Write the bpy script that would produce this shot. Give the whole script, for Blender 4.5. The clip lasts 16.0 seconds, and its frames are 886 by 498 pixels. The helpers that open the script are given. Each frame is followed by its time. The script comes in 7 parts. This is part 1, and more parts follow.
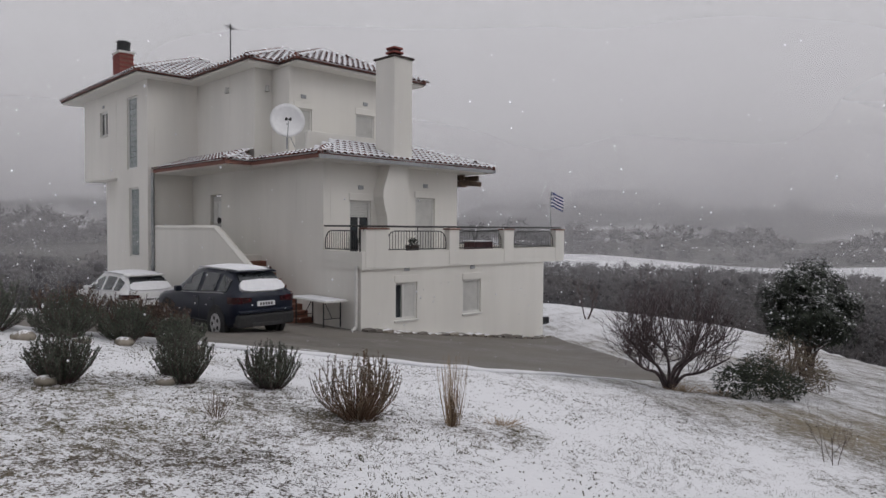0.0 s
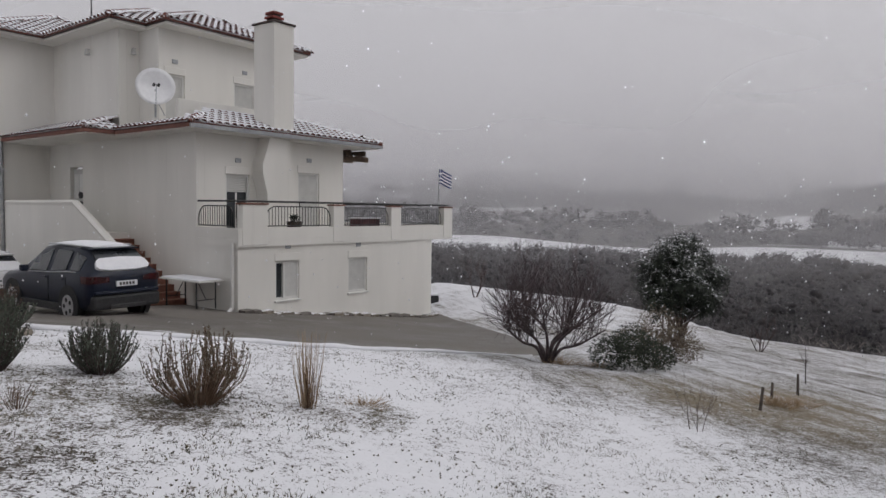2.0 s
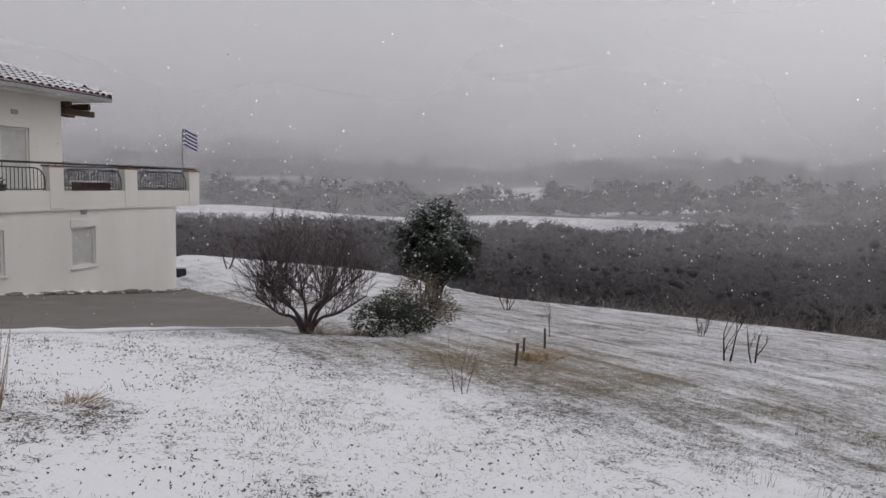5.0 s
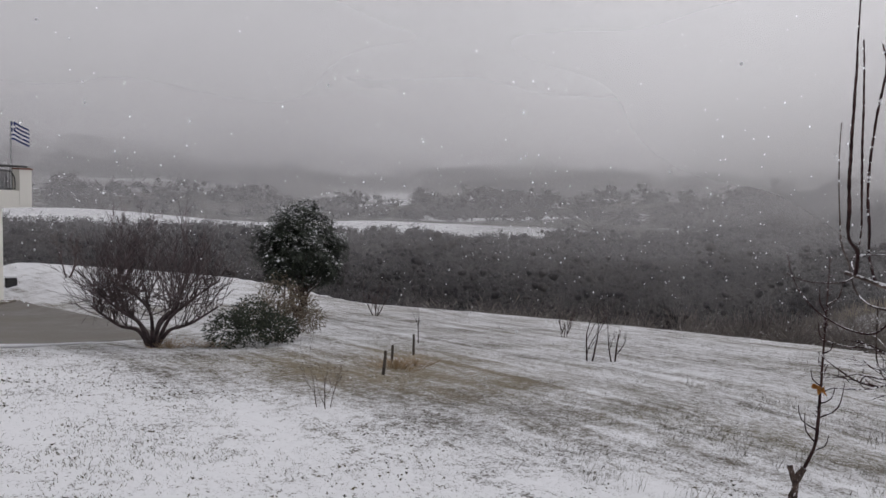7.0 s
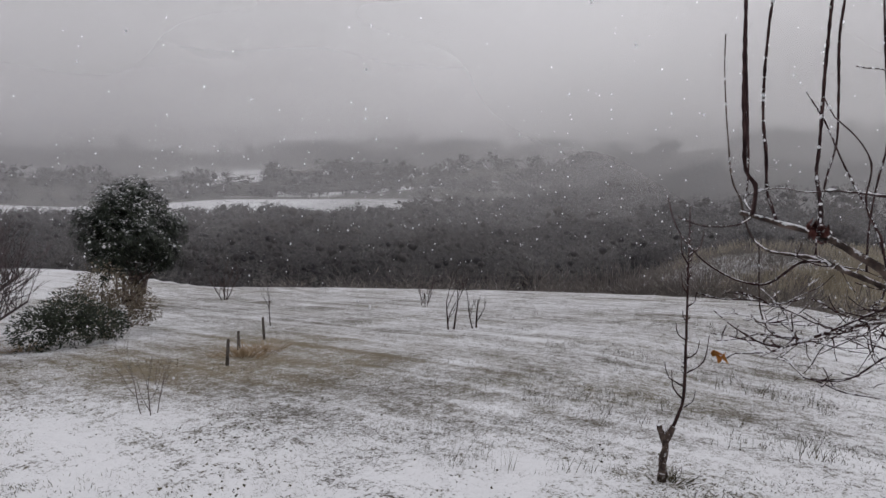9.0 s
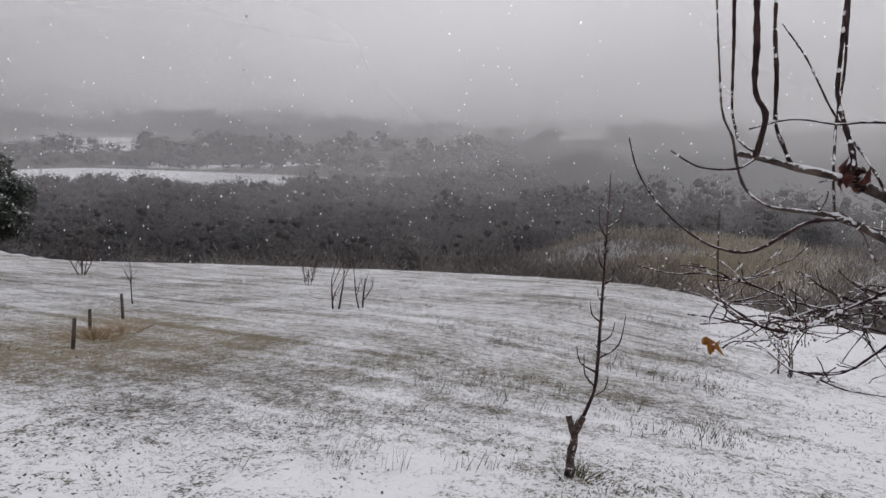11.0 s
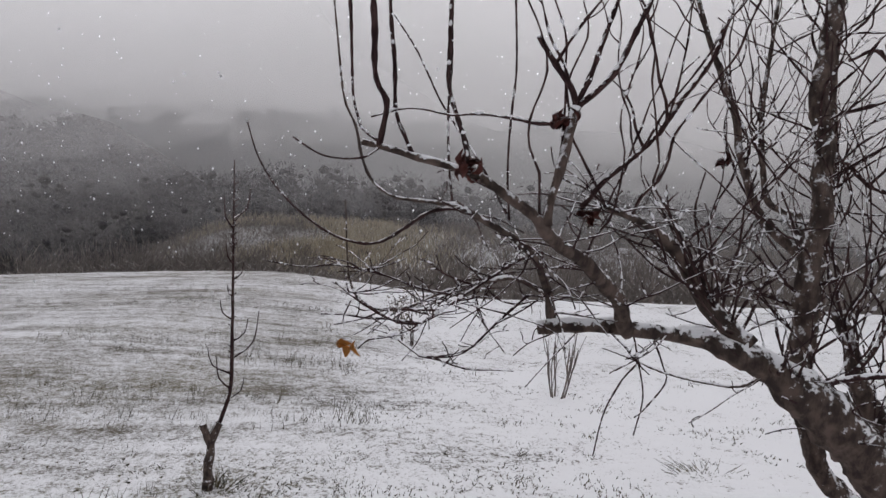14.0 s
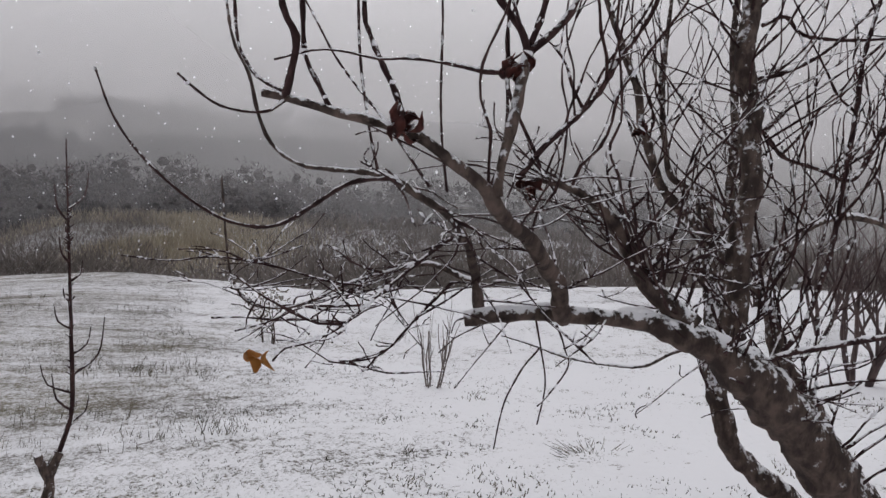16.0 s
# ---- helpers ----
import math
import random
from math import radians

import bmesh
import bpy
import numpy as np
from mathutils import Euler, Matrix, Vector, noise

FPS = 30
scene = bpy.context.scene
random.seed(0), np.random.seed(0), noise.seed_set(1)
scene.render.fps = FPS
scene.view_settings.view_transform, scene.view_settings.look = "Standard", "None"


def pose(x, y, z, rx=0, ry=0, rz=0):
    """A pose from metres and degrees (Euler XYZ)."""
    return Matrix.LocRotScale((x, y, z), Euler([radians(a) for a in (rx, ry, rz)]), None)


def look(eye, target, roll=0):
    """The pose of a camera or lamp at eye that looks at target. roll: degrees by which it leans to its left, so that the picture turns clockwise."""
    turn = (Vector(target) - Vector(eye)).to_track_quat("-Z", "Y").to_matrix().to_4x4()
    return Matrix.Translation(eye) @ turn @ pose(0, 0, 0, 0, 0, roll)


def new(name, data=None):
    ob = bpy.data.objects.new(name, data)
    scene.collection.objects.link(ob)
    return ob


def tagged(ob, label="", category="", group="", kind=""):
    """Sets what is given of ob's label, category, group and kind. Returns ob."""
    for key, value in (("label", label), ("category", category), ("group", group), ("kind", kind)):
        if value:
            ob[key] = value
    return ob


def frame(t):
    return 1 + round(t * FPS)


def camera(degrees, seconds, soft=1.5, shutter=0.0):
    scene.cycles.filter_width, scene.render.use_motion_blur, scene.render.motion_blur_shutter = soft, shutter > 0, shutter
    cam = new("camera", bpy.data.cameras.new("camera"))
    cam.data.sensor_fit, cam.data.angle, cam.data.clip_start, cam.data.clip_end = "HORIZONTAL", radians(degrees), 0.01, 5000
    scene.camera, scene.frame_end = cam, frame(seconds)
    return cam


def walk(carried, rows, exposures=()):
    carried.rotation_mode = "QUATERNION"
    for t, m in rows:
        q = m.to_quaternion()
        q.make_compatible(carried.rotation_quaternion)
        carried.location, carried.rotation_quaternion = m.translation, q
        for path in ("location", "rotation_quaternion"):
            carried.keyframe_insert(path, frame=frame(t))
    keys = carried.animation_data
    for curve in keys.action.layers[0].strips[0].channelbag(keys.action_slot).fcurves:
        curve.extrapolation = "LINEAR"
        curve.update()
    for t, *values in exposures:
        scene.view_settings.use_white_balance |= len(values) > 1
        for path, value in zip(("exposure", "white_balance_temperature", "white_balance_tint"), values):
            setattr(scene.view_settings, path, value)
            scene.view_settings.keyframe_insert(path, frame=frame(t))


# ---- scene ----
cam = camera(66.4, 16.0)
PATH = [
    (0, (-0.174, -0.184, 1.587), (-0.159, 1.814, 1.522), 0.5),
    (0.5, (-0.169, -0.08, 1.574), (-0.089, 1.917, 1.508), 0.2),
    (1, (-0.036, 0.099, 1.544), (0.157, 2.089, 1.51), -0.2),
    (1.5, (0.105, 0.21, 1.458), (0.349, 2.193, 1.36), -0.6),
    (2, (0.147, 0.281, 1.438), (0.469, 2.251, 1.322), 0.8),
    (2.5, (0.164, 0.384, 1.402), (0.654, 2.317, 1.26), 1.2),
    (3, (0.176, 0.448, 1.397), (0.831, 2.333, 1.255), 1.6),
    (3.5, (0.2, 0.508, 1.355), (0.931, 2.361, 1.174), 1.2),
    (4, (0.255, 0.602, 1.348), (1.073, 2.417, 1.153), 1.1),
    (6.3, (0.455, 1.119, 1.243), (1.587, 2.759, 1.08), 1.3),
    (6.5, (0.47, 1.098, 1.256), (1.621, 2.725, 1.095), 1.2),
    (7, (0.587, 1.159, 1.248), (1.887, 2.671, 1.085), 2.1),
    (7.5, (0.706, 1.283, 1.23), (2.209, 2.597, 1.106), 3.0),
    (8, (0.802, 1.357, 1.215), (2.341, 2.621, 1.026), 1.8),
    (8.2, (0.855, 1.365, 1.208), (2.401, 2.618, 1.006), 0.9),
    (10.3, (1.287, 1.7, 1.084), (2.942, 2.785, 0.793), 1.3),
    (10.5, (1.338, 1.721, 1.071), (3.017, 2.767, 0.778), 1.5),
    (11, (1.424, 1.777, 1.041), (3.179, 2.695, 0.755), 2.6),
    (11.5, (1.488, 1.844, 1.045), (3.362, 2.491, 0.784), 1.7),
    (12, (1.516, 1.831, 1.049), (3.45, 2.276, 0.801), 1.7),
    (12.5, (1.525, 1.796, 1.048), (3.485, 2.105, 0.799), 0.9),
    (13, (1.54, 1.774, 1.049), (3.52, 1.893, 0.801), 1.8),
    (13.5, (1.557, 1.791, 1.049), (3.54, 1.752, 0.795), 3.4),
    (14, (1.581, 1.798, 1.042), (3.56, 1.693, 0.776), 3.7),
    (14.5, (1.627, 1.788, 1.028), (3.607, 1.658, 0.776), 3.8),
    (15, (1.709, 1.772, 1.015), (3.688, 1.598, 0.791), 2.8),
    (15.5, (1.771, 1.816, 0.995), (3.728, 1.479, 0.755), 3.3),
    (16, (1.815, 1.888, 0.989), (3.725, 1.359, 0.722), 3.4),
]
walk(cam, [(t, look(eye, target, roll)) for t, eye, target, roll in PATH], exposures=((0.0, 0.04), (8.0, 0.03), (10.4, 0.05), (11.0, 0.17), (12.5, 0.16), (16.0, 0.13)))

# ---- light ----
world = bpy.data.worlds.new("overcast")
scene.world = world
world.use_nodes = True
wn, wl = world.node_tree.nodes, world.node_tree.links
wn.clear()
w_out, w_bg = wn.new("ShaderNodeOutputWorld"), wn.new("ShaderNodeBackground")
w_sky, w_hue, w_mix = wn.new("ShaderNodeTexSky"), wn.new("ShaderNodeHueSaturation"), wn.new("ShaderNodeMix")
w_co, w_sep, w_map = wn.new("ShaderNodeTexCoord"), wn.new("ShaderNodeSeparateXYZ"), wn.new("ShaderNodeMapRange")
w_cloud = wn.new("ShaderNodeMix")
w_sky.sky_type, w_sky.sun_disc = "NISHITA", False
SUN_ELEVATION, SUN_TURN = radians(48), radians(110)
w_sky.sun_elevation, w_sky.sun_rotation = SUN_ELEVATION, SUN_TURN
w_hue.inputs["Saturation"].default_value, w_hue.inputs["Value"].default_value = 0.25, 0.10
w_map.inputs["From Min"].default_value, w_map.inputs["From Max"].default_value = -0.02, 1.0
w_cloud.data_type = w_mix.data_type = "RGBA"
w_cloud.inputs["A"].default_value = (0.725, 0.708, 0.740, 1)
w_cloud.inputs["B"].default_value = (0.80, 0.80, 0.84, 1)
w_mix.inputs["Factor"].default_value = 0.12
wl.new(w_co.outputs["Generated"], w_sep.inputs[0])
wl.new(w_sep.outputs["Z"], w_map.inputs["Value"])
wl.new(w_map.outputs[0], w_cloud.inputs["Factor"])
wl.new(w_sky.outputs[0], w_hue.inputs["Color"])
w_glow, w_light = wn.new("ShaderNodeVectorMath"), wn.new("ShaderNodeMapRange")
w_glow.operation = "DOT_PRODUCT"
w_glow.inputs[1].default_value = (0.94, -0.34, 0.0)
wl.new(w_co.outputs["Generated"], w_glow.inputs[0])
w_light.interpolation_type = "SMOOTHSTEP"
w_light.inputs["From Min"].default_value = 0.3
w_light.inputs["To Min"].default_value, w_light.inputs["To Max"].default_value = 0.87, 1.38
wl.new(w_glow.outputs["Value"], w_light.inputs["Value"])
w_side = wn.new("ShaderNodeVectorMath")
w_side.operation = "SCALE"
wl.new(w_cloud.outputs["Result"], w_side.inputs[0])
wl.new(w_light.outputs[0], w_side.inputs["Scale"])
wl.new(w_side.outputs[0], w_mix.inputs["A"])
wl.new(w_hue.outputs[0], w_mix.inputs["B"])
wl.new(w_mix.outputs["Result"], w_bg.inputs["Color"])
w_bg.inputs["Strength"].default_value = 1.0
wl.new(w_bg.outputs[0], w_out.inputs[0])

sun = new("sun", bpy.data.lights.new("sun", "SUN"))
sun.data.energy, sun.data.angle, sun.data.color = 0.45, radians(30), (1.0, 0.98, 0.95)
sun.matrix_world = look((0, 0, 30), (-25.3, 9.2, 0))


# ---- materials ----
class Mat:
    """A node material in the making: each call adds a node and returns its first output."""

    def __init__(self, name):
        self.m = bpy.data.materials.new(name)
        self.m.use_nodes = True
        self.n, self.l = self.m.node_tree.nodes, self.m.node_tree.links
        self.b = self.n["Principled BSDF"]
        self.co = None

    def put(self, socket, value):
        if isinstance(value, bpy.types.NodeSocket):
            self.l.new(value, socket)
        elif isinstance(value, tuple) and len(value) == 3 and socket.type == "RGBA":
            socket.default_value = (*value, 1)
        else:
            socket.default_value = value

    def coords(self, scale=(1, 1, 1), turn=0.0, space="Object"):
        c, m = self.n.new("ShaderNodeTexCoord"), self.n.new("ShaderNodeMapping")
        m.inputs["Scale"].default_value, m.inputs["Rotation"].default_value = scale, (0, 0, turn)
        self.l.new(c.outputs[space], m.inputs["Vector"])
        return m.outputs[0]

    def noise(self, scale, detail=4.0, rough=0.55, co=None):
        t = self.n.new("ShaderNodeTexNoise")
        t.inputs["Scale"].default_value, t.inputs["Detail"].default_value, t.inputs["Roughness"].default_value = scale, detail, rough
        if co is None:
            co = self.coords()
        self.l.new(co, t.inputs["Vector"])
        return t.outputs[0]

    def ramp(self, value, low, high, a=0.0, b=1.0):
        r = self.n.new("ShaderNodeMapRange")
        r.interpolation_type = "SMOOTHSTEP"
        self.l.new(value, r.inputs["Value"])
        for key, v in (("From Min", low), ("From Max", high), ("To Min", a), ("To Max", b)):
            r.inputs[key].default_value = v
        return r.outputs[0]

    def mix(self, factor, a, b):
        x = self.n.new("ShaderNodeMix")
        x.data_type = "RGBA"
        self.put(x.inputs["Factor"], factor)
        self.put(x.inputs["A"], a)
        self.put(x.inputs["B"], b)
        return x.outputs["Result"]

    def math(self, op, a, b=0.0, clamp=False):
        x = self.n.new("ShaderNodeMath")
        x.operation, x.use_clamp = op, clamp
        self.put(x.inputs[0], a)
        self.put(x.inputs[1], b)
        return x.outputs[0]

    def xyz(self, co=None, source=None):
        s = self.n.new("ShaderNodeSeparateXYZ")
        if source == "normal":
            gnode = self.n.new("ShaderNodeNewGeometry")
            self.l.new(gnode.outputs["Normal"], s.inputs[0])
        else:
            self.l.new(co if co is not None else self.coords(), s.inputs[0])
        return s.outputs

    def normalized(self):
        x = self.n.new("ShaderNodeVectorMath")
        x.operation = "NORMALIZE"
        self.l.new(self.coords((1, 1, 0)), x.inputs[0])
        return x.outputs[0]

    def island(self):
        return self.n.new("ShaderNodeNewGeometry").outputs["Random Per Island"]

    def each(self):
        return self.n.new("ShaderNodeObjectInfo").outputs["Random"]

    def bump(self, height, strength, distance=0.02):
        x = self.n.new("ShaderNodeBump")
        x.inputs["Strength"].default_value, x.inputs["Distance"].default_value = strength, distance
        self.l.new(height, x.inputs["Height"])
        self.l.new(x.outputs[0], self.b.inputs["Normal"])
        return self

    def done(self, colour, rough=0.8, metal=0.0, spec=0.3):
        self.put(self.b.inputs["Base Color"], colour)
        self.put(self.b.inputs["Roughness"], rough)
        self.b.inputs["Metallic"].default_value = metal
        self.b.inputs["Specular IOR Level"].default_value = spec
        return self.m


SNOW = (0.75, 0.75, 0.775)


def plain(name, a, b, scale=6.0, rough=0.8, bump=0.15, metal=0.0, spec=0.3, distance=0.01):
    """Two close colours by two sizes of noise, with a fine relief."""
    k = Mat(name)
    big, fine = k.noise(scale, 5), k.noise(scale * 9, 3)
    f = k.math("ADD", k.math("MULTIPLY", big, 0.65), k.math("MULTIPLY", fine, 0.35))
    if bump:
        k.bump(fine, bump, distance)
    return k.done(k.mix(k.ramp(f, 0.35, 0.65), a, b), rough, metal, spec)


def snowy(name, a, b, scale, low, high, rough=0.85, grain=30.0, bump=0.5):
    """A surface on which snow lies where it faces up, in broken patches."""
    k = Mat(name)
    base = k.mix(k.ramp(k.noise(scale, 5), 0.35, 0.65), a, b)
    up = k.xyz(source="normal")[2]
    n = k.noise(grain, 3)
    f = k.ramp(k.math("ADD", up, k.math("MULTIPLY", k.math("SUBTRACT", n, 0.5), 1.6)), low, high)
    k.bump(k.math("ADD", k.noise(scale * 6, 4), f), bump, 0.004)
    return k.done(k.mix(f, base, SNOW), rough)


def bark(name, a, b, low, high):
    """Rough bark with snow blown on in small patches, more of it where the bark faces up."""
    k = Mat(name)
    co = k.coords()
    mid, fine, ridge = k.noise(26, 3, 0.5, co), k.noise(85, 3, 0.6, co), k.noise(48, 5, 0.7, k.coords((1, 1, 0.35)))
    base = k.mix(k.ramp(k.math("ADD", k.math("MULTIPLY", mid, 0.5), k.math("MULTIPLY", ridge, 0.5)), 0.40, 0.62), a, b)
    _, ny, nz = k.xyz(source="normal")
    f = k.math("ADD", k.math("MULTIPLY", mid, 0.5), k.math("MULTIPLY", fine, 0.5))
    f = k.math("ADD", f, k.math("ADD", k.math("MULTIPLY", nz, 0.21), k.math("MULTIPLY", ny, 0.05)))
    f = k.ramp(f, low, high)
    k.bump(k.math("ADD", ridge, f), 0.9, 0.006)
    return k.done(k.mix(f, base, SNOW), 0.9, 0, 0.08)


def make_ground():
    k = Mat("snowy_grass")
    co = k.coords()
    x, y, _ = k.xyz(co)
    rows = k.coords((1.6, 0.09, 1), 0.0)
    big, mid, fine, grit = k.noise(0.22, 4, 0.6, co), k.noise(1.3, 5, 0.6, co), k.noise(11, 5, 0.65, co), k.noise(48, 4, 0.7, co)
    band = k.noise(2.4, 3, 0.6, rows)
    grass = k.mix(k.ramp(mid, 0.4, 0.62), (0.075, 0.060, 0.046), (0.165, 0.138, 0.105))
    grass = k.mix(k.ramp(k.noise(0.5, 3, 0.5, co), 0.45, 0.7), grass, (0.16, 0.14, 0.09))
    soil = k.mix(k.ramp(fine, 0.4, 0.6), (0.045, 0.035, 0.028), (0.11, 0.088, 0.066))
    # the open field is more bare with distance from the garden; mown stripes run along it
    field = k.math("MULTIPLY", k.ramp(k.math("ADD", x, k.math("MULTIPLY", y, 0.35)), 3.8, 7.2), k.ramp(k.math("SUBTRACT", y, k.math("MULTIPLY", x, 0.12)), -0.6, 2.9))
    cover = k.math("ADD", k.math("MULTIPLY", big, 0.42), k.math("MULTIPLY", mid, 0.46))
    cover = k.math("ADD", cover, 0.065)
    cover = k.math("ADD", cover, k.math("MULTIPLY", k.math("SUBTRACT", fine, 0.5), 0.62))
    cover = k.math("ADD", cover, k.math("MULTIPLY", k.math("SUBTRACT", grit, 0.5), 1.0))
    cover = k.math("ADD", cover, k.math("MULTIPLY", k.math("SUBTRACT", band, 0.5), k.math("MULTIPLY", field, 0.55)))
    cover = k.math("SUBTRACT", cover, k.math("MULTIPLY", field, 0.14))
    # a worn, yellow stretch below the shrubs
    wx, wy = k.math("SUBTRACT", x, 5.6), k.math("SUBTRACT", y, 7.8)
    worn = k.math("ADD", k.math("MULTIPLY", wx, wx), k.math("MULTIPLY", k.math("MULTIPLY", wy, wy), 1.6))
    worn = k.ramp(worn, 0.3, 10.0, 1.0, 0.0)
    cover = k.math("SUBTRACT", cover, k.math("MULTIPLY", worn, 0.08))
    # a scruffy patch of leaf litter between the herbs and the path
    lx, ly = k.math("ADD", x, 3.0), k.math("SUBTRACT", y, 4.3)
    litter = k.ramp(k.math("ADD", k.math("MULTIPLY", lx, lx), k.math("MULTIPLY", ly, ly)), 0.3, 6.5, 1.0, 0.0)
    for cx, cy, reach in ((0.25, 5.6, 0.75), (-0.9, 5.3, 0.85), (-1.9, 5.6, 1.1), (-2.5, 5.9, 0.7)):
        lx, ly = k.math("SUBTRACT", x, cx), k.math("SUBTRACT", y, cy)
        litter = k.math("MAXIMUM", litter, k.ramp(k.math("ADD", k.math("MULTIPLY", lx, lx), k.math("MULTIPLY", ly, ly)), 0.02, reach * reach, 0.9, 0.0))
    cover = k.math("SUBTRACT", cover, k.math("MULTIPLY", litter, 0.16))
    # undisturbed snow on the level ground behind the house
    deep = k.math("MULTIPLY", k.ramp(y, 15, 21), k.math("MULTIPLY", k.ramp(x, 3.5, 6.0), k.ramp(k.math("SUBTRACT", x, k.math("MULTIPLY", y, 0.45)), -1.0, 1.5, 1.0, 0.0)))
    cover = k.math("ADD", cover, k.math("MULTIPLY", deep, 0.13))
    snow = k.mix(field, k.ramp(cover, 0.28, 0.41), k.ramp(cover, 0.14, 0.52))
    under = k.mix(k.ramp(fine, 0.5, 0.7), grass, soil)
    under = k.mix(k.math("MULTIPLY", field, 0.4), under, (0.19, 0.165, 0.115))
    under = k.mix(k.math("MULTIPLY", worn, 0.45), under, (0.27, 0.22, 0.145))
    # far off: pastures under snow, hedged woodland floor between
    r = k.math("SQRT", k.math("ADD", k.math("MULTIPLY", x, x), k.math("MULTIPLY", y, y)))
    far = k.math("MAXIMUM", k.ramp(r, 44, 60), k.math("MULTIPLY", k.ramp(r, 24, 30), k.ramp(k.math("SUBTRACT", k.math("MULTIPLY", x, 0.8), y), 0, 5, 0.0, 0.4)))
    patch = k.noise(0.016, 3, 0.5, k.coords((0.6, 1.5, 1), 0.5))
    wood = k.mix(k.ramp(k.noise(0.2, 5, 0.7, co), 0.4, 0.65), (0.045, 0.045, 0.04), (0.12, 0.11, 0.10))
    patch = k.math("ADD", patch, k.math("MULTIPLY", k.math("SUBTRACT", k.noise(0.09, 4, 0.6, co), 0.5), 0.35))
    hills = k.mix(k.math("MULTIPLY", k.math("MULTIPLY", k.ramp(patch, 0.52, 0.62, 0.0, 0.85), k.ramp(k.math("SUBTRACT", y, k.math("MULTIPLY", x, 0.5)), -30, 40)), k.ramp(r, 190, 215)), wood, SNOW)
    # a broad pasture under snow on the far side of the valley
    side = k.ramp(k.math("ADD", k.math("SUBTRACT", y, k.math("MULTIPLY", x, 0.80)), k.math("MULTIPLY", k.math("SUBTRACT", k.noise(0.02, 2, 0.5, co), 0.5), 140)), -25, 25)
    side = k.math("MULTIPLY", side, k.ramp(x, -14, -4))
    meadow = k.math("MULTIPLY", k.math("MULTIPLY", k.ramp(r, 146, 152), k.ramp(k.math("ADD", r, k.math("MULTIPLY", x, 0.17)), 202, 208, 1.0, 0.0)), side)
    hills = k.mix(meadow, hills, SNOW)
    colour = k.mix(snow, under, SNOW)
    colour = k.mix(far, colour, hills)
    k.bump(k.math("ADD", snow, k.math("MULTIPLY", fine, 0.6)), 0.6, 0.03)
    return k.done(colour, 0.85, 0, 0.25)


def make_asphalt():
    k = Mat("wet_asphalt")
    co = k.coords()
    big, fine = k.noise(0.5, 5, 0.6, co), k.noise(45, 3, 0.6, co)
    c = k.mix(k.ramp(big, 0.35, 0.65), (0.085, 0.075, 0.066), (0.15, 0.132, 0.115))
    c = k.mix(k.ramp(fine, 0.4, 0.7), c, (0.17, 0.155, 0.14))
    edge = k.math("ADD", k.noise(1.1, 5, 0.65, co), k.math("MULTIPLY", k.noise(11, 3, 0.6, co), 0.25))
    c = k.mix(k.ramp(edge, 0.80, 0.86), c, SNOW)
    k.bump(fine, 0.35, 0.01)
    return k.done(c, k.ramp(big, 0.3, 0.7, 0.45, 0.8), 0, 0.4)


def make_plaster():
    k = Mat("cream_plaster")
    co = k.coords()
    x, y, z = k.xyz(co)
    stain = k.noise(0.5, 5, 0.6, k.coords((1.2, 1.2, 0.25)))
    c = k.mix(k.ramp(stain, 0.3, 0.7), (0.665, 0.647, 0.605), (0.735, 0.715, 0.67))
    streak = k.ramp(k.noise(1.6, 5, 0.65, k.coords((2.2, 2.2, 0.12))), 0.60, 0.78)
    c = k.mix(k.math("MULTIPLY", streak, 0.35), c, (0.52, 0.50, 0.46))
    k.bump(k.noise(70, 4, 0.6, co), 0.25, 0.006)
    return k.done(c, 0.9, 0, 0.2)


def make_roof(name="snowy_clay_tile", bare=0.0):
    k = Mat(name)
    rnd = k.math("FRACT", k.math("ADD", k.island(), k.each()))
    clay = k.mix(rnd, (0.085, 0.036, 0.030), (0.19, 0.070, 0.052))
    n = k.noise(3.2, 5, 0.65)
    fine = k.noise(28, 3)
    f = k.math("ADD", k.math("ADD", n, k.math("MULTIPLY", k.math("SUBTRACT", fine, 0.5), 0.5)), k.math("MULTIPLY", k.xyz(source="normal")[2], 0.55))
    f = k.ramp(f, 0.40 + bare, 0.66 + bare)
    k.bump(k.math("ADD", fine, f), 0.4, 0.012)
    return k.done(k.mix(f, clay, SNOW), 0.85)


def make_glass_blocks():
    k = Mat("glass_block")
    c = k.mix(k.ramp(k.noise(9, 3), 0.4, 0.6), (0.20, 0.23, 0.23), (0.30, 0.33, 0.33))
    return k.done(c, 0.25, 0, 0.6)


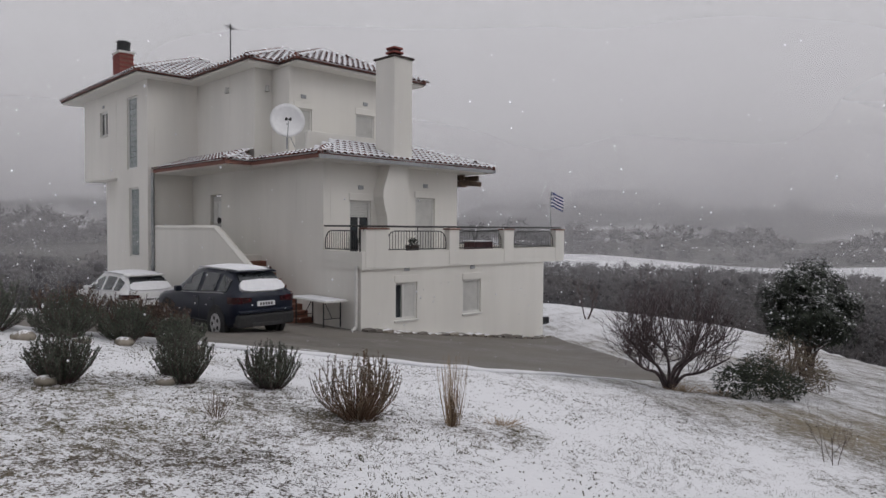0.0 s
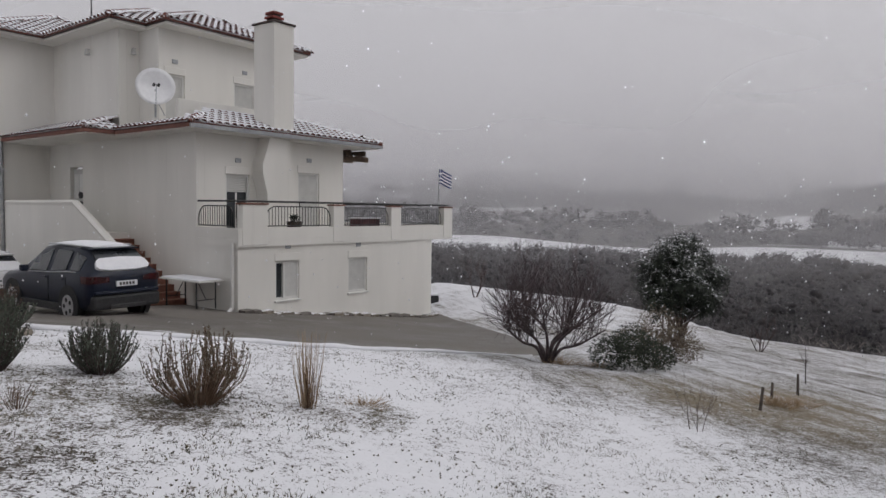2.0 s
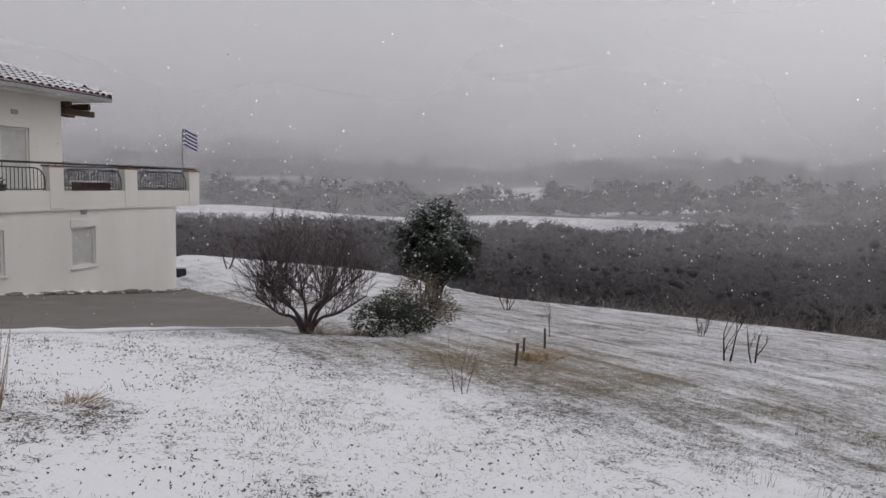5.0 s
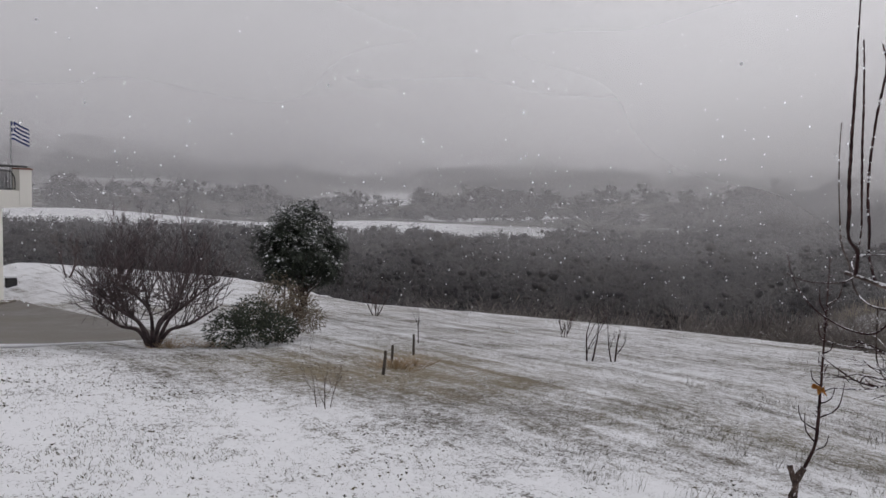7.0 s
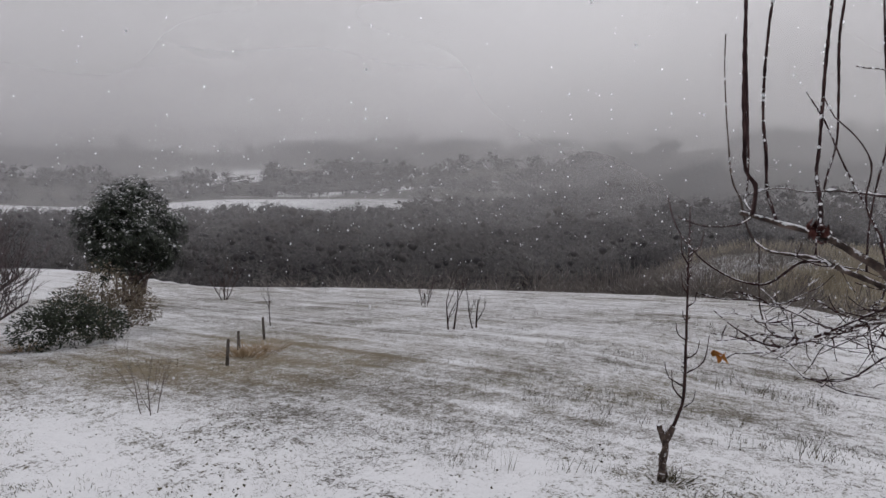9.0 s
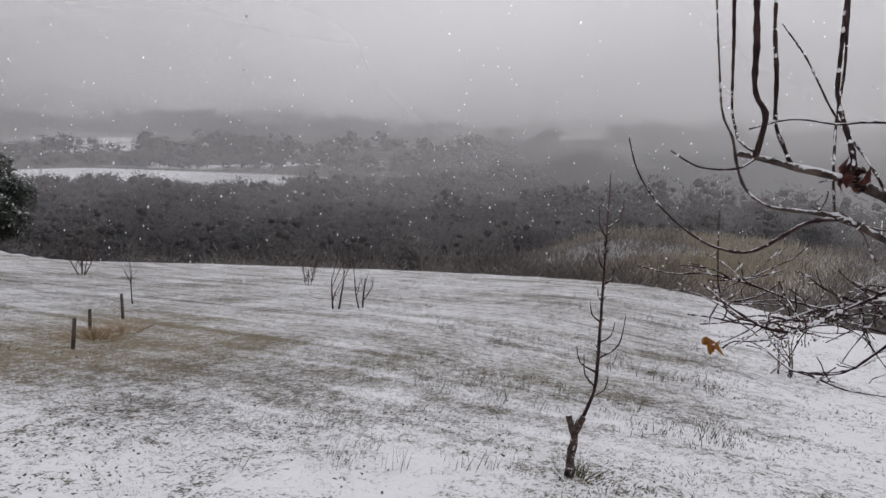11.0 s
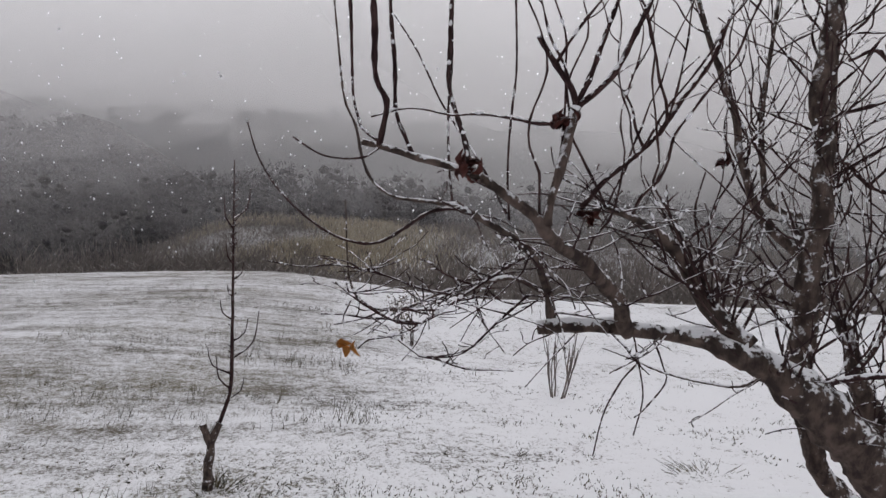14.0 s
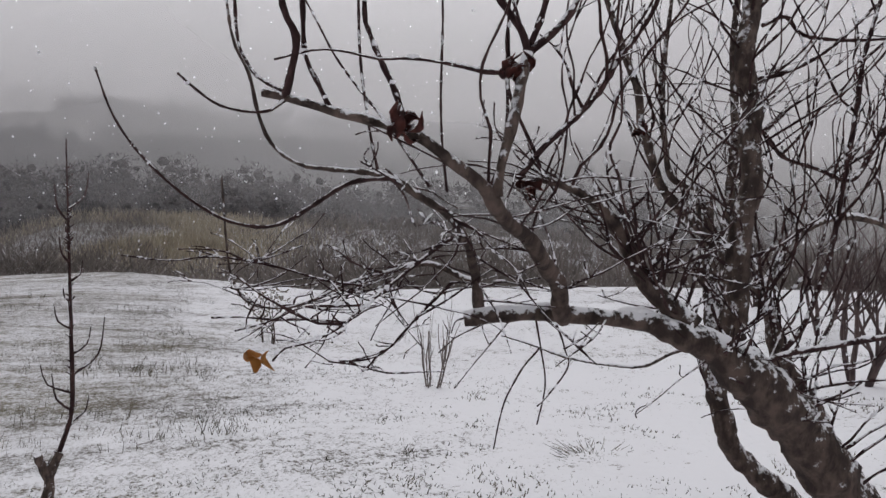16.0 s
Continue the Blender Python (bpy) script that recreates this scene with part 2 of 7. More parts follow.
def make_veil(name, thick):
    """Sheet standing in for far snow-laden air: passes most light, scatters the rest, thins upwards."""
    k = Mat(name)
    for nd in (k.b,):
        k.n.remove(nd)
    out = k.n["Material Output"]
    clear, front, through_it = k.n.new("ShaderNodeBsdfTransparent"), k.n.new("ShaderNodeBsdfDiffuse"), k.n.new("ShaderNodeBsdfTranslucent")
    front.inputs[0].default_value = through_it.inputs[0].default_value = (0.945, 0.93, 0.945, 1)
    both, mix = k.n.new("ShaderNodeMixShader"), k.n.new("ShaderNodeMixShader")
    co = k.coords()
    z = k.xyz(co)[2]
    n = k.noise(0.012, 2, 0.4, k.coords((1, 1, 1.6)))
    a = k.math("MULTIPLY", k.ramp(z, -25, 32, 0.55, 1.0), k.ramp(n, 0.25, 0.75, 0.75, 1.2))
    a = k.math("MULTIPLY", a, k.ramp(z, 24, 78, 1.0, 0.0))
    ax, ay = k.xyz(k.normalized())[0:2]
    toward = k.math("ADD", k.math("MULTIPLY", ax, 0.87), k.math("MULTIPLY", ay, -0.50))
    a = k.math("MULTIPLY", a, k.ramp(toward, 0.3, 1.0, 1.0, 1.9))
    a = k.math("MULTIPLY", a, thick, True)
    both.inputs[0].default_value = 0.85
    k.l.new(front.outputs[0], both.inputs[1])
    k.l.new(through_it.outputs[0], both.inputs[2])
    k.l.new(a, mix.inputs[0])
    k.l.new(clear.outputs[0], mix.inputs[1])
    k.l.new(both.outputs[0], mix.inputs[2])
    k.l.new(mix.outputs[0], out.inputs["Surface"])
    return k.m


def make_leaf(name, a, b, snow=0.25, rough=0.45):
    k = Mat(name)
    c = k.mix(k.island(), a, b)
    up = k.math("ABSOLUTE", k.xyz(source="normal")[2])
    f = k.ramp(k.math("ADD", k.math("MULTIPLY", up, 0.5), k.noise(14, 3)), 1.05 - snow, 1.15 - snow)
    return k.done(k.mix(f, c, SNOW), rough, 0, 0.35)


M_GROUND, M_ASPHALT, M_PLASTER, M_ROOF = make_ground(), make_asphalt(), make_plaster(), make_roof()
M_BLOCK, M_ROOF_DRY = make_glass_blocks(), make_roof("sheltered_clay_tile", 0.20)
M_WHITE = plain("white_paint", (0.62, 0.615, 0.59), (0.69, 0.68, 0.655), 3, 0.5, 0.05)
M_SHUTTER = plain("grey_white_shutter", (0.50, 0.495, 0.475), (0.57, 0.565, 0.54), 4, 0.55, 0.1)
M_GLASS = plain("dark_window_glass", (0.02, 0.022, 0.025), (0.035, 0.04, 0.045), 2, 0.12, 0.0, 0, 0.6)
M_IRON = plain("black_iron", (0.025, 0.025, 0.028), (0.05, 0.048, 0.048), 12, 0.5, 0.1)
M_CAP = plain("red_clay_cap", (0.15, 0.07, 0.055), (0.24, 0.11, 0.085), 10, 0.8, 0.3)
M_GUTTER = plain("dark_eave_edge", (0.045, 0.032, 0.030), (0.080, 0.055, 0.050), 10, 0.7, 0.2)
M_BRICK = plain("red_brick", (0.15, 0.040, 0.036), (0.24, 0.065, 0.055), 9, 0.85, 0.4)
M_STEP = plain("brown_step_tile", (0.17, 0.075, 0.05), (0.26, 0.12, 0.085), 8, 0.6, 0.2)
M_WOOD = snowy("dark_beam_wood", (0.06, 0.04, 0.03), (0.12, 0.08, 0.055), 8, 0.75, 1.1)
M_METAL = plain("grey_metal", (0.30, 0.31, 0.32), (0.40, 0.41, 0.42), 10, 0.45, 0.05, 0.6)
M_DISH = plain("dish_enamel", (0.70, 0.70, 0.71), (0.78, 0.78, 0.79), 5, 0.45, 0.05)
M_SNOW = plain("fresh_snow", (0.74, 0.74, 0.77), (0.80, 0.80, 0.82), 7, 0.85, 0.5, distance=0.02)
M_CAR = plain("dark_navy_paint", (0.006, 0.009, 0.019), (0.011, 0.015, 0.029), 14, 0.30, 0.0, 0.0, 0.28)
M_CAR2 = plain("white_car_paint", (0.62, 0.62, 0.62), (0.70, 0.70, 0.70), 5, 0.35, 0.0)
M_PLASTIC = plain("black_plastic", (0.018, 0.018, 0.02), (0.035, 0.035, 0.036), 20, 0.6, 0.15)
M_LAMP = plain("red_lamp_lens", (0.022, 0.003, 0.005), (0.05, 0.006, 0.008), 9, 0.2, 0.0, 0, 0.6)
M_ALLOY = plain("silver_alloy", (0.45, 0.45, 0.46), (0.55, 0.55, 0.56), 12, 0.35, 0.05, 0.8)
M_BARK = bark("grey_brown_bark", (0.038, 0.029, 0.026), (0.125, 0.092, 0.079), 0.59, 0.66)
M_TWIG = bark("dark_red_twig", (0.028, 0.016, 0.017), (0.062, 0.036, 0.034), 0.645, 0.695)
M_BRUSH = snowy("grey_brown_brushwood", (0.10, 0.08, 0.075), (0.17, 0.14, 0.125), 9, 0.9, 1.3, 0.85, 14, 0.4)
M_TWIG_FAR = snowy("bare_brush", (0.05, 0.033, 0.034), (0.10, 0.07, 0.066), 9, 1.0, 1.45, 0.85, 14, 0.4)
M_REDTWIG = snowy("purple_brown_brush", (0.048, 0.036, 0.038), (0.095, 0.070, 0.072), 9, 1.5, 1.9, 0.85, 14, 0.4)
M_STAKE = plain("weathered_stake", (0.06, 0.05, 0.045), (0.13, 0.11, 0.095), 20, 0.9, 0.4)
M_STONE = snowy("field_stone", (0.15, 0.13, 0.10), (0.27, 0.24, 0.20), 7, 0.72, 1.0)
M_LAVENDER = make_leaf("grey_green_needle", (0.034, 0.044, 0.032), (0.105, 0.120, 0.090), 0.08, 0.7)
M_DRYBUSH = make_leaf("olive_dry_leaf", (0.07, 0.058, 0.04), (0.17, 0.135, 0.095), 0.08, 0.8)
M_EVERGREEN = make_leaf("dark_evergreen_leaf", (0.007, 0.011, 0.008), (0.028, 0.037, 0.022), 0.13, 0.5)
M_LOWGREEN = make_leaf("dark_shrub_leaf", (0.010, 0.015, 0.009), (0.036, 0.044, 0.026), 0.04, 0.75)
M_HEDGE = make_leaf("reddish_hedge_leaf", (0.055, 0.03, 0.026), (0.11, 0.075, 0.05), 0.08, 0.75)
M_STRAW = make_leaf("straw", (0.26, 0.18, 0.11), (0.40, 0.30, 0.19), 0.05, 0.8)
M_RUST = make_leaf("rust_brown_stem", (0.10, 0.062, 0.042), (0.19, 0.12, 0.08), 0.08, 0.8)
M_SCRUB = make_leaf("grey_brown_scrub", (0.11, 0.095, 0.088), (0.25, 0.22, 0.20), 0.16, 0.9)
M_GRASS = make_leaf("dark_grass_blade", (0.035, 0.036, 0.022), (0.13, 0.105, 0.06), 0.05, 0.8)
M_DEADLEAF = make_leaf("orange_dead_leaf", (0.36, 0.15, 0.035), (0.50, 0.25, 0.07), 0.02, 0.6)
M_FRUIT = snowy("shrivelled_brown_leaf", (0.055, 0.019, 0.018), (0.135, 0.042, 0.034), 30, 0.65, 0.95, 0.7, 60)
def make_woods(name, dust):
    """Bare twigs in the mass: the tone changes from stand to stand and from crown to crown."""
    k = Mat(name)
    co = k.coords()
    c = k.mix(k.ramp(k.noise(0.34, 2, 0.5, co), 0.38, 0.62), (0.030, 0.029, 0.032), (0.078, 0.070, 0.072))
    c = k.mix(k.math("MULTIPLY", k.ramp(k.noise(0.05, 2, 0.5, co), 0.52, 0.66), 0.6), c, (0.082, 0.072, 0.068))
    c = k.mix(k.ramp(k.noise(0.6, 4, 0.6, co), 0.4, 0.75, 0.0, dust * 2), c, SNOW)
    return k.done(c, 0.95, 0, 0.1)


# Paler copy for crown tops: snow dust plus painted light that rounds the crowns.
M_WOODS, M_WOODTOP = make_woods("winter_woodland", 0.0), make_woods("lit_snow_dusted_twigs", 0.05)
M_REED = make_leaf("pale_reed", (0.30, 0.26, 0.19), (0.50, 0.44, 0.34), 0.30, 0.85)
M_BLUE = plain("blue_cloth", (0.006, 0.016, 0.10), (0.010, 0.026, 0.14), 20, 0.8, 0.1)
M_CLOTH = plain("white_cloth", (0.70, 0.70, 0.72), (0.76, 0.76, 0.78), 20, 0.8, 0.1)
M_POT = plain("dark_pot", (0.04, 0.03, 0.03), (0.08, 0.06, 0.05), 10, 0.7, 0.1)


# ---- small mesh tools ----
def mesh_of(name, bm, material, smooth=False):
    me = bpy.data.meshes.new(name)
    bm.normal_update()
    bm.to_mesh(me)
    bm.free()
    me.materials.append(material)
    if smooth:
        me.shade_smooth()
    return me


def part(name, bm, material, parent=None, label="", smooth=False):
    ob = new(name, mesh_of(name, bm, material, smooth))
    ob.parent = parent
    if label:
        tagged(ob, label)
    return ob


def empty(name, m, label, category, group="", kind=""):
    ob = new(name)
    ob.matrix_world = m
    ob.empty_display_size = 0.2
    return tagged(ob, label, category, group, kind)


def raw(name, verts, faces, material, parent=None, smooth=False, label=""):
    me = bpy.data.meshes.new(name)
    me.from_pydata(verts, [], faces)
    me.materials.append(material)
    if smooth:
        me.shade_smooth()
    ob = new(name, me)
    ob.parent = parent
    return tagged(ob, label)


def box(bm, x0, x1, y0, y1, z0, z1, bevel=0.0):
    vs = [bm.verts.new((x, y, z)) for z in (z0, z1) for x, y in ((x0, y0), (x1, y0), (x1, y1), (x0, y1))]
    fs = [bm.faces.new([vs[i] for i in f]) for f in ((3, 2, 1, 0), (4, 5, 6, 7), (0, 1, 5, 4), (1, 2, 6, 5), (2, 3, 7, 6), (3, 0, 4, 7))]
    if bevel:
        bmesh.ops.bevel(bm, geom=list({e for f in fs for e in f.edges}), offset=bevel, segments=2, affect="EDGES", profile=0.5)
    return bm


def boxed(*args, **kw):
    return box(bmesh.new(), *args, **kw)


def rod(bm, p, q, r, sides=8, r2=None):
    p, q = Vector(p), Vector(q)
    d = (q - p).normalized()
    s = d.orthogonal().normalized()
    t = d.cross(s)
    rings = []
    for c, rad in ((p, r), (q, r if r2 is None else r2)):
        rings.append([bm.verts.new(c + (s * math.cos(a) + t * math.sin(a)) * rad) for a in (2 * math.pi * i / sides for i in range(sides))])
    for i in range(sides):
        j = (i + 1) % sides
        bm.faces.new((rings[0][i], rings[0][j], rings[1][j], rings[1][i]))
    bm.faces.new(rings[0][::-1])
    bm.faces.new(rings[1])
    return bm


def spline(points, step):
    """A smooth line through points of any length, with about step between its own points."""
    pts = [np.array(p, float) for p in points]
    pts = [2 * pts[0] - pts[1]] + pts + [2 * pts[-1] - pts[-2]]
    out = []
    for a, b, c, d in zip(pts, pts[1:], pts[2:], pts[3:]):
        n = max(2, int(np.linalg.norm((c - b)[:3]) / step))
        for i in range(n):
            t = i / n
            out.append(0.5 * (2 * b + (c - a) * t + (2 * a - 5 * b + 4 * c - d) * t * t + (3 * b - a - 3 * c + d) * t**3))
    out.append(pts[-2])
    return out


def tube(verts, faces, line, radii, sides=6, rng=None, lump=0.0):
    """Adds a closed tapering tube along a line to lists of verts and faces."""
    first, side = len(verts), None
    n = len(line)
    for i, p in enumerate(line):
        p = Vector(p[:3])
        d = (Vector(line[min(i + 1, n - 1)][:3]) - Vector(line[max(i - 1, 0)][:3]))
        d = d.normalized() if d.length > 1e-9 else Vector((0, 0, 1))
        side = d.orthogonal().normalized() if side is None else (side - d * side.dot(d)).normalized()
        up = d.cross(side)
        for k in range(sides):
            a = 2 * math.pi * k / sides
            r = radii[i] * (1 + (rng.uniform(-lump, lump) if rng else 0))
            verts.append(tuple(p + (side * math.cos(a) + up * math.sin(a)) * r))
    for i in range(n - 1):
        for k in range(sides):
            j = (k + 1) % sides
            a, b = first + i * sides, first + (i + 1) * sides
            faces.append((a + k, a + j, b + j, b + k))
    faces.append(tuple(first + k for k in reversed(range(sides))))
    faces.append(tuple(first + (n - 1) * sides + k for k in range(sides)))


def smooth_step(a, b, x):
    t = min(1.0, max(0.0, (x - a) / (b - a)))
    return t * t * (3 - 2 * t)


# ---- ground ----
def near_ground(x, y):
    z = 0.2 - 0.115 * x - 0.06 * y - 0.018 * min(6, max(0, x - 4)) * min(5, max(0, 5 - y))
    d = -1.32 - 0.09 * (max(x, -4.0) + 2.27) - 0.1 * (y - 18.4)
    w = smooth_step(8, 13, y) * smooth_step(-7, -3, -x)
    return z + (d - z) * w


def brow(az):
    if az < -120:
        return 15.5
    return 20 - 4.5 * smooth_step(70, 96, az) + 20 * (1 - smooth_step(20, 34, az))


def profile(r, steps):
    for (r0, z0), (r1, z1) in zip(steps, steps[1:]):
        if r <= r1:
            return z0 + (z1 - z0) * smooth_step(r0, r1, r) if r > r0 else z0
    return steps[-1][1]


VALLEY = ((0, -11), (60, -11.5), (138, -10.5), (152, -8.6), (195, -6.6), (240, -5), (300, 2), (600, 24), (1000, 60), (1600, 80))
BANK = ((0, -5.5), (32, -5.6), (50, -4.6), (70, -9), (120, -8), (200, 0), (320, 13), (600, 36), (1000, 70), (1600, 90))


def ground_at(x, y):
    dx, dy = x - 1.5, y - 1.8
    r, az = math.hypot(dx, dy), math.degrees(math.atan2(dx, dy))
    rc = brow(az)
    if r <= rc:
        return near_ground(x, y)
    k = rc / r
    e = r - rc
    falling = near_ground(1.5 + dx * k, 1.8 + dy * k) - 0.3 * (e - 1.5 * (1 - math.exp(-e / 1.5)))
    m = smooth_step(58, 78, az)
    far = profile(r, VALLEY) * (1 - m) + profile(r, BANK) * m
    far += 3.0 * noise.noise(Vector((x * 0.02, y * 0.02, 0))) * smooth_step(40, 120, r)
    far += 14.0 * noise.noise(Vector((x * 0.004, y * 0.004, 3))) * smooth_step(260, 700, r)
    return max(falling, far) if r < 60 else far if falling < far else falling + (far - falling) * smooth_step(60, 110, r)


def build_ground():
    radii = [0.0]
    while radii[-1] < 1500:
        r = radii[-1]
        radii.append(r + (0.35 if r < 24 else min(60, 0.35 + (r - 24) * 0.06)))
    spokes = 300
    verts, faces = [(1.5, 1.8, near_ground(1.5, 1.8))], []
    for r in radii[1:]:
        for k in range(spokes):
            a = 2 * math.pi * k / spokes
            x, y = 1.5 + r * math.sin(a), 1.8 + r * math.cos(a)
            z = ground_at(x, y)
            if r < 40:
                z += 0.02 * noise.noise(Vector((x * 1.3, y * 1.3, 0))) + 0.010 * noise.noise(Vector((x * 4, y * 4, 7)))
            verts.append((x, y, z))
    for k in range(spokes):
        faces.append((0, 1 + (k + 1) % spokes, 1 + k))
    for i in range(len(radii) - 2):
        a, b = 1 + i * spokes, 1 + (i + 1) * spokes
        for k in range(spokes):
            j = (k + 1) % spokes
            faces.append((a + k, a + j, b + j, b + k))
    ob = raw("ground", verts, faces, M_GROUND, smooth=True)
    tagged(ob, "grassy ground thinly covered with fresh snow, falling to a valley", "ground", kind="structure")


build_ground()


def lawn_edge(x):
    return 7.9 + 0.28 * max(0, x + 5) + 0.9 * smooth_step(0.2, 2.2, x) + 0.55 * smooth_step(1.5, 4.5, x)


def build_drive():
    verts, faces = [], []
    nx, ny = 96, 44
    for i in range(nx + 1):
        x = -16 + 20.6 * i / nx
        y0 = lawn_edge(x)
        for j in range(ny + 1):
            y = y0 + (25.5 - y0) * j / ny
            bend = 0.45 * smooth_step(13, 25, y) * smooth_step(2.5, 4.6, x)
            xx = x - bend + 0.10 * noise.noise(Vector((x, y * 0.8, 2))) * smooth_step(3.6, 4.6, x)
            yy = y + 0.10 * noise.noise(Vector((x * 1.2, y, 5))) * (1 if j == 0 else 0)
            verts.append((xx, yy, ground_at(xx, yy) + (0.016 if 0 < j and i < nx else -0.06)))
    for i in range(nx):
        for j in range(ny):
            a = i * (ny + 1) + j
            faces.append((a, a + ny + 1, a + ny + 2, a + 1))
    ob = raw("driveway", verts, faces, M_ASPHALT, smooth=True)
    tagged(ob, "wet grey asphalt driveway with melting snow beside the house", "driveway", kind="structure")
    verts, faces, line = [], [], []
    for i in range(120):
        x = -9 + 12.6 * i / 119
        y = lawn_edge(x) - 0.06
        line.append((x, y, ground_at(x, y) + 0.02 + 0.015 * noise.noise(Vector((x * 2, 0, 0)))))
    tube(verts, faces, line, [(0.036 + 0.018 * noise.noise(Vector((p[0] * 3, 1, 0)))) * (1 - 0.7 * smooth_step(0.5, 3.6, p[0])) for p in line], 8)
    ob = raw("kerb", verts, faces, M_SNOW, smooth=True)
    tagged(ob, "low garden edging buried under a ridge of snow", "kerb", kind="structure")


build_drive()

# ---- house: x runs along the balcony front, y back from it ----
HOUSE = Matrix.Translation((-2.272, 18.368, 0)) @ Matrix.Rotation(math.atan2(5.610, 5.913), 4, "Z")


def at_house(a, b, z=0.0):
    return HOUSE @ Vector((a, b, z))


house = empty("house", HOUSE, "cream plastered three-storey house with snowy clay roofs", "house")


def wall(name, axis, fixed, s0, s1, z0, z1, holes=(), thick=0.25, inward=1, label=""):
    """A wall with real openings. axis 'a': it runs along a at b = fixed; axis 'b': along b at a = fixed."""
    bm = bmesh.new()

    def p(s, d, z):
        d = fixed + d * inward
        return (s, d, z) if axis == "a" else (d, s, z)

    ss = sorted({s0, s1, *(h[0] for h in holes), *(h[1] for h in holes)})
    zs = sorted({z0, z1, *(h[2] for h in holes), *(h[3] for h in holes)})

    def solid(i, j):
        if not (0 <= i < len(ss) - 1 and 0 <= j < len(zs) - 1):
            return False
        s, z = (ss[i] + ss[i + 1]) / 2, (zs[j] + zs[j + 1]) / 2
        return not any(h[0] < s < h[1] and h[2] < z < h[3] for h in holes)

    cache = {}

    def v(s, d, z):
        key = (round(s, 4), d, round(z, 4))
        if key not in cache:
            cache[key] = bm.verts.new(p(s, d, z))
        return cache[key]

    for i in range(len(ss) - 1):
        for j in range(len(zs) - 1):
            if not solid(i, j):
                continue
            a, b, c, d = ss[i], ss[i + 1], zs[j], zs[j + 1]
            bm.faces.new((v(a, 0, c), v(b, 0, c), v(b, 0, d), v(a, 0, d)))
            bm.faces.new((v(a, thick, c), v(a, thick, d), v(b, thick, d), v(b, thick, c)))
            for di, dj, e, f in ((-1, 0, (a, c), (a, d)), (1, 0, (b, d), (b, c)), (0, -1, (b, c), (a, c)), (0, 1, (a, d), (b, d))):
                if not solid(i + di, j + dj):
                    bm.faces.new((v(e[0], 0, e[1]), v(f[0], 0, f[1]), v(f[0], thick, f[1]), v(e[0], thick, e[1])))
    bmesh.ops.recalc_face_normals(bm, faces=bm.faces)
    return part(name, bm, M_PLASTER, house, label)


W1, W2 = (1.22, 2.06, -1.12, 0.16), (4.0, 4.82, -1.15, 0.12)
D1, D2 = (0.95, 1.76, 0.60, 2.57), (3.60, 4.48, 0.60, 2.74)
wall("wall", "a", 0.0, 0.0, 8.1, -3.4, 0.385, (W1, W2), label="plain cream basement wall with two windows")
wall("wall", "b", 8.1, 0.253, 11.0, -4.2, 0.385, inward=-1)
wall("wall", "b", 0.0, 0.253, 1.85, -2.6, 0.385)
DOOR = (8.38, 9.28, 0.62, 2.70)
wall("wall", "b", 0.003, 1.85, 10.8, -2.6, 3.62, (DOOR,))
wall("wall", "a", 1.85, 0.256, 5.55, 0.30, 3.62, (D1, D2))
wall("wall", "b", 5.55, 2.103, 11.0, 0.30, 3.62, inward=-1)
# tower, with a wider upper floor
T1, T2 = (11.85, 12.92, 3.72, 6.5), (11.68, 12.72, 0.33, 3.0)
T3, T4 = (15.15, 16.1, 5.27, 6.28), (14.1, 15.05, 1.33, 2.68)
wall("wall", "b", -1.7, 10.8, 14.08, -2.0, 7.0, (T1, T2))
wall("wall", "b", -1.703, 14.082, 18.2, 3.45, 7.0, (T3,))
wall("wall", "b", -1.1, 14.082, 17.2, -2.0, 3.45, (T4,))
wall("wall", "a", 10.8, -1.447, 0.25, -2.0, 7.0)
wall("wall", "a", 18.2, -1.45, 6.0, 3.45, 7.0, inward=-1)
part("overhang", boxed(-1.45, 0.5, 14.1, 18.19, 3.45, 3.6), M_PLASTER, house)
# upper floors over the terrace
wall("wall", "b", 0.2, 6.3, 10.8, 3.3, 7.0)
wall("wall", "a", 6.3, 0.453, 1.0, 3.3, 7.0)
U1, U2 = (1.06, 1.74, 3.9, 5.78), (3.6, 4.46, 4.6, 5.86)
wall("wall", "b", 0.86, 5.15, 6.3, 3.3, 7.0, thick=0.14)
wall("wall", "a", 5.15, 1.003, 5.85, 3.3, 7.0, (U1, U2))
wall("wall", "b", 5.85, 5.403, 11.5, 3.3, 7.0, inward=-1)
part("parapet", boxed(0.3, 3.4, 3.15, 3.3, 3.5, 4.53, bevel=0.01), M_PLASTER, house)
part("terrace_floor", boxed(0.4, 6.5, 3.302, 6.28, 3.70, 3.86), M_PLASTER, house)


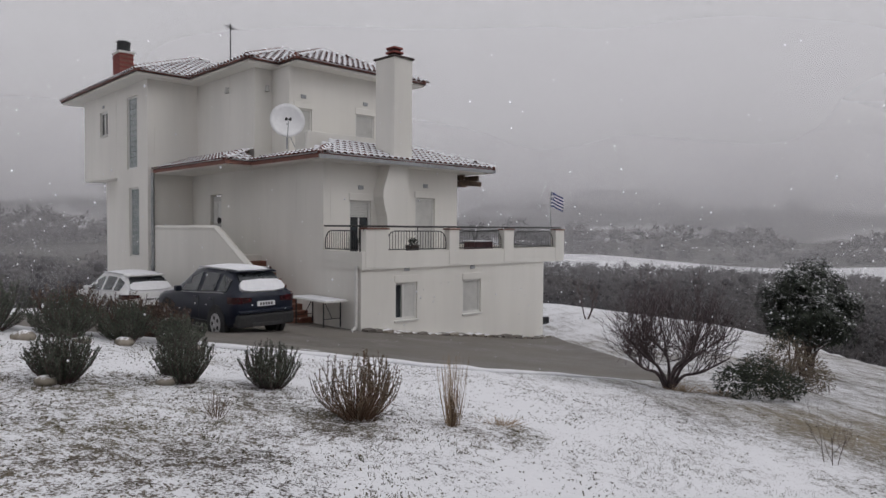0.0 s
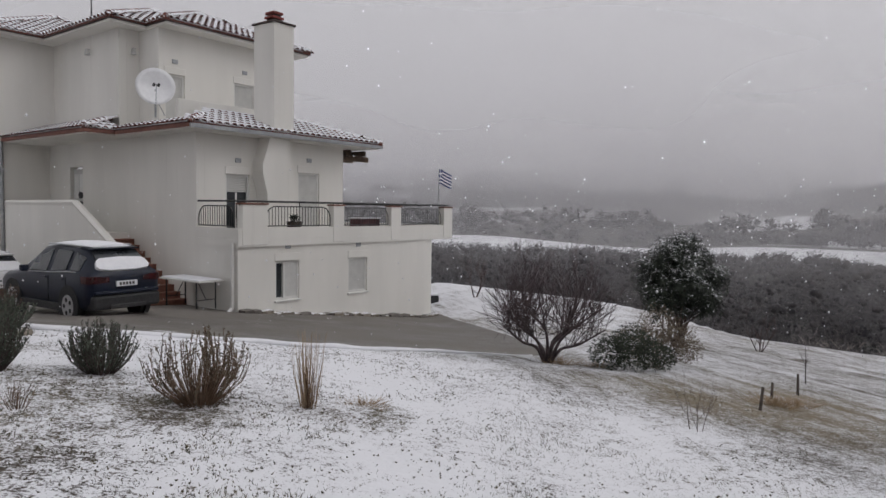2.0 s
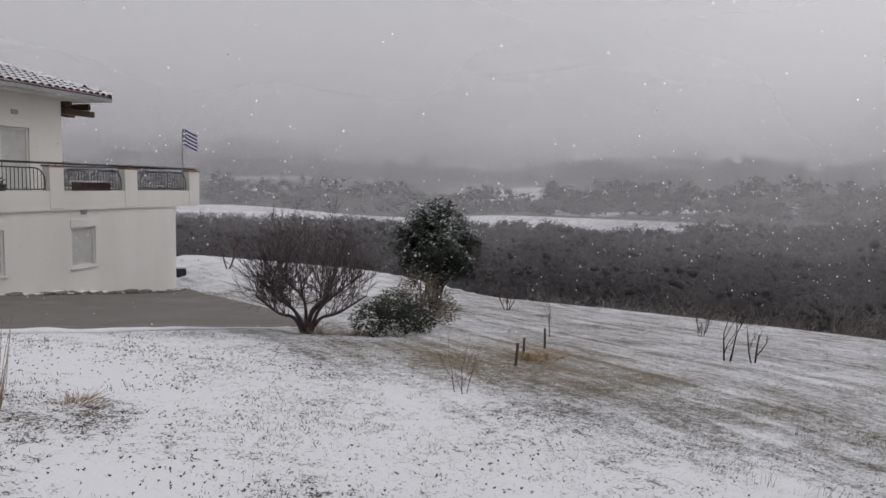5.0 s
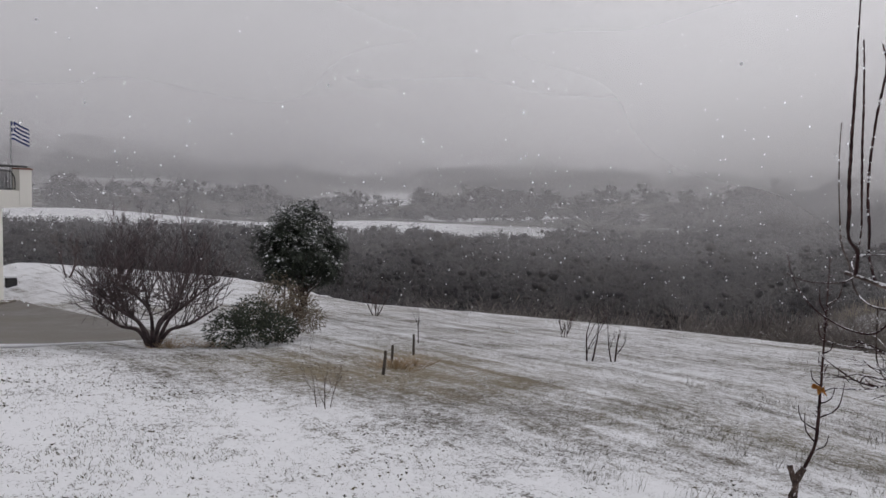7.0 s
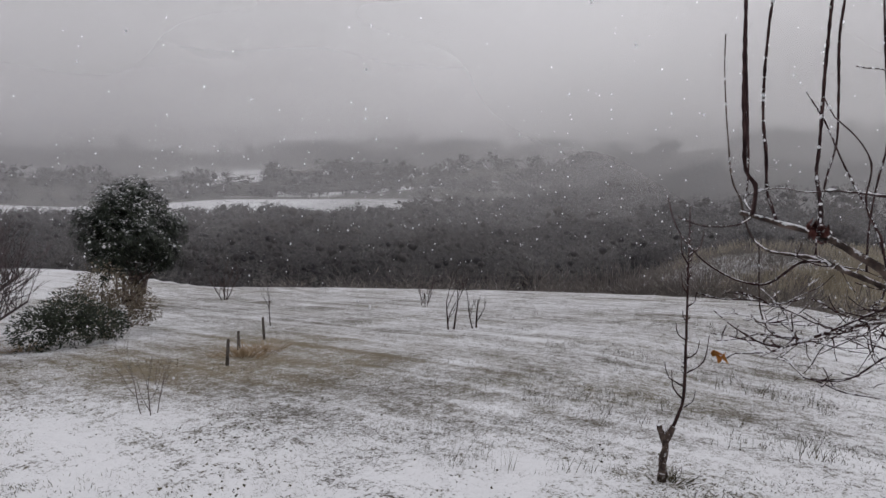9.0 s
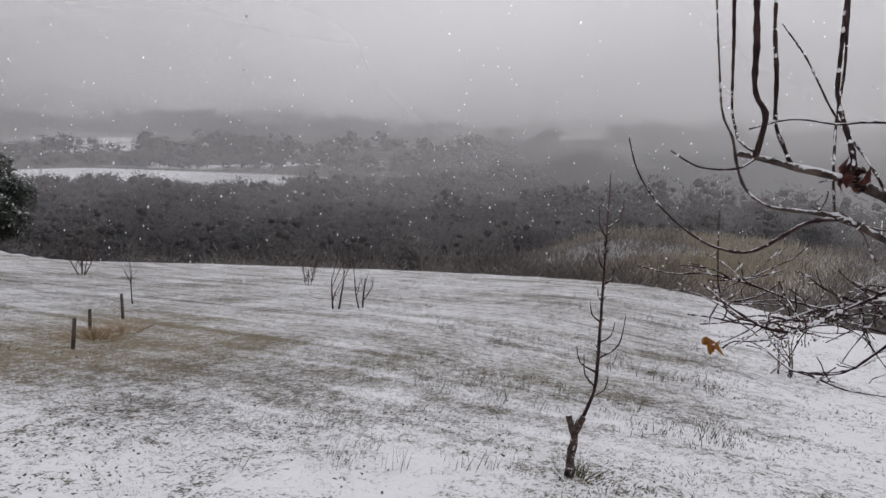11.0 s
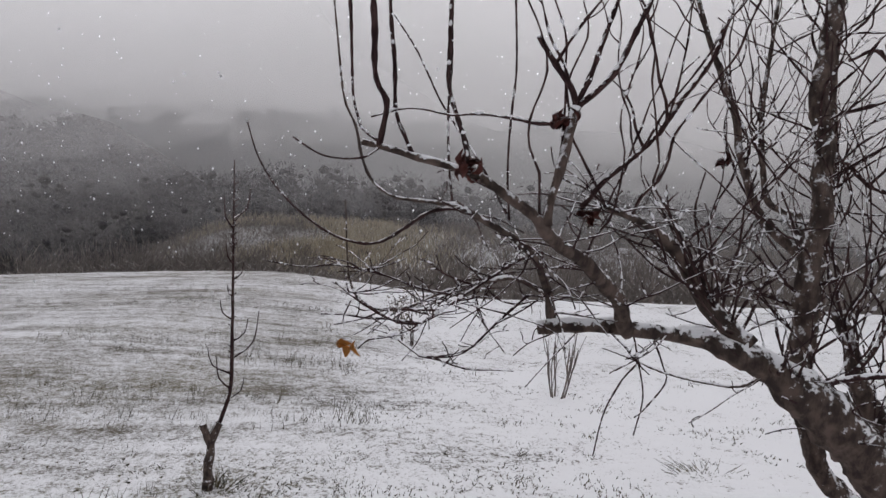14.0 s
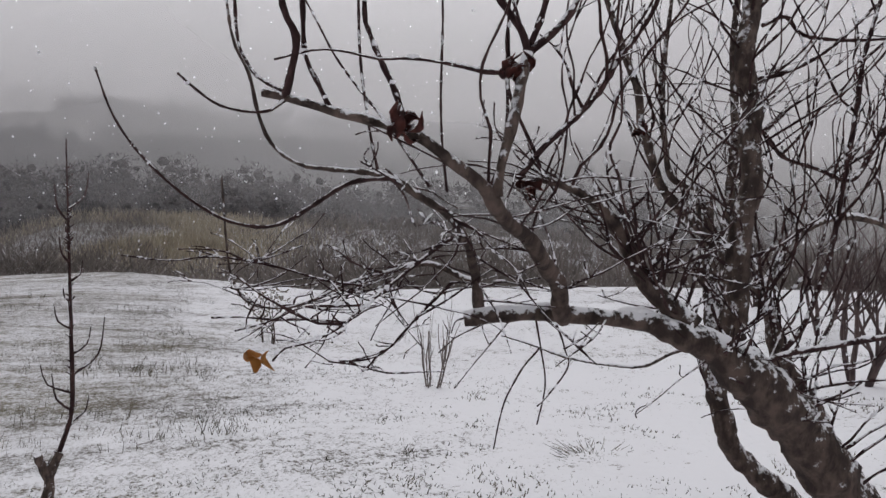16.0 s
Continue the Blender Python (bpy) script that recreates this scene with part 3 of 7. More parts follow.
def window(hole, axis, fixed, kind, inward=1):
    """A window or balcony door set back in its opening: frame, leaves, roller-shutter box, sill."""
    s0, s1, z0, z1 = hole

    def b(name, u0, u1, d0, d1, w0, w1, m, parent, bevel=0.0, label=""):
        d0, d1 = sorted((fixed + d0 * inward, fixed + d1 * inward))
        args = (u0, u1, d0, d1, w0, w1) if axis == "a" else (d0, d1, u0, u1, w0, w1)
        return part(name, boxed(*args, bevel=bevel), m, parent, label)

    e = new("door" if z1 - z0 > 1.7 else "window")
    e.parent = house
    top = z1
    if kind in ("shutter", "half", "closed", "slit"):
        top = z1 - 0.2
        b("shutter_box", s0 - 0.03, s1 + 0.03, -0.018, 0.1, top + 0.002, z1 + 0.02, M_PLASTER, e, 0.012)
    for u0, u1, w0, w1 in ((s0 + 0.001, s0 + 0.06, z0 + 0.001, top), (s1 - 0.06, s1 - 0.001, z0 + 0.001, top), (s0 + 0.062, s1 - 0.062, top - 0.06, top - 0.001), (s0 + 0.062, s1 - 0.062, z0 + 0.002, z0 + 0.07)):
        b("frame", u0, u1, 0.05, 0.14, w0, w1, M_WHITE, e)
    mid = (s0 + s1) / 2
    if kind == "closed":
        n = int((top - z0) / 0.055)
        for i in range(n):
            w = z0 + 0.07 + (top - z0 - 0.13) * i / n
            b("slat", s0 + 0.062, s1 - 0.062, 0.075, 0.092, w, w + (top - z0 - 0.13) / n - 0.006, M_SHUTTER, e)
        b("backing", s0 + 0.062, s1 - 0.062, 0.10, 0.11, z0 + 0.07, top - 0.06, M_SHUTTER, e)
    elif kind == "half":
        n, w = 9, top - 0.06
        for i in range(n):
            b("slat", s0 + 0.062, s1 - 0.062, 0.075, 0.092, w - 0.05 * (i + 1) + 0.006, w - 0.05 * i, M_SHUTTER, e)
        b("pane", s0 + 0.062, s1 - 0.062, 0.10, 0.106, z0 + 0.07, top - 0.061, M_GLASS, e, label="dark glass pane")
        b("mullion", mid - 0.03, mid + 0.03, 0.094, 0.099, z0 + 0.07, w - 0.46, M_WHITE, e)
    elif kind == "slit":
        b("pane", s0 + 0.062, s0 + 0.30, 0.12, 0.126, z0 + 0.07, top - 0.061, M_GLASS, e, label="dark glass pane")
        b("mullion", s0 + 0.302, s0 + 0.36, 0.05, 0.13, z0 + 0.07, top - 0.061, M_WHITE, e)
        b("shutter_leaf", s0 + 0.362, s1 - 0.064, 0.07, 0.10, z0 + 0.07, top - 0.061, M_SHUTTER, e)
    elif kind == "two":
        b("pane", s0 + 0.062, s1 - 0.062, 0.11, 0.116, z0 + 0.07, top - 0.061, M_GLASS, e, label="dark glass pane")
        b("mullion", mid - 0.06, mid + 0.06, 0.05, 0.108, z0 + 0.07, top - 0.061, M_WHITE, e)
    elif kind == "blocks":
        n, m = 5, max(8, int((z1 - z0) / 0.2))
        for i in range(n):
            for j in range(m):
                u, w = s0 + 0.062 + (s1 - s0 - 0.124) * i / n, z0 + 0.07 + (top - z0 - 0.131) * j / m
                b("glass_block", u + 0.006, u + (s1 - s0 - 0.124) / n - 0.006, 0.08, 0.13, w + 0.006, w + (top - z0 - 0.131) / m - 0.006, M_BLOCK, e)
        b("backing", s0 + 0.062, s1 - 0.062, 0.131, 0.15, z0 + 0.07, top - 0.061, M_METAL, e)
    if kind != "blocks":
        b("sill", s0 - 0.04, s1 + 0.04, -0.05, 0.05, z0 - 0.05, z0 - 0.001, M_WHITE, e, 0.008)
        b("vent", mid - 0.10, mid + 0.10, -0.03, -0.001, z1 + 0.14, z1 + 0.27, M_METAL, e, 0.01, "small grey vent hood")
    return e


window(W1, "a", 0.0, "slit")
window(W2, "a", 0.0, "closed")
window(D1, "a", 1.85, "half")
window(D2, "a", 1.85, "closed")
window(T1, "b", -1.7, "blocks")
window(T2, "b", -1.7, "blocks")
window(T3, "b", -1.703, "two")
window(T4, "b", -1.1, "closed")
window(U1, "a", 5.15, "closed")
window(U2, "a", 5.15, "closed")

# front door under the porch
fd = new("front_door")
fd.parent = house
tagged(fd, "white panelled front door")
part("door_leaf", boxed(0.10, 0.16, 8.44, 9.22, 0.63, 2.62, bevel=0.01), M_SHUTTER, fd)
for z0, z1 in ((0.8, 1.5), (1.65, 2.45)):
    for y0 in (8.52, 8.87):
        part("door_panel", boxed(0.085, 0.098, y0, y0 + 0.27, z0, z1, bevel=0.008), M_WHITE, fd)
part("wreath", rod(bmesh.new(), (0.02, 8.62, 1.75), (0.08, 8.62, 1.75), 0.12, 12, 0.10), M_IRON, fd, "dark wreath")
part("wreath", rod(bmesh.new(), (0.02, 8.62, 1.48), (0.08, 8.62, 1.48), 0.09, 12, 0.07), M_IRON, fd, "dark wreath")


# ---- roofs ----
def tile_mesh():
    """One barrel tile, 0.24 wide and 0.42 long up the slope, lying along y."""
    verts, faces, n = [], [], 5
    for y, lift, s in ((0, 0.030, 1.0), (0.42, 0.0, 0.86)):
        for r in (0.095, 0.080):
            for i in range(n + 1):
                a = math.pi * i / n
                verts.append((math.cos(a) * r * s, y, lift + math.sin(a) * r * s * 0.75))
    m = n + 1
    for i in range(n):
        faces += [(i, i + 1, 2 * m + i + 1, 2 * m + i), (i + 1, i, m + i, m + i + 1)]
    return verts, faces


TILE_V, TILE_F = tile_mesh()
TILES = {}
for tile_skin in (M_ROOF, M_ROOF_DRY):
    TILES[tile_skin.name] = bpy.data.meshes.new("roof_tile")
    TILES[tile_skin.name].from_pydata(TILE_V, [], TILE_F)
    TILES[tile_skin.name].materials.append(tile_skin)


def slope(eave0, eave1, inward, rise, clip0, clip1, depth, parent, name="roof_slope", pieces=False, skin=None):
    """A tiled slope. eave0, eave1: ends of the eave; inward: unit way up the slope in plan; clip: how far an end moves in per metre."""
    skin = skin or M_ROOF
    e0, e1, w = Vector(eave0), Vector(eave1), Vector(inward)
    along = (e1 - e0).normalized()
    length = (e1 - e0).length
    up = Vector((w.x, w.y, rise)).normalized()
    run = math.hypot(1, rise)
    nrm = along.cross(up)
    if nrm.z < 0:
        nrm = -nrm
    base = bmesh.new()
    q = [e0, e1, e1 + up * depth * run - along * clip1 * depth, e0 + up * depth * run + along * clip0 * depth]
    lo = [base.verts.new(p - nrm * 0.05) for p in q]
    hi = [base.verts.new(p + nrm * 0.005) for p in q]
    base.faces.new(hi)
    base.faces.new(lo[::-1])
    for i in range(4):
        j = (i + 1) % 4
        base.faces.new((lo[i], lo[j], hi[j], hi[i]))
    bmesh.ops.recalc_face_normals(base, faces=base.faces)
    deck = part(name, base, skin, parent)
    verts, faces = [], []
    rows = int(depth * run / 0.36)
    for j in range(rows + 1):
        t = j * 0.36 - 0.05
        s0, s1 = clip0 * t / run, length - clip1 * t / run
        for i in range(int(length / 0.235) + 1):
            s = i * 0.235 + 0.11
            if not s0 + 0.02 < s < s1 - 0.02 or t + 0.40 > depth * run:
                continue
            o = e0 + along * s + up * t + nrm * 0.005
            jit = random.uniform(-0.008, 0.008)
            if pieces:
                tile = new("roof_tile", TILES[skin.name])
                tile.parent = deck
                m = Matrix.Identity(4)
                m.col[0][0:3], m.col[1][0:3], m.col[2][0:3] = along, up, nrm
                m.translation = o + along * jit + nrm * random.uniform(0, 0.006)
                tile.matrix_local = m
                continue
            k = len(verts)
            verts += [tuple(o + along * (x + jit) + up * y + nrm * z) for x, y, z in TILE_V]
            faces += [tuple(k + i for i in f) for f in TILE_F]
    if verts:
        tiles = raw("roof_tiles", verts, faces, skin, deck, smooth=False)
        tagged(tiles, kind="stuff")
    return deck


def hip_line(p, q, parent):
    """A row of ridge tiles along a hip."""
    p, q = Vector(p), Vector(q)
    n = max(1, int((q - p).length / 0.34))
    bm = bmesh.new()
    for i in range(n):
        a, b = p.lerp(q, i / n), p.lerp(q, (i + 1.12) / n)
        rod(bm, a + Vector((0, 0, 0.05)), b + Vector((0, 0, 0.03)), 0.105, 8, 0.085)
    part("ridge_tiles", bm, M_ROOF, parent)


def soffit(a0, a1, b0, b1, z, drop, parent):
    part("soffit", boxed(a0 + 0.06, a1 - 0.06, b0 + 0.06, b1 - 0.06, z - 0.14 - drop, z - 0.055 - drop), M_PLASTER, parent)
    bm = bmesh.new()
    box(bm, a0, a1, b0, b0 + 0.055, z - 0.068 - drop, z - 0.035 - drop)
    box(bm, a0, a0 + 0.055, b0 + 0.056, b1, z - 0.068 - drop, z - 0.035 - drop)
    part("fascia", bm, M_GUTTER, parent, "dark red-brown eave edge")


def hip_roof(a0, a1, b0, b1, z, rise, drop):
    roof = new("roof")
    roof.parent = house
    tagged(roof, "hipped clay-tile roof dusted with snow")
    d = min(a1 - a0, b1 - b0) / 2
    slope((a0, b0, z), (a1, b0, z), (0, 1, 0), rise, 1, 1, d, roof, pieces=True)
    slope((a0, b1, z), (a0, b0, z), (1, 0, 0), rise, 1, 1, d, roof)
    slope((a1, b0, z), (a1, b1, z), (-1, 0, 0), rise, 1, 1, d, roof)
    hip_line((a0, b0, z), (a0 + d, b0 + d, z + d * rise), roof)
    hip_line((a1, b0, z), (a1 - d, b0 + d, z + d * rise), roof)
    soffit(a0, a1, b0, b1, z, drop, roof)
    return roof


hip_roof(-2.35, 5.6, 10.13, 19.4, 7.10, 0.42, 0.0)
hip_roof(-0.43, 6.0, 5.63, 14.0, 7.10, 0.42, 0.004)
hip_roof(0.72, 6.45, 4.49, 12.0, 7.10, 0.42, 0.008)

low = new("roof")
low.parent = house
tagged(low, "low clay-tile roof over the main floor, dusted with snow")
slope((-0.63, 1.1, 3.63), (6.7, 1.1, 3.63), (0, 1, 0), 0.33, 1, 1, 2.05, low, pieces=True)
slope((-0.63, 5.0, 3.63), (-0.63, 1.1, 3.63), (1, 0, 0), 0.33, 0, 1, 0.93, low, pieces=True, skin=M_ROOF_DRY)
slope((6.7, 1.1, 3.63), (6.7, 9.0, 3.63), (-1, 0, 0), 0.33, 1, 0, 1.2, low)
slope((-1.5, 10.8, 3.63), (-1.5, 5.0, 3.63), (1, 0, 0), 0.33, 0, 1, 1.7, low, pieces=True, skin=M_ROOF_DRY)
slope((-1.5, 5.0, 3.63), (-0.2, 5.0, 3.63), (0, 1, 0), 0.33, 1, 0, 1.3, low)
hip_line((-0.63, 1.1, 3.63), (0.35, 2.08, 3.95), low)
hip_line((6.7, 1.1, 3.63), (4.65, 3.15, 4.31), low)
hip_line((-1.5, 5.0, 3.63), (-0.2, 6.3, 4.06), low)
part("soffit", boxed(-0.57, 6.6, 1.16, 1.84, 3.47, 3.57), M_PLASTER, low)
part("soffit", boxed(-0.57, -0.002, 1.842, 5.05, 3.47, 3.57), M_PLASTER, low)
part("soffit", boxed(-1.44, -0.002, 5.052, 10.79, 3.466, 3.566), M_PLASTER, low)
part("soffit", boxed(5.552, 6.6, 1.842, 9.0, 3.47, 3.57), M_PLASTER, low)
bm = bmesh.new()
box(bm, -0.63, 6.7, 1.09, 1.15, 3.49, 3.60)
part("fascia", bm, M_METAL, low, "grey eave gutter")
bm = bmesh.new()
box(bm, -0.64, -0.58, 1.152, 4.98, 3.51, 3.60)
box(bm, -1.51, -1.45, 5.04, 10.8, 3.51, 3.60)
box(bm, -1.51, -0.6, 4.98, 5.038, 3.51, 3.60)
part("verge", bm, M_CAP, low, "red clay verge under the tiles")

# ---- chimneys ----
ch = new("chimney")
ch.parent = house
tagged(ch, "tall plastered chimney with a red brick cap")
part("shaft", boxed(2.13, 2.87, 1.2, 2.12, 3.55, 6.80, bevel=0.015), M_PLASTER, ch)
prof = [(0.42, 2.02), (1.5, 2.02), (1.9, 2.0), (2.3, 1.88), (2.7, 1.86), (3.1, 2.0), (3.56, 2.13)]
bm = bmesh.new()
rows = []
for z, a in [tuple(p[:2]) for p in spline([(z, a, 0) for z, a in prof], 0.15)]:
    rows.append([bm.verts.new(c) for c in ((a, 1.35, z), (2.83, 1.35, z), (2.83, 1.849, z), (a, 1.849, z))])
for r0, r1 in zip(rows, rows[1:]):
    for i in range(4):
        bm.faces.new((r0[i], r0[(i + 1) % 4], r1[(i + 1) % 4], r1[i]))
part("lower_shaft", bm, M_PLASTER, ch)
part("coping", boxed(2.08, 2.92, 1.15, 2.17, 6.802, 6.85), M_GUTTER, ch)
for i in range(3):
    part("brick_course", boxed(2.30 - 0.03 * (i % 2), 2.66 + 0.03 * (i % 2), 1.42, 1.82, 6.855 + 0.13 * i, 6.925 + 0.13 * i, bevel=0.01), M_BRICK, ch)
    # black block set back between the brick courses
    if i < 2:
        part("black_core", boxed(2.36, 2.60, 1.48, 1.76, 6.926 + 0.13 * i, 6.984 + 0.13 * i), M_PLASTIC, ch)
c2 = new("chimney")
c2.parent = house
tagged(c2, "red brick chimney with a black round pot")
for i in range(14):
    for j in range(3):
        o = 0.13 * (i % 2)
        part("brick", boxed(-1.78, -1.24, 13.5 + j * 0.26 - o * 0.5, 13.75 + j * 0.26 - o * 0.5, 7.2 + i * 0.085, 7.275 + i * 0.085), M_BRICK, c2)
part("mortar", boxed(-1.765, -1.255, 13.46, 14.2, 7.1, 8.38), M_CAP, c2)
part("coping", boxed(-1.82, -1.2, 13.4, 14.26, 8.39, 8.47), M_SHUTTER, c2)
part("pot", rod(bmesh.new(), (-1.5, 13.83, 8.47), (-1.5, 13.83, 8.85), 0.25, 16, 0.25), M_PLASTIC, c2, "black chimney pot")
part("pot_cap", rod(bmesh.new(), (-1.5, 13.83, 8.86), (-1.5, 13.83, 8.92), 0.29, 16, 0.22), M_PLASTIC, c2)

# ---- balcony ----
bal = new("balcony")
bal.parent = house
tagged(bal, "balcony with plastered posts and dark iron railings")
part("slab", boxed(-0.02, 9.2, -0.06, 1.848, 0.387, 0.585), M_PLASTER, bal)
part("slab", boxed(8.102, 9.198, 1.85, 9.0, 0.388, 0.586), M_PLASTER, bal)
part("parapet", boxed(-0.018, 9.198, -0.058, 0.14, 0.587, 0.885), M_PLASTER, bal)
part("parapet", boxed(-0.016, 0.14, 0.142, 1.846, 0.587, 0.88), M_PLASTER, bal)
part("parapet", boxed(9.0, 9.196, 0.142, 9.0, 0.587, 0.88), M_PLASTER, bal)
for a0, a1 in ((0.10, 0.90), (3.31, 3.74), (5.87, 6.36), (8.70, 9.21)):
    part("post", boxed(a0, a1, -0.075, 0.16, 0.44, 1.50, bevel=0.012), M_PLASTER, bal)
    part("post_cap", boxed(a0 - 0.03, a1 + 0.03, -0.10, 0.19, 1.502, 1.545, bevel=0.01), M_CAP, bal, "red clay post cap")


def railing(parent, p0, p1, arch=True):
    """A railing panel from p0 to p1 in plan: frame, bars, top rail, and quarter-round corners."""
    p0, p1 = Vector((*p0, 0)), Vector((*p1, 0))
    d = (p1 - p0).normalized()
    length = (p1 - p0).length
    panel = new("railing_panel")
    panel.parent = parent
    z0, z1 = 0.93, 1.46
    bm = bmesh.new()
    rod(bm, p0 + Vector((0, 0, z0)), p1 + Vector((0, 0, z0)), 0.016, 6)
    pts = []
    cr = 0.32
    for i in range(7):
        a = math.pi / 2 * i / 6
        pts.append(p0 + d * (cr - cr * math.cos(a)) + Vector((0, 0, z1 - cr + cr * math.sin(a))))
    for i in range(7):
        a = math.pi / 2 * (1 - i / 6)
        pts.append(p1 - d * (cr - cr * math.cos(a)) + Vector((0, 0, z1 - cr + cr * math.sin(a))))
    pts = [p0 + Vector((0, 0, z0))] + pts + [p1 + Vector((0, 0, z0))]
    for a, b in zip(pts, pts[1:]):
        rod(bm, a, b, 0.016, 6)
    part("frame", bm, M_IRON, panel)
    n = max(4, int(length / 0.105))
    for i in range(1, n):
        s = length * i / n
        e = min(s, length - s)
        top = z1 if e > cr else z1 - cr + math.sqrt(max(0, cr * cr - (cr - e) ** 2))
        o = p0 + d * s
        part("bar", rod(bmesh.new(), o + Vector((0, 0, z0)), o + Vector((0, 0, top)), 0.0095, 5), M_IRON, panel)


for a0, a1 in ((0.93, 3.27), (3.78, 5.83), (6.4, 8.66)):
    railing(bal, (a0, 0.04), (a1, 0.04))
railing(bal, (0.05, 1.8), (0.05, 0.22))
for y0, y1 in ((0.25, 2.2), (2.3, 4.3), (4.4, 6.4)):
    railing(bal, (9.1, y0), (9.1, y1))
bm = bmesh.new()
rod(bm, (0.05, 0.04, 1.59), (9.15, 0.04, 1.59), 0.028, 8)
rod(bm, (0.05, 0.04, 1.592), (0.05, 1.84, 1.592), 0.026, 8)
rod(bm, (9.12, 0.04, 1.592), (9.12, 9.0, 1.592), 0.026, 8)
for a in (0.1, 0.8, 2.1, 3.4, 3.6, 4.8, 6.0, 6.25, 7.5, 8.8):
    rod(bm, (a, 0.04, 1.46), (a, 0.04, 1.57), 0.012, 6)
part("handrail", bm, M_IRON, bal)

# ---- porch steps ----
st = new("porch_stairs")
st.parent = house
tagged(st, "outside stairs with brown tiled steps and a plastered side wall")
part("landing", boxed(-1.34, -0.002, 5.45, 10.78, -2.0, 0.60), M_PLASTER, st)
for i in range(10):
    b0, z = 5.45 - 0.31 * (i + 1), 0.60 - 0.175 * (i + 1)
    part("step", boxed(-1.34, -0.004, b0, b0 + 0.309, -2.2, z - 0.035), M_STEP, st)
    part("tread", boxed(-1.34, -0.006, b0 - 0.025, b0 + 0.307, z - 0.034, z, bevel=0.006), M_STEP, st)
bm = bmesh.new()
outline = [(10.78, -2.2), (10.78, 1.44), (5.74, 1.46), (3.2, 0.13), (3.2, -2.2)]
front = [bm.verts.new((-1.5, b, z)) for b, z in outline]
back = [bm.verts.new((-1.345, b, z)) for b, z in outline]
bm.faces.new(front)
bm.faces.new(back[::-1])
for i in range(5):
    j = (i + 1) % 5
    bm.faces.new((front[j], front[i], back[i], back[j]))
bmesh.ops.recalc_face_normals(bm, faces=bm.faces)
part("side_wall", bm, M_PLASTER, st)
bm = bmesh.new()
for p, q in (((-1.42, 10.7, 1.455), (-1.42, 5.74, 1.475)), ((-1.42, 5.74, 1.475), (-1.42, 3.2, 0.145))):
    rod(bm, p, q, 0.11, 6)
part("coping", bm, M_PLASTER, st)

pipe = new("downpipe")
pipe.parent = house
tagged(pipe, "grey metal downpipe")
bm = bmesh.new()
rod(bm, (-1.56, 10.7, -1.6), (-1.56, 10.7, 3.5), 0.06, 10)
part("pipe", bm, M_METAL, pipe)
for z in (0.0, 1.2, 2.4):
    part("bracket", boxed(-1.63, -1.5, 10.63, 10.77, z, z + 0.04), M_METAL, pipe)
pipe = new("downpipe")
pipe.parent = house
tagged(pipe, "white plastic downpipe at the basement corner")
bm = bmesh.new()
rod(bm, (-0.08, 0.12, -1.2), (-0.08, 0.12, 0.5), 0.05, 10)
rod(bm, (-0.08, 0.12, -1.2), (-0.22, 0.12, -1.3), 0.05, 10)
part("pipe", bm, M_WHITE, pipe)

perg = new("pergola")
perg.parent = house
tagged(perg, "dark wooden pergola beams under the eave")
for i in range(7):
    part("beam", boxed(5.56, 6.85, 1.9 + i * 0.75, 2.0 + i * 0.75, 3.06, 3.24, bevel=0.01), M_WOOD, perg)
part("beam", boxed(6.4, 6.5, 1.7, 8.0, 3.242, 3.42, bevel=0.01), M_WOOD, perg)
part("beam", boxed(5.7, 5.8, 1.7, 8.0, 3.242, 3.42, bevel=0.01), M_WOOD, perg)

for a, b, z in ((0.17, 8.1, 6.4), (0.75, 6.27, 6.3)):
    lamp = new("wall_lamp")
    lamp.parent = house
    part("arm", rod(bmesh.new(), (a, b, z + 0.1), (a - 0.12, b - 0.06, z + 0.1), 0.012, 6), M_METAL, lamp)
    part("shade", rod(bmesh.new(), (a - 0.12, b - 0.06, z - 0.1), (a - 0.12, b - 0.06, z + 0.1), 0.09, 10, 0.05), M_SHUTTER, lamp)

# ---- things on the house ----
dish = empty("satellite_dish", HOUSE @ Matrix.Translation((0.05, 3.95, 4.1)), "large white satellite dish on a short mast", "satellite dish")
bm = bmesh.new()
rings = []
face_to = (HOUSE.inverted().to_3x3() @ Vector((0.30, -1, 0.22))).normalized()
sx = face_to.cross(Vector((0, 0, 1))).normalized()
sy = sx.cross(face_to)
for k, back in ((0, 0), (1, 0.02)):
    for i in range(6):
        r = 0.54 * i / 5
        c = Vector((0, 0, 0.75)) + face_to * (0.16 * (i / 5) ** 2 - back)
        rings.append([bm.verts.new(c + (sx * math.cos(a) + sy * math.sin(a) * 1.02) * max(r, 0.004)) for a in (2 * math.pi * j / 28 for j in range(28))])
for k in (0, 6):
    for i in range(5):
        for j in range(28):
            f = (rings[k + i][j], rings[k + i][(j + 1) % 28], rings[k + i + 1][(j + 1) % 28], rings[k + i + 1][j])
            bm.faces.new(f if k == 0 else f[::-1])
for j in range(28):
    bm.faces.new((rings[5][j], rings[5][(j + 1) % 28], rings[11][(j + 1) % 28], rings[11][j]))
bmesh.ops.recalc_face_normals(bm, faces=bm.faces)
part("reflector", bm, M_DISH, dish, smooth=True)
bm = bmesh.new()
c0 = Vector((0, 0, 0.75))
feed = c0 + face_to * 0.62 - sy * 0.12
rod(bm, c0 - sy * 0.55 + face_to * 0.13, feed, 0.012, 6)
part("feed_arm", bm, M_METAL, dish)
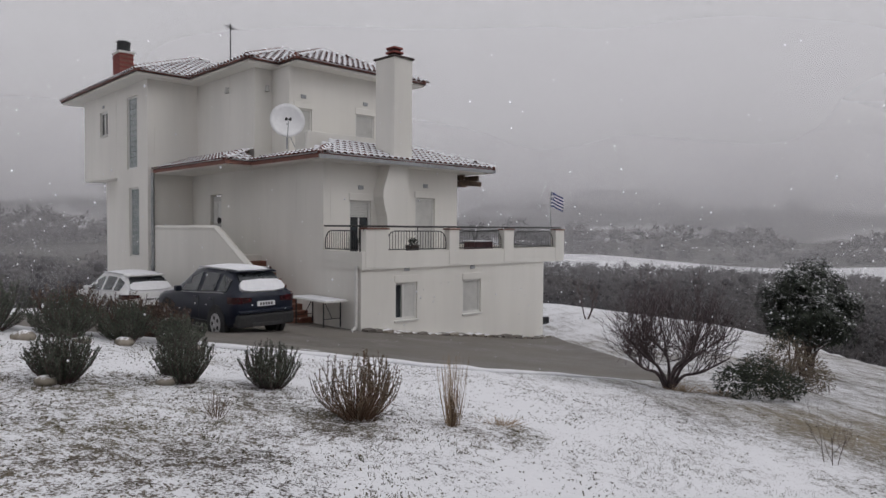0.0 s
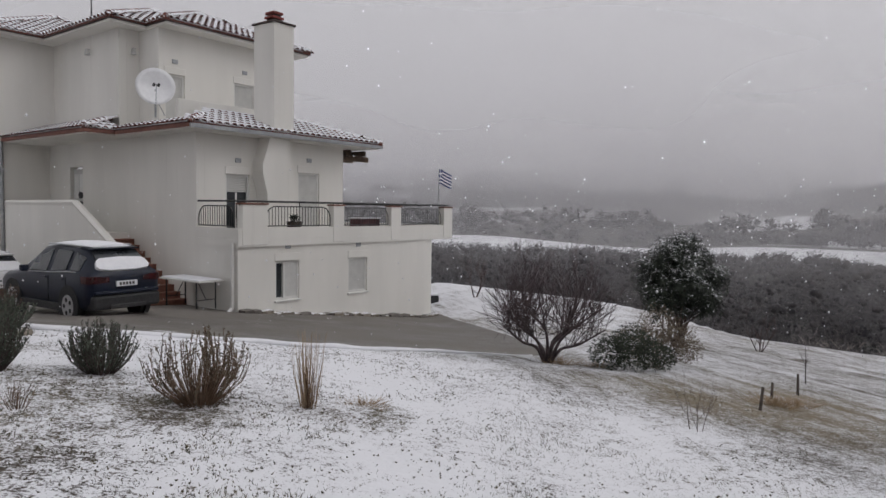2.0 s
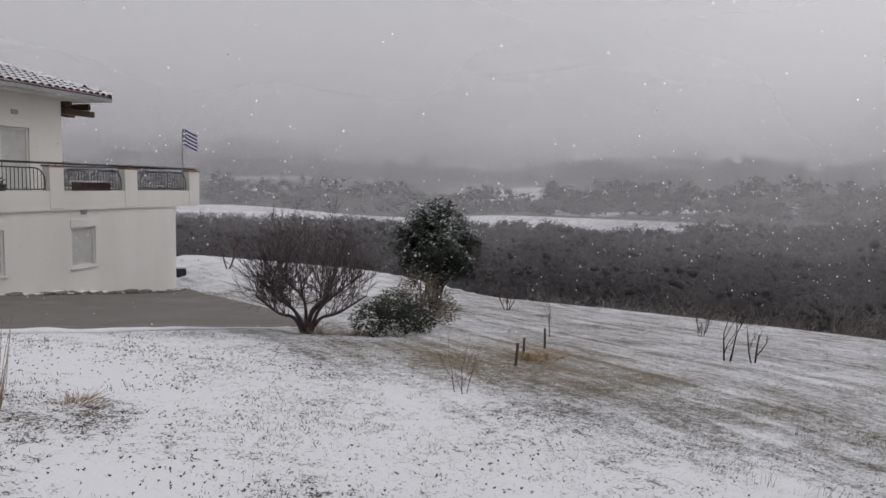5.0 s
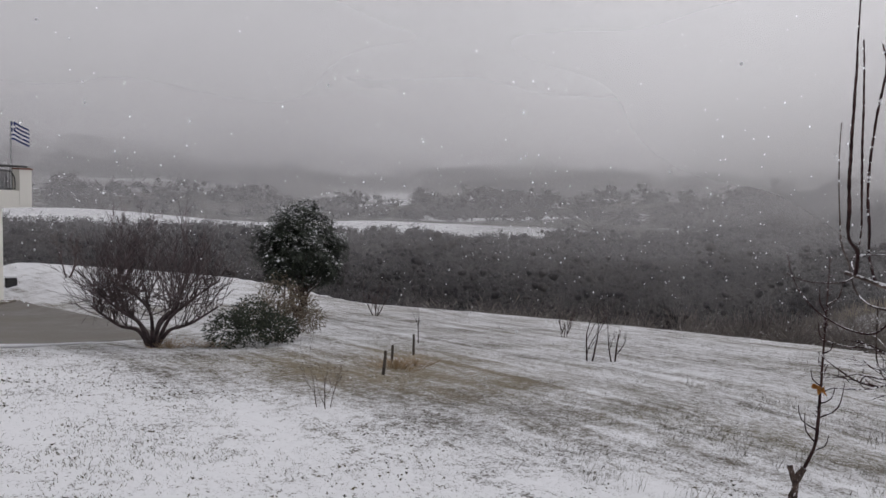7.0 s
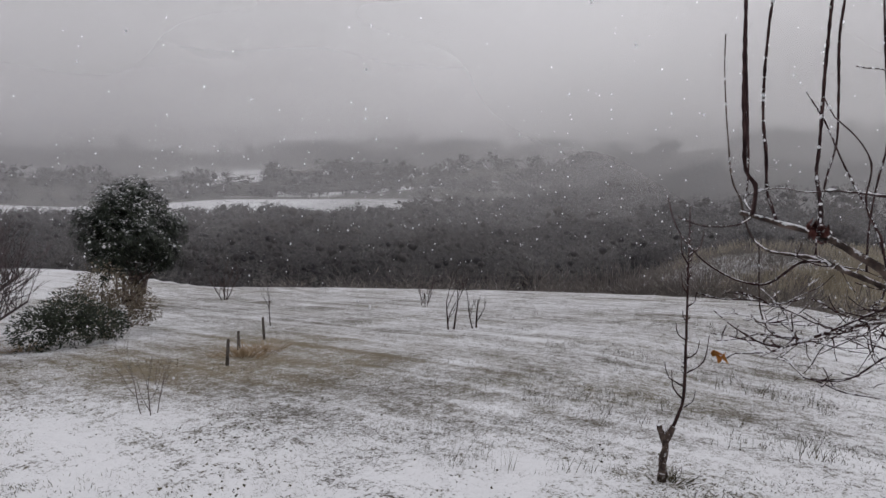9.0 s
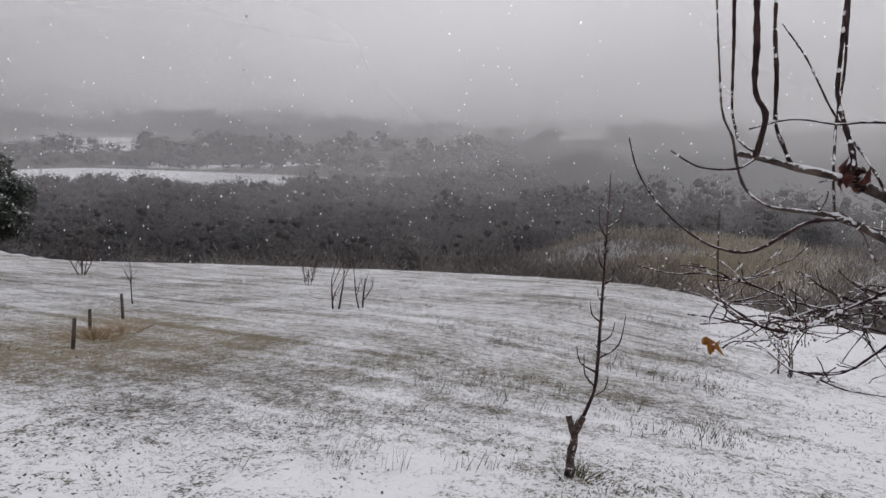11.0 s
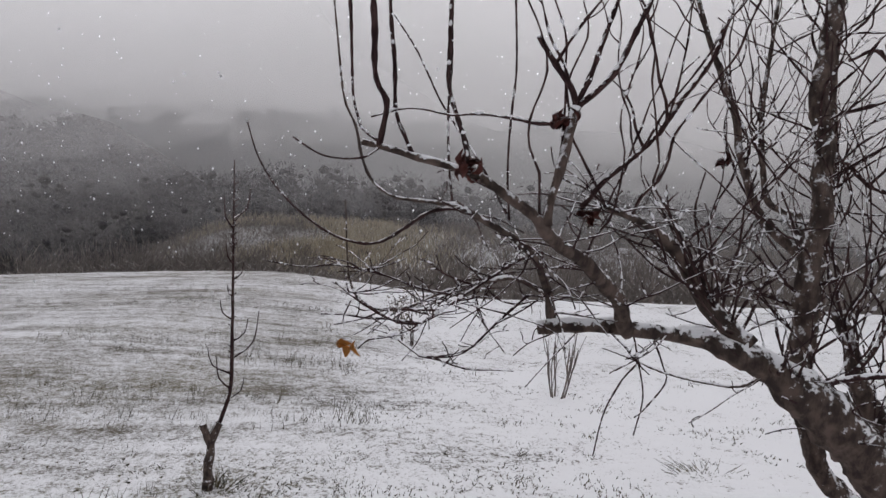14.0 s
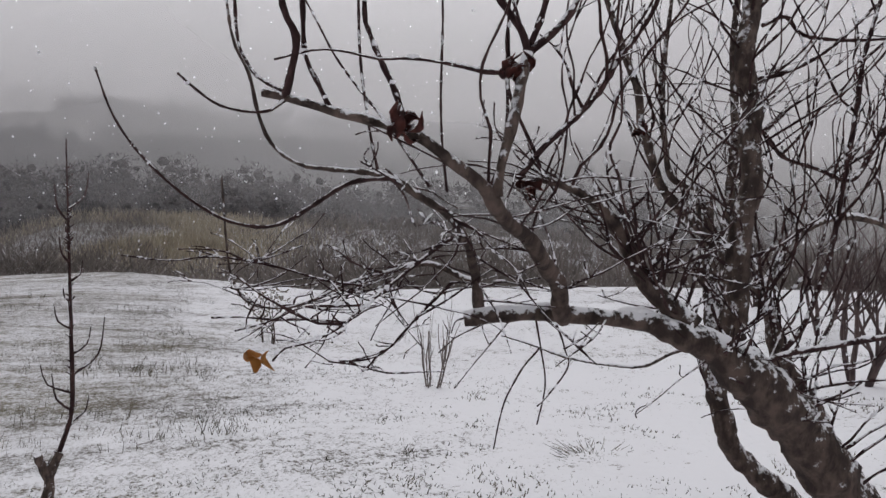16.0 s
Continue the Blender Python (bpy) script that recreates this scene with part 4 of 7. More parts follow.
for o in (-0.06, 0.06):
    part("feed_horn", rod(bmesh.new(), feed + sx * o, feed + sx * o - face_to * 0.14 + sy * 0.02, 0.035, 8, 0.045), M_PLASTIC, dish)
bm = bmesh.new()
rod(bm, (0, 0, -0.1), (0, 0, 0.7), 0.03, 8)
rod(bm, (0, 0, 0.5), (0.35, 0.1, 0.0), 0.014, 6)
part("mast", bm, M_METAL, dish)

ant = empty("tv_antenna", HOUSE @ Matrix.Translation((0.55, 8.75, 7.4)), "thin aerial mast on the roof", "antenna")
part("mast", rod(bmesh.new(), (0, 0, -0.15), (0, 0, 1.62), 0.022, 6), M_IRON, ant)
part("boom", rod(bmesh.new(), (-0.25, -0.2, 1.45), (0.25, 0.2, 1.5), 0.012, 6), M_IRON, ant)
for k in (-2, -1, 0, 1, 2):
    part("element", rod(bmesh.new(), (k * 0.11 - 0.1, k * 0.09 + 0.12, 1.48), (k * 0.11 + 0.1, k * 0.09 - 0.12, 1.48), 0.008, 5), M_IRON, ant)

flag = empty("flag", HOUSE @ Matrix.Translation((8.62, 0.12, 0.6)), "small blue and white striped flag flying on a thin pole", "flag")
part("pole", rod(bmesh.new(), (0, 0, 0), (0, 0, 2.3), 0.016, 6), M_METAL, flag)


def flag_point(s, t):
    return (s * 0.60, 0.10 * math.sin(s * 5.5) * s - 0.05 * s, 2.26 - t * 0.52 - 0.16 * s * s + 0.03 * math.sin(s * 6))


for row in range(9):
    for blue in (0, 1):
        bm = bmesh.new()
        for i in range(14):
            s0, s1 = i / 14, (i + 1) / 14
            canton = row < 5 and i < 5
            is_blue = (row % 2 == 0) if not canton else not (row == 2 or i == 2)
            if is_blue != bool(blue):
                continue
            q = []
            for s, t in ((s0, row / 9), (s1, row / 9), (s1, (row + 1) / 9), (s0, (row + 1) / 9)):
                q.append(flag_point(s, t))
            f = [bm.verts.new(p) for p in q]
            b = [bm.verts.new((p[0], p[1] + 0.004, p[2])) for p in q]
            bm.faces.new(f)
            bm.faces.new(b[::-1])
            for k in range(4):
                j = (k + 1) % 4
                bm.faces.new((f[j], f[k], b[k], b[j]))
        if len(bm.verts):
            part("stripe", bm, M_BLUE if blue else M_CLOTH, flag, "blue stripe" if blue else "white stripe")
        else:
            bm.free()

pot = empty("planter", HOUSE @ Matrix.Translation((2.3, 0.5, 0.586)), "dark planter behind the balcony railing", "planter")
part("pot", rod(bmesh.new(), (0, 0, 0), (0, 0, 0.45), 0.16, 12, 0.22), M_POT, pot)
verts, faces = [], []
for i in range(120):
    a, h = random.uniform(0, 6.28), random.uniform(0.40, 0.62)
    c = Vector((math.cos(a) * 0.15 * random.random(), math.sin(a) * 0.15 * random.random(), h))
    d = Vector((random.uniform(-1, 1), random.uniform(-1, 1), random.uniform(0, 1))).normalized() * 0.12
    s = d.orthogonal().normalized() * 0.025
    k = len(verts)
    verts += [tuple(c - s), tuple(c + s), tuple(c + d)]
    faces.append((k, k + 1, k + 2))
raw("foliage", verts, faces, M_EVERGREEN, pot)
chair = empty("balcony_chair", HOUSE @ Matrix.Translation((1.25, 1.25, 0.586)), "dark chair before the balcony door", "chair")
part("seat", boxed(-0.24, 0.24, -0.22, 0.22, 0.42, 0.47, bevel=0.015), M_PLASTIC, chair)
part("backrest", boxed(-0.24, 0.24, 0.2, 0.24, 0.50, 0.95, bevel=0.015), M_PLASTIC, chair)
for x in (-0.21, 0.21):
    for y in (-0.19, 0.21):
        part("leg", rod(bmesh.new(), (x, y, 0), (x, y, 0.5), 0.018, 6), M_PLASTIC, chair)
M_BOX = plain("plum_stained_wood", (0.06, 0.025, 0.03), (0.11, 0.045, 0.045), 9, 0.7, 0.2)
bench = empty("storage_box", HOUSE @ Matrix.Translation((5.35, 0.62, 0.586)), "dark red-brown wooden box behind the railing", "box")
part("body", boxed(-0.45, 0.45, -0.25, 0.25, 0.0, 0.52, bevel=0.015), M_BOX, bench)
part("lid", boxed(-0.48, 0.48, -0.28, 0.28, 0.522, 0.56, bevel=0.01), M_SNOW, bench, "lid under snow")

# folding table by the wall
tz = ground_at(*at_house(-0.45, 1.4)[:2]) + 0.03
table = empty("folding_table", HOUSE @ Matrix.Translation((-0.47, 1.4, tz)), "white folding table dusted with snow against the wall", "table")
part("tabletop", boxed(-0.36, 0.36, -0.92, 0.92, 0.72, 0.765, bevel=0.012), M_WHITE, table)
part("snow", boxed(-0.33, 0.33, -0.88, 0.88, 0.767, 0.79, bevel=0.01), M_SNOW, table)
for y in (-0.7, 0.7):
    for x in (-0.28, 0.28):
        part("leg", rod(bmesh.new(), (x, y, 0), (x, y, 0.72), 0.022, 6), M_IRON, table)
    part("brace", rod(bmesh.new(), (-0.28, y, 0.25), (0.28, y, 0.25), 0.012, 6), M_IRON, table)
    part("brace", rod(bmesh.new(), (0, y, 0.25), (0, y * 0.45, 0.7), 0.012, 6), M_IRON, table)

# bin behind the house corner
bin_box = empty("garden_bin", Matrix.Translation((4.68, 30.3, ground_at(4.68, 30.3) - 0.02)), "dark garden bin with a cap of snow", "bin")
part("body", boxed(-0.18, 0.18, -0.18, 0.18, 0.0, 0.36, bevel=0.03), M_PLASTIC, bin_box)
part("snow", boxed(-0.19, 0.19, -0.19, 0.19, 0.362, 0.45, bevel=0.04), M_SNOW, bin_box)

# rubble edging along the basement wall
edging = empty("stone_edging", HOUSE, "rough dark stone edging along the basement wall", "edging", kind="structure")
rng = random.Random(5)
s = 0.0
while s < 8.3:
    w = rng.uniform(0.16, 0.42)
    p = at_house(s, -0.18)
    z = ground_at(p.x, p.y)
    bm = boxed(s, s + w * 0.93, -0.30 + rng.uniform(-0.06, 0.05), -0.02, z - 0.2, z + rng.uniform(0.03, 0.10), bevel=0.025)
    for v in bm.verts:
        v.co += Vector((rng.uniform(-0.015, 0.015), rng.uniform(-0.02, 0.02), rng.uniform(-0.01, 0.01)))
    part("stone", bm, M_STONE if rng.random() < 0.5 else M_ASPHALT, edging)
    s += w


# ---- cars ----
def loft(sections, closed=True):
    """A skin over rings of points with the same count."""
    bm = bmesh.new()
    rings = [[bm.verts.new(p) for p in ring] for ring in sections]
    n = len(rings[0])
    for r0, r1 in zip(rings, rings[1:]):
        for i in range(n if closed else n - 1):
            j = (i + 1) % n
            bm.faces.new((r0[i], r0[j], r1[j], r1[i]))
    bm.faces.new(rings[0][::-1])
    bm.faces.new(rings[-1])
    bmesh.ops.recalc_face_normals(bm, faces=bm.faces)
    return bm


def car_half(w, zl, zb, wr, zr):
    """Half a cross-section of a car, from the sill up over flank, belt and window to the roof's middle."""
    return [(w * 0.86, zl), (w * 0.965, zl + 0.09), (w, zl + 0.34), (w * 0.99, zb - 0.09), (w * 0.93, zb), (wr, zr - 0.085), (wr * 0.90, zr - 0.025), (wr * 0.5, zr), (0, zr + 0.008)]


CAR_STATIONS = ((0.0, 0.72, 0.46, 0.90, 0.64, 0.93), (0.03, 0.84, 0.40, 0.99, 0.70, 1.04), (0.10, 0.885, 0.34, 1.03, 0.70, 1.11), (0.24, 0.90, 0.31, 1.045, 0.665, 1.26), (0.46, 0.908, 0.27, 1.05, 0.635, 1.44),
                (0.60, 0.91, 0.26, 1.05, 0.62, 1.535), (0.92, 0.912, 0.25, 1.045, 0.615, 1.572), (1.02, 0.912, 0.25, 1.04, 0.615, 1.578), (1.76, 0.912, 0.25, 1.0, 0.62, 1.595), (1.86, 0.912, 0.25, 0.995, 0.62, 1.592),
                (2.42, 0.91, 0.25, 0.975, 0.625, 1.535), (2.78, 0.91, 0.25, 0.965, 0.665, 1.34), (3.16, 0.908, 0.25, 0.96, 0.76, 1.06), (3.34, 0.90, 0.25, 0.95, 0.755, 1.00), (3.85, 0.875, 0.26, 0.90, 0.70, 0.935), (4.2, 0.81, 0.30, 0.80, 0.58, 0.83), (4.38, 0.66, 0.38, 0.68, 0.44, 0.70))


def panel(quads, out, thick=0.012, shrink=0.94):
    """Thin plates over patches of a skin, drawn in a little from the patch's edge and standing out from it."""
    bm = bmesh.new()
    for q in quads:
        q = [Vector(p) for p in q]
        c = sum(q, Vector()) / len(q)
        n = (q[2] - q[0]).cross(q[3] - q[1]).normalized()
        if n.dot(out) < 0:
            n = -n
        q = [c + (p - c) * shrink for p in q]
        f, b = [bm.verts.new(p + n * thick) for p in q], [bm.verts.new(p - n * 0.02) for p in q]
        bm.faces.new(f)
        bm.faces.new(b[::-1])
        for i in range(len(q)):
            j = (i + 1) % len(q)
            bm.faces.new((f[j], f[i], b[i], b[j]))
    bmesh.ops.recalc_face_normals(bm, faces=bm.faces)
    return bm


def build_car(m, label, paint, snow_all):
    car = empty("car", m, label, "car")
    halves = [[(x, y, z) for x, z in car_half(*rest)] for y, *rest in CAR_STATIONS]
    rings = [h + [(-x, y, z) for x, y, z in h[-2::-1]] for h in halves]
    part("body", loft(rings), paint, car, smooth=True)

    def patch(i0, i1, k0, k1, sx=1):
        """The corners of the skin between stations i0, i1 and section points k0, k1."""
        return [(p[0] * sx, p[1], p[2]) for p in (halves[i0][k0], halves[i1][k0], halves[i1][k1], halves[i0][k1])]

    for sx in (-1, 1):
        side = Vector((sx, 0, 0.3))
        for i0, i1 in ((4, 6), (7, 8), (9, 11)):
            part("side_window", panel([patch(i0, i1, 4, 5, sx)], side, 0.022, 0.86), M_GLASS, car, "dark side window")
        for i0, i1 in ((5, 7), (7, 9), (9, 11)):
            a, b = halves[i0][4], halves[i1][4]
            part("window_trim", rod(bmesh.new(), (sx * (a[0] + 0.012), a[1], a[2] + 0.006), (sx * (b[0] + 0.012), b[1], b[2] + 0.006), 0.011, 6), M_ALLOY, car, "bright window trim")
        for y in (1.04, 1.82):
            part("door_handle", boxed(min(sx * 0.90, sx * 0.935), max(sx * 0.90, sx * 0.935), y, y + 0.18, 0.88, 0.915, bevel=0.01), paint, car)
            part("door_seam", boxed(min(sx * 0.90, sx * 0.917), max(sx * 0.90, sx * 0.917), y - 0.09, y - 0.08, 0.40, 0.94), M_PLASTIC, car)
        part("mirror", boxed(min(sx * 0.9, sx * 1.08), max(sx * 0.9, sx * 1.08), 2.62, 2.76, 0.98, 1.12, bevel=0.03), paint, car)
        part("sill_trim", boxed(min(sx * 0.84, sx * 0.925), max(sx * 0.84, sx * 0.925), 1.2, 3.1, 0.22, 0.38, bevel=0.02), M_PLASTIC, car)
        part("roof_rail", rod(bmesh.new(), (sx * 0.60, 0.75, 1.575), (sx * 0.60, 2.25, 1.59), 0.018, 6), M_ALLOY, car)
        lamp = loft([[(sx * x, y, z) for x, z in ((a, 0.86), (b, 0.84), (b, 0.99), (a, 0.96))] for y, a, b in ((-0.012, 0.42, 0.76), (0.03, 0.42, 0.86), (0.10, 0.60, 0.912), (0.30, 0.80, 0.922))])
        part("tail_lamp", lamp, M_LAMP, car, "red tail lamp")
        for y in (0.85, 3.45):
            wheel = new("wheel")
            wheel.parent = car
            part("tyre", rod(bmesh.new(), (sx * 0.70, y, 0.34), (sx * 0.925, y, 0.34), 0.35, 24), M_PLASTIC, wheel)
            part("rim", rod(bmesh.new(), (sx * 0.90, y, 0.34), (sx * 0.935, y, 0.34), 0.24, 20), M_ALLOY, wheel)
            # black discs raised on the rim paint in the shaded gaps between spokes
            for k in range(5):
                a = k * 2 * math.pi / 5
                part("painted_gap", rod(bmesh.new(), (sx * 0.93, y + 0.14 * math.cos(a), 0.34 + 0.14 * math.sin(a)), (sx * 0.942, y + 0.14 * math.cos(a), 0.34 + 0.14 * math.sin(a)), 0.05, 6), M_PLASTIC, wheel)
            part("wheel_arch", rod(bmesh.new(), (sx * 0.80, y, 0.36), (sx * 0.922, y, 0.36), 0.42, 24), M_PLASTIC, car)
    part("bumper", boxed(-0.84, 0.84, -0.07, 0.2, 0.30, 0.60, bevel=0.06), M_PLASTIC, car, "black rear bumper")
    part("bumper_strip", boxed(-0.80, 0.80, -0.082, 0.1, 0.61, 0.68, bevel=0.03), paint, car)
    part("skid_plate", boxed(-0.45, 0.45, -0.085, 0.0, 0.31, 0.40, bevel=0.02), M_IRON, car)
    part("number_plate", boxed(-0.26, 0.26, -0.035, 0.02, 0.76, 0.87, bevel=0.005), M_CLOTH, car, "white number plate with dark bars")
    for k in range(5):
        part("plate_bar", boxed(-0.19 + k * 0.08, -0.14 + k * 0.08, -0.040, -0.034, 0.785, 0.845), M_IRON, car)
    # rear window, snowed over below a strip of dark glass, and the spoiler above it
    back = Vector((0, -1, 0.6))
    low_half = [(x, 0.06 + (z - 1.06) * 0.91, z) for x, z in ((-0.60, 1.10), (-0.32, 1.07), (0.32, 1.07), (0.60, 1.10), (0.665, 1.15), (0.62, 1.26), (0.52, 1.31), (0.0, 1.33), (-0.52, 1.31), (-0.62, 1.26), (-0.665, 1.15))]
    high_half = [(-0.59, 0.28, 1.30), (0.59, 0.28, 1.30), (0.55, 0.50, 1.465), (-0.55, 0.50, 1.465)]
    part("rear_window", panel([high_half], back, 0.03, 0.98), M_GLASS, car, "strip of dark rear glass")
    part("rear_window_snow", panel([low_half], back, 0.05, 0.99), M_SNOW, car, "sheet of snow on the rear window")
    part("spoiler", loft([[(-0.56, y, z), (0.56, y, z), (0.60, y + 0.02, z - 0.03), (-0.60, y + 0.02, z - 0.03)] for y, z in ((0.38, 1.535), (0.62, 1.56), (0.85, 1.575))]), paint, car)
    part("rear_wiper", rod(bmesh.new(), (-0.02, 0.10, 1.16), (0.34, 0.16, 1.22), 0.014, 6), M_PLASTIC, car)
    # snow on roof and bonnet
    roof = []
    for y, half, z in ((0.55, 0.50, 1.555), (0.95, 0.565, 1.59), (1.4, 0.57, 1.605), (1.9, 0.57, 1.61), (2.4, 0.55, 1.555)):
        roof.append([(half, y, z - 0.02), (half * 0.8, y, z + 0.02), (0, y, z + 0.04), (-half * 0.8, y, z + 0.02), (-half, y, z - 0.02), (-half, y, z - 0.05), (half, y, z - 0.05)])
    part("roof_snow", loft(roof), M_SNOW, car, "sheet of snow on the roof", smooth=True)
    hood = []
    for y, half, z in ((2.9, 0.60, 1.28), (3.2, 0.74, 1.06), (3.85, 0.66, 0.945), (4.2, 0.55, 0.845)):
        hood.append([(half, y, z - 0.02), (half * 0.8, y, z + 0.03), (0, y, z + 0.05), (-half * 0.8, y, z + 0.03), (-half, y, z - 0.02), (-half, y, z - 0.08), (half, y, z - 0.08)])
    part("bonnet_snow", loft(hood), M_SNOW, car, "snow on the bonnet", smooth=True)
    if snow_all:
        back = []
        for y, half, z in ((0.02, 0.70, 1.0), (0.34, 0.68, 1.26), (0.64, 0.62, 1.47), (0.95, 0.60, 1.58)):
            back.append([(half, y, z), (half * 0.7, y, z + 0.05), (-half * 0.7, y, z + 0.05), (-half, y, z), (-half, y + 0.1, z - 0.1), (half, y + 0.1, z - 0.1)])
        part("back_snow", loft(back), M_SNOW, car, "thick snow over the tailgate", smooth=True)
    return car


def parked(a, b, yaw=0.0):
    p = at_house(a, b + 2.2)
    z = ground_at(p.x, p.y) + 0.03
    o = at_house(a, b)
    return Matrix.Translation((o.x, o.y, z)) @ Matrix.Rotation(math.atan2(5.610, 5.913) + yaw, 4, "Z")


build_car(parked(-3.62, -1.28, radians(4)) @ Matrix.Diagonal((0.87, 0.88, 0.98, 1)), "dark navy crossover car with snow on roof and rear window", M_CAR, False)
build_car(parked(-3.05, 6.8, radians(4)), "white car buried under snow on its roof", M_CAR2, True)


# ---- plants ----
def standing(x, y, sink=0.03):
    return Matrix.Translation((x, y, ground_at(x, y) - sink))


def blades(verts, faces, c, d, width):
    """One slim leaf: a tapering pair of triangles from c along d."""
    s = d.orthogonal().normalized() * width
    k = len(verts)
    verts += [tuple(c), tuple(c + d * 0.5 + s), tuple(c + d), tuple(c + d * 0.5 - s)]
    faces.append((k, k + 1, k + 2, k + 3))


def grow(verts, faces, p, d, length, r, level, rng, tips, spread=0.6, lift=0.12, sides=5, kids=(2, 4)):
    """A branch that bends and forks."""
    line, radii, n = [tuple(p)], [r], 4
    q = Vector(p)
    for i in range(n):
        d = (d + Vector((rng.uniform(-1, 1), rng.uniform(-1, 1), rng.uniform(-0.6, 1))) * 0.16 + Vector((0, 0, lift))).normalized()
        q = q + d * length / n
        line.append(tuple(q))
        radii.append(r * (1 - 0.45 * (i + 1) / n))
    tube(verts, faces, line, radii, sides if level > 1 else 3)
    tips.append((q.copy(), d.copy()))
    if level > 0:
        for k in range(rng.randint(*kids)):
            i = rng.randint(1, n)
            turn = Vector((rng.uniform(-1, 1), rng.uniform(-1, 1), rng.uniform(-0.3, 0.8))).normalized()
            grow(verts, faces, Vector(line[i]), (d + turn * spread * 1.3).normalized(), length * rng.uniform(0.55, 0.8), radii[i] * 0.65, level - 1, rng, tips, spread, lift, sides, kids)


def herb_bush(name, x, y, h, w, stems, leaf, stem, label, seed, leaf_len=0.05, lean=0.6, leaf_w=0.006, per=26, bare=0.35, group=""):
    """A bush of many upright leafy shoots from one foot."""
    rng = random.Random(seed)
    ob = empty(name, standing(x, y), label, "bush", group)
    sv, sf, lv, lf = [], [], [], []
    for i in range(stems):
        a, t = rng.uniform(0, 6.283), rng.random() ** 0.6
        tip = Vector((math.cos(a) * w * t, math.sin(a) * w * t, h * rng.uniform(0.7, 1.08) * (1 - 0.34 * t * t)))
        foot = Vector((math.cos(a) * 0.09 * t, math.sin(a) * 0.09 * t, 0))
        mid = foot.lerp(tip, 0.5) + Vector((math.cos(a), math.sin(a), -0.25)) * w * 0.16 * lean + Vector((rng.uniform(-1, 1), rng.uniform(-1, 1), 0)) * 0.05
        line = spline([tuple(foot), tuple(mid), tuple(tip)], h / 6)
        tube(sv, sf, line, [0.005 * (1 - 0.7 * k / len(line)) for k in range(len(line))], 3)
        for k in range(per):
            t2 = bare + (1 - bare) * rng.random()
            pos = t2 * (len(line) - 1.001)
            c = Vector(line[int(pos)]).lerp(Vector(line[int(pos) + 1]), pos % 1)
            d = (Vector((rng.uniform(-1, 1), rng.uniform(-1, 1), rng.uniform(0.1, 1.6)))).normalized() * leaf_len * rng.uniform(0.6, 1.3)
            blades(lv, lf, c, d, leaf_w)
    tagged(raw("stalk_mass", sv, sf, stem, ob), kind="stuff")
    raw("foliage", lv, lf, leaf, ob)
    return ob


def bare_shrub(name, x, y, h, label, seed, stems=6, level=4, r=0.022, spread=0.65, material=None, tilt=0.55, kids=(2, 4), category="shrub", group=""):
    rng = random.Random(seed)
    ob = empty(name, standing(x, y), label, category, group)
    tips = []
    for i in range(stems):
        v, f = [], []
        a = 6.283 * i / stems + rng.uniform(-0.4, 0.4)
        d = Vector((math.cos(a) * tilt, math.sin(a) * tilt, 1)).normalized()
        grow(v, f, Vector((math.cos(a) * 0.05, math.sin(a) * 0.05, 0)), d, h * 0.45, r * rng.uniform(0.7, 1.1), level, rng, tips, spread, 0.10, 6, kids)
        raw("branch", v, f, material or M_TWIG_FAR, ob)
    return ob


def tuft(name, x, y, h, w, count, material, label, seed, lean=0.5, category="grass"):
    rng = random.Random(seed)
    v, f = [], []
    for i in range(count):
        a, t = rng.uniform(0, 6.283), rng.random()
        foot = Vector((math.cos(a) * w * 0.35 * t, math.sin(a) * w * 0.35 * t, 0))
        tip = foot + Vector((math.cos(a) * w * lean * t + rng.uniform(-1, 1) * 0.04, math.sin(a) * w * lean * t + rng.uniform(-1, 1) * 0.04, h * rng.uniform(0.6, 1.0)))
        line = spline([tuple(foot), tuple(foot.lerp(tip, 0.55) + Vector((rng.uniform(-1, 1), rng.uniform(-1, 1), 0)) * 0.02), tuple(tip)], h / 4)
        tube(v, f, line, [0.0027 * (1 - 0.75 * k / len(line)) for k in range(len(line))], 3)
    ob = raw(name, v, f, material)
    ob.matrix_world = standing(x, y)
    return tagged(ob, label, category)


# garden row of herbs at the lawn's edge
for i, (x, y, h, w, s) in enumerate(((-3.36, 5.55, 0.47, 0.31, 150), (-2.53, 6.08, 0.50, 0.30, 150), (-1.77, 6.3, 0.48, 0.31, 130))):
    herb_bush("rosemary_bush", x, y, h, w, s, M_LAVENDER, M_TWIG_FAR, "grey-green rosemary bush speckled with snow", 10 + i, 0.026, 0.25, 0.0032, 70, 0.15, "rosemary bushes along the lawn")
herb_bush("dry_bush", -0.83, 5.5, 0.58, 0.45, 100, M_DRYBUSH, M_RUST, "half-dry bush with brown stems and olive leaves", 20, 0.022, 0.9, 0.0050, 30, 0.45)
tuft("dry_weed", -0.83, 5.46, 0.34, 0.36, 210, M_RUST, "thicket of rust-brown dry stems at a bush's foot", 21, 0.6)
tuft("tall_dry_grass", -0.04, 5.62, 0.66, 0.17, 60, M_STRAW, "tall bunch of straw-coloured dry grass", 22, 0.45)
tuft("tall_dry_grass", -0.04, 5.60, 0.42, 0.10, 34, M_RUST, "rust-brown stalks in a bunch of dry grass", 23, 0.5)
tuft("low_dry_tuft", 0.38, 5.85, 0.07, 0.42, 240, M_STRAW, "low tuft of dry grass in the snow", 24, 0.35)
tuft("low_dry_tuft", -1.87, 4.98, 0.22, 0.16, 30, M_RUST, "small dry brown weed in the snow", 25, 0.8)
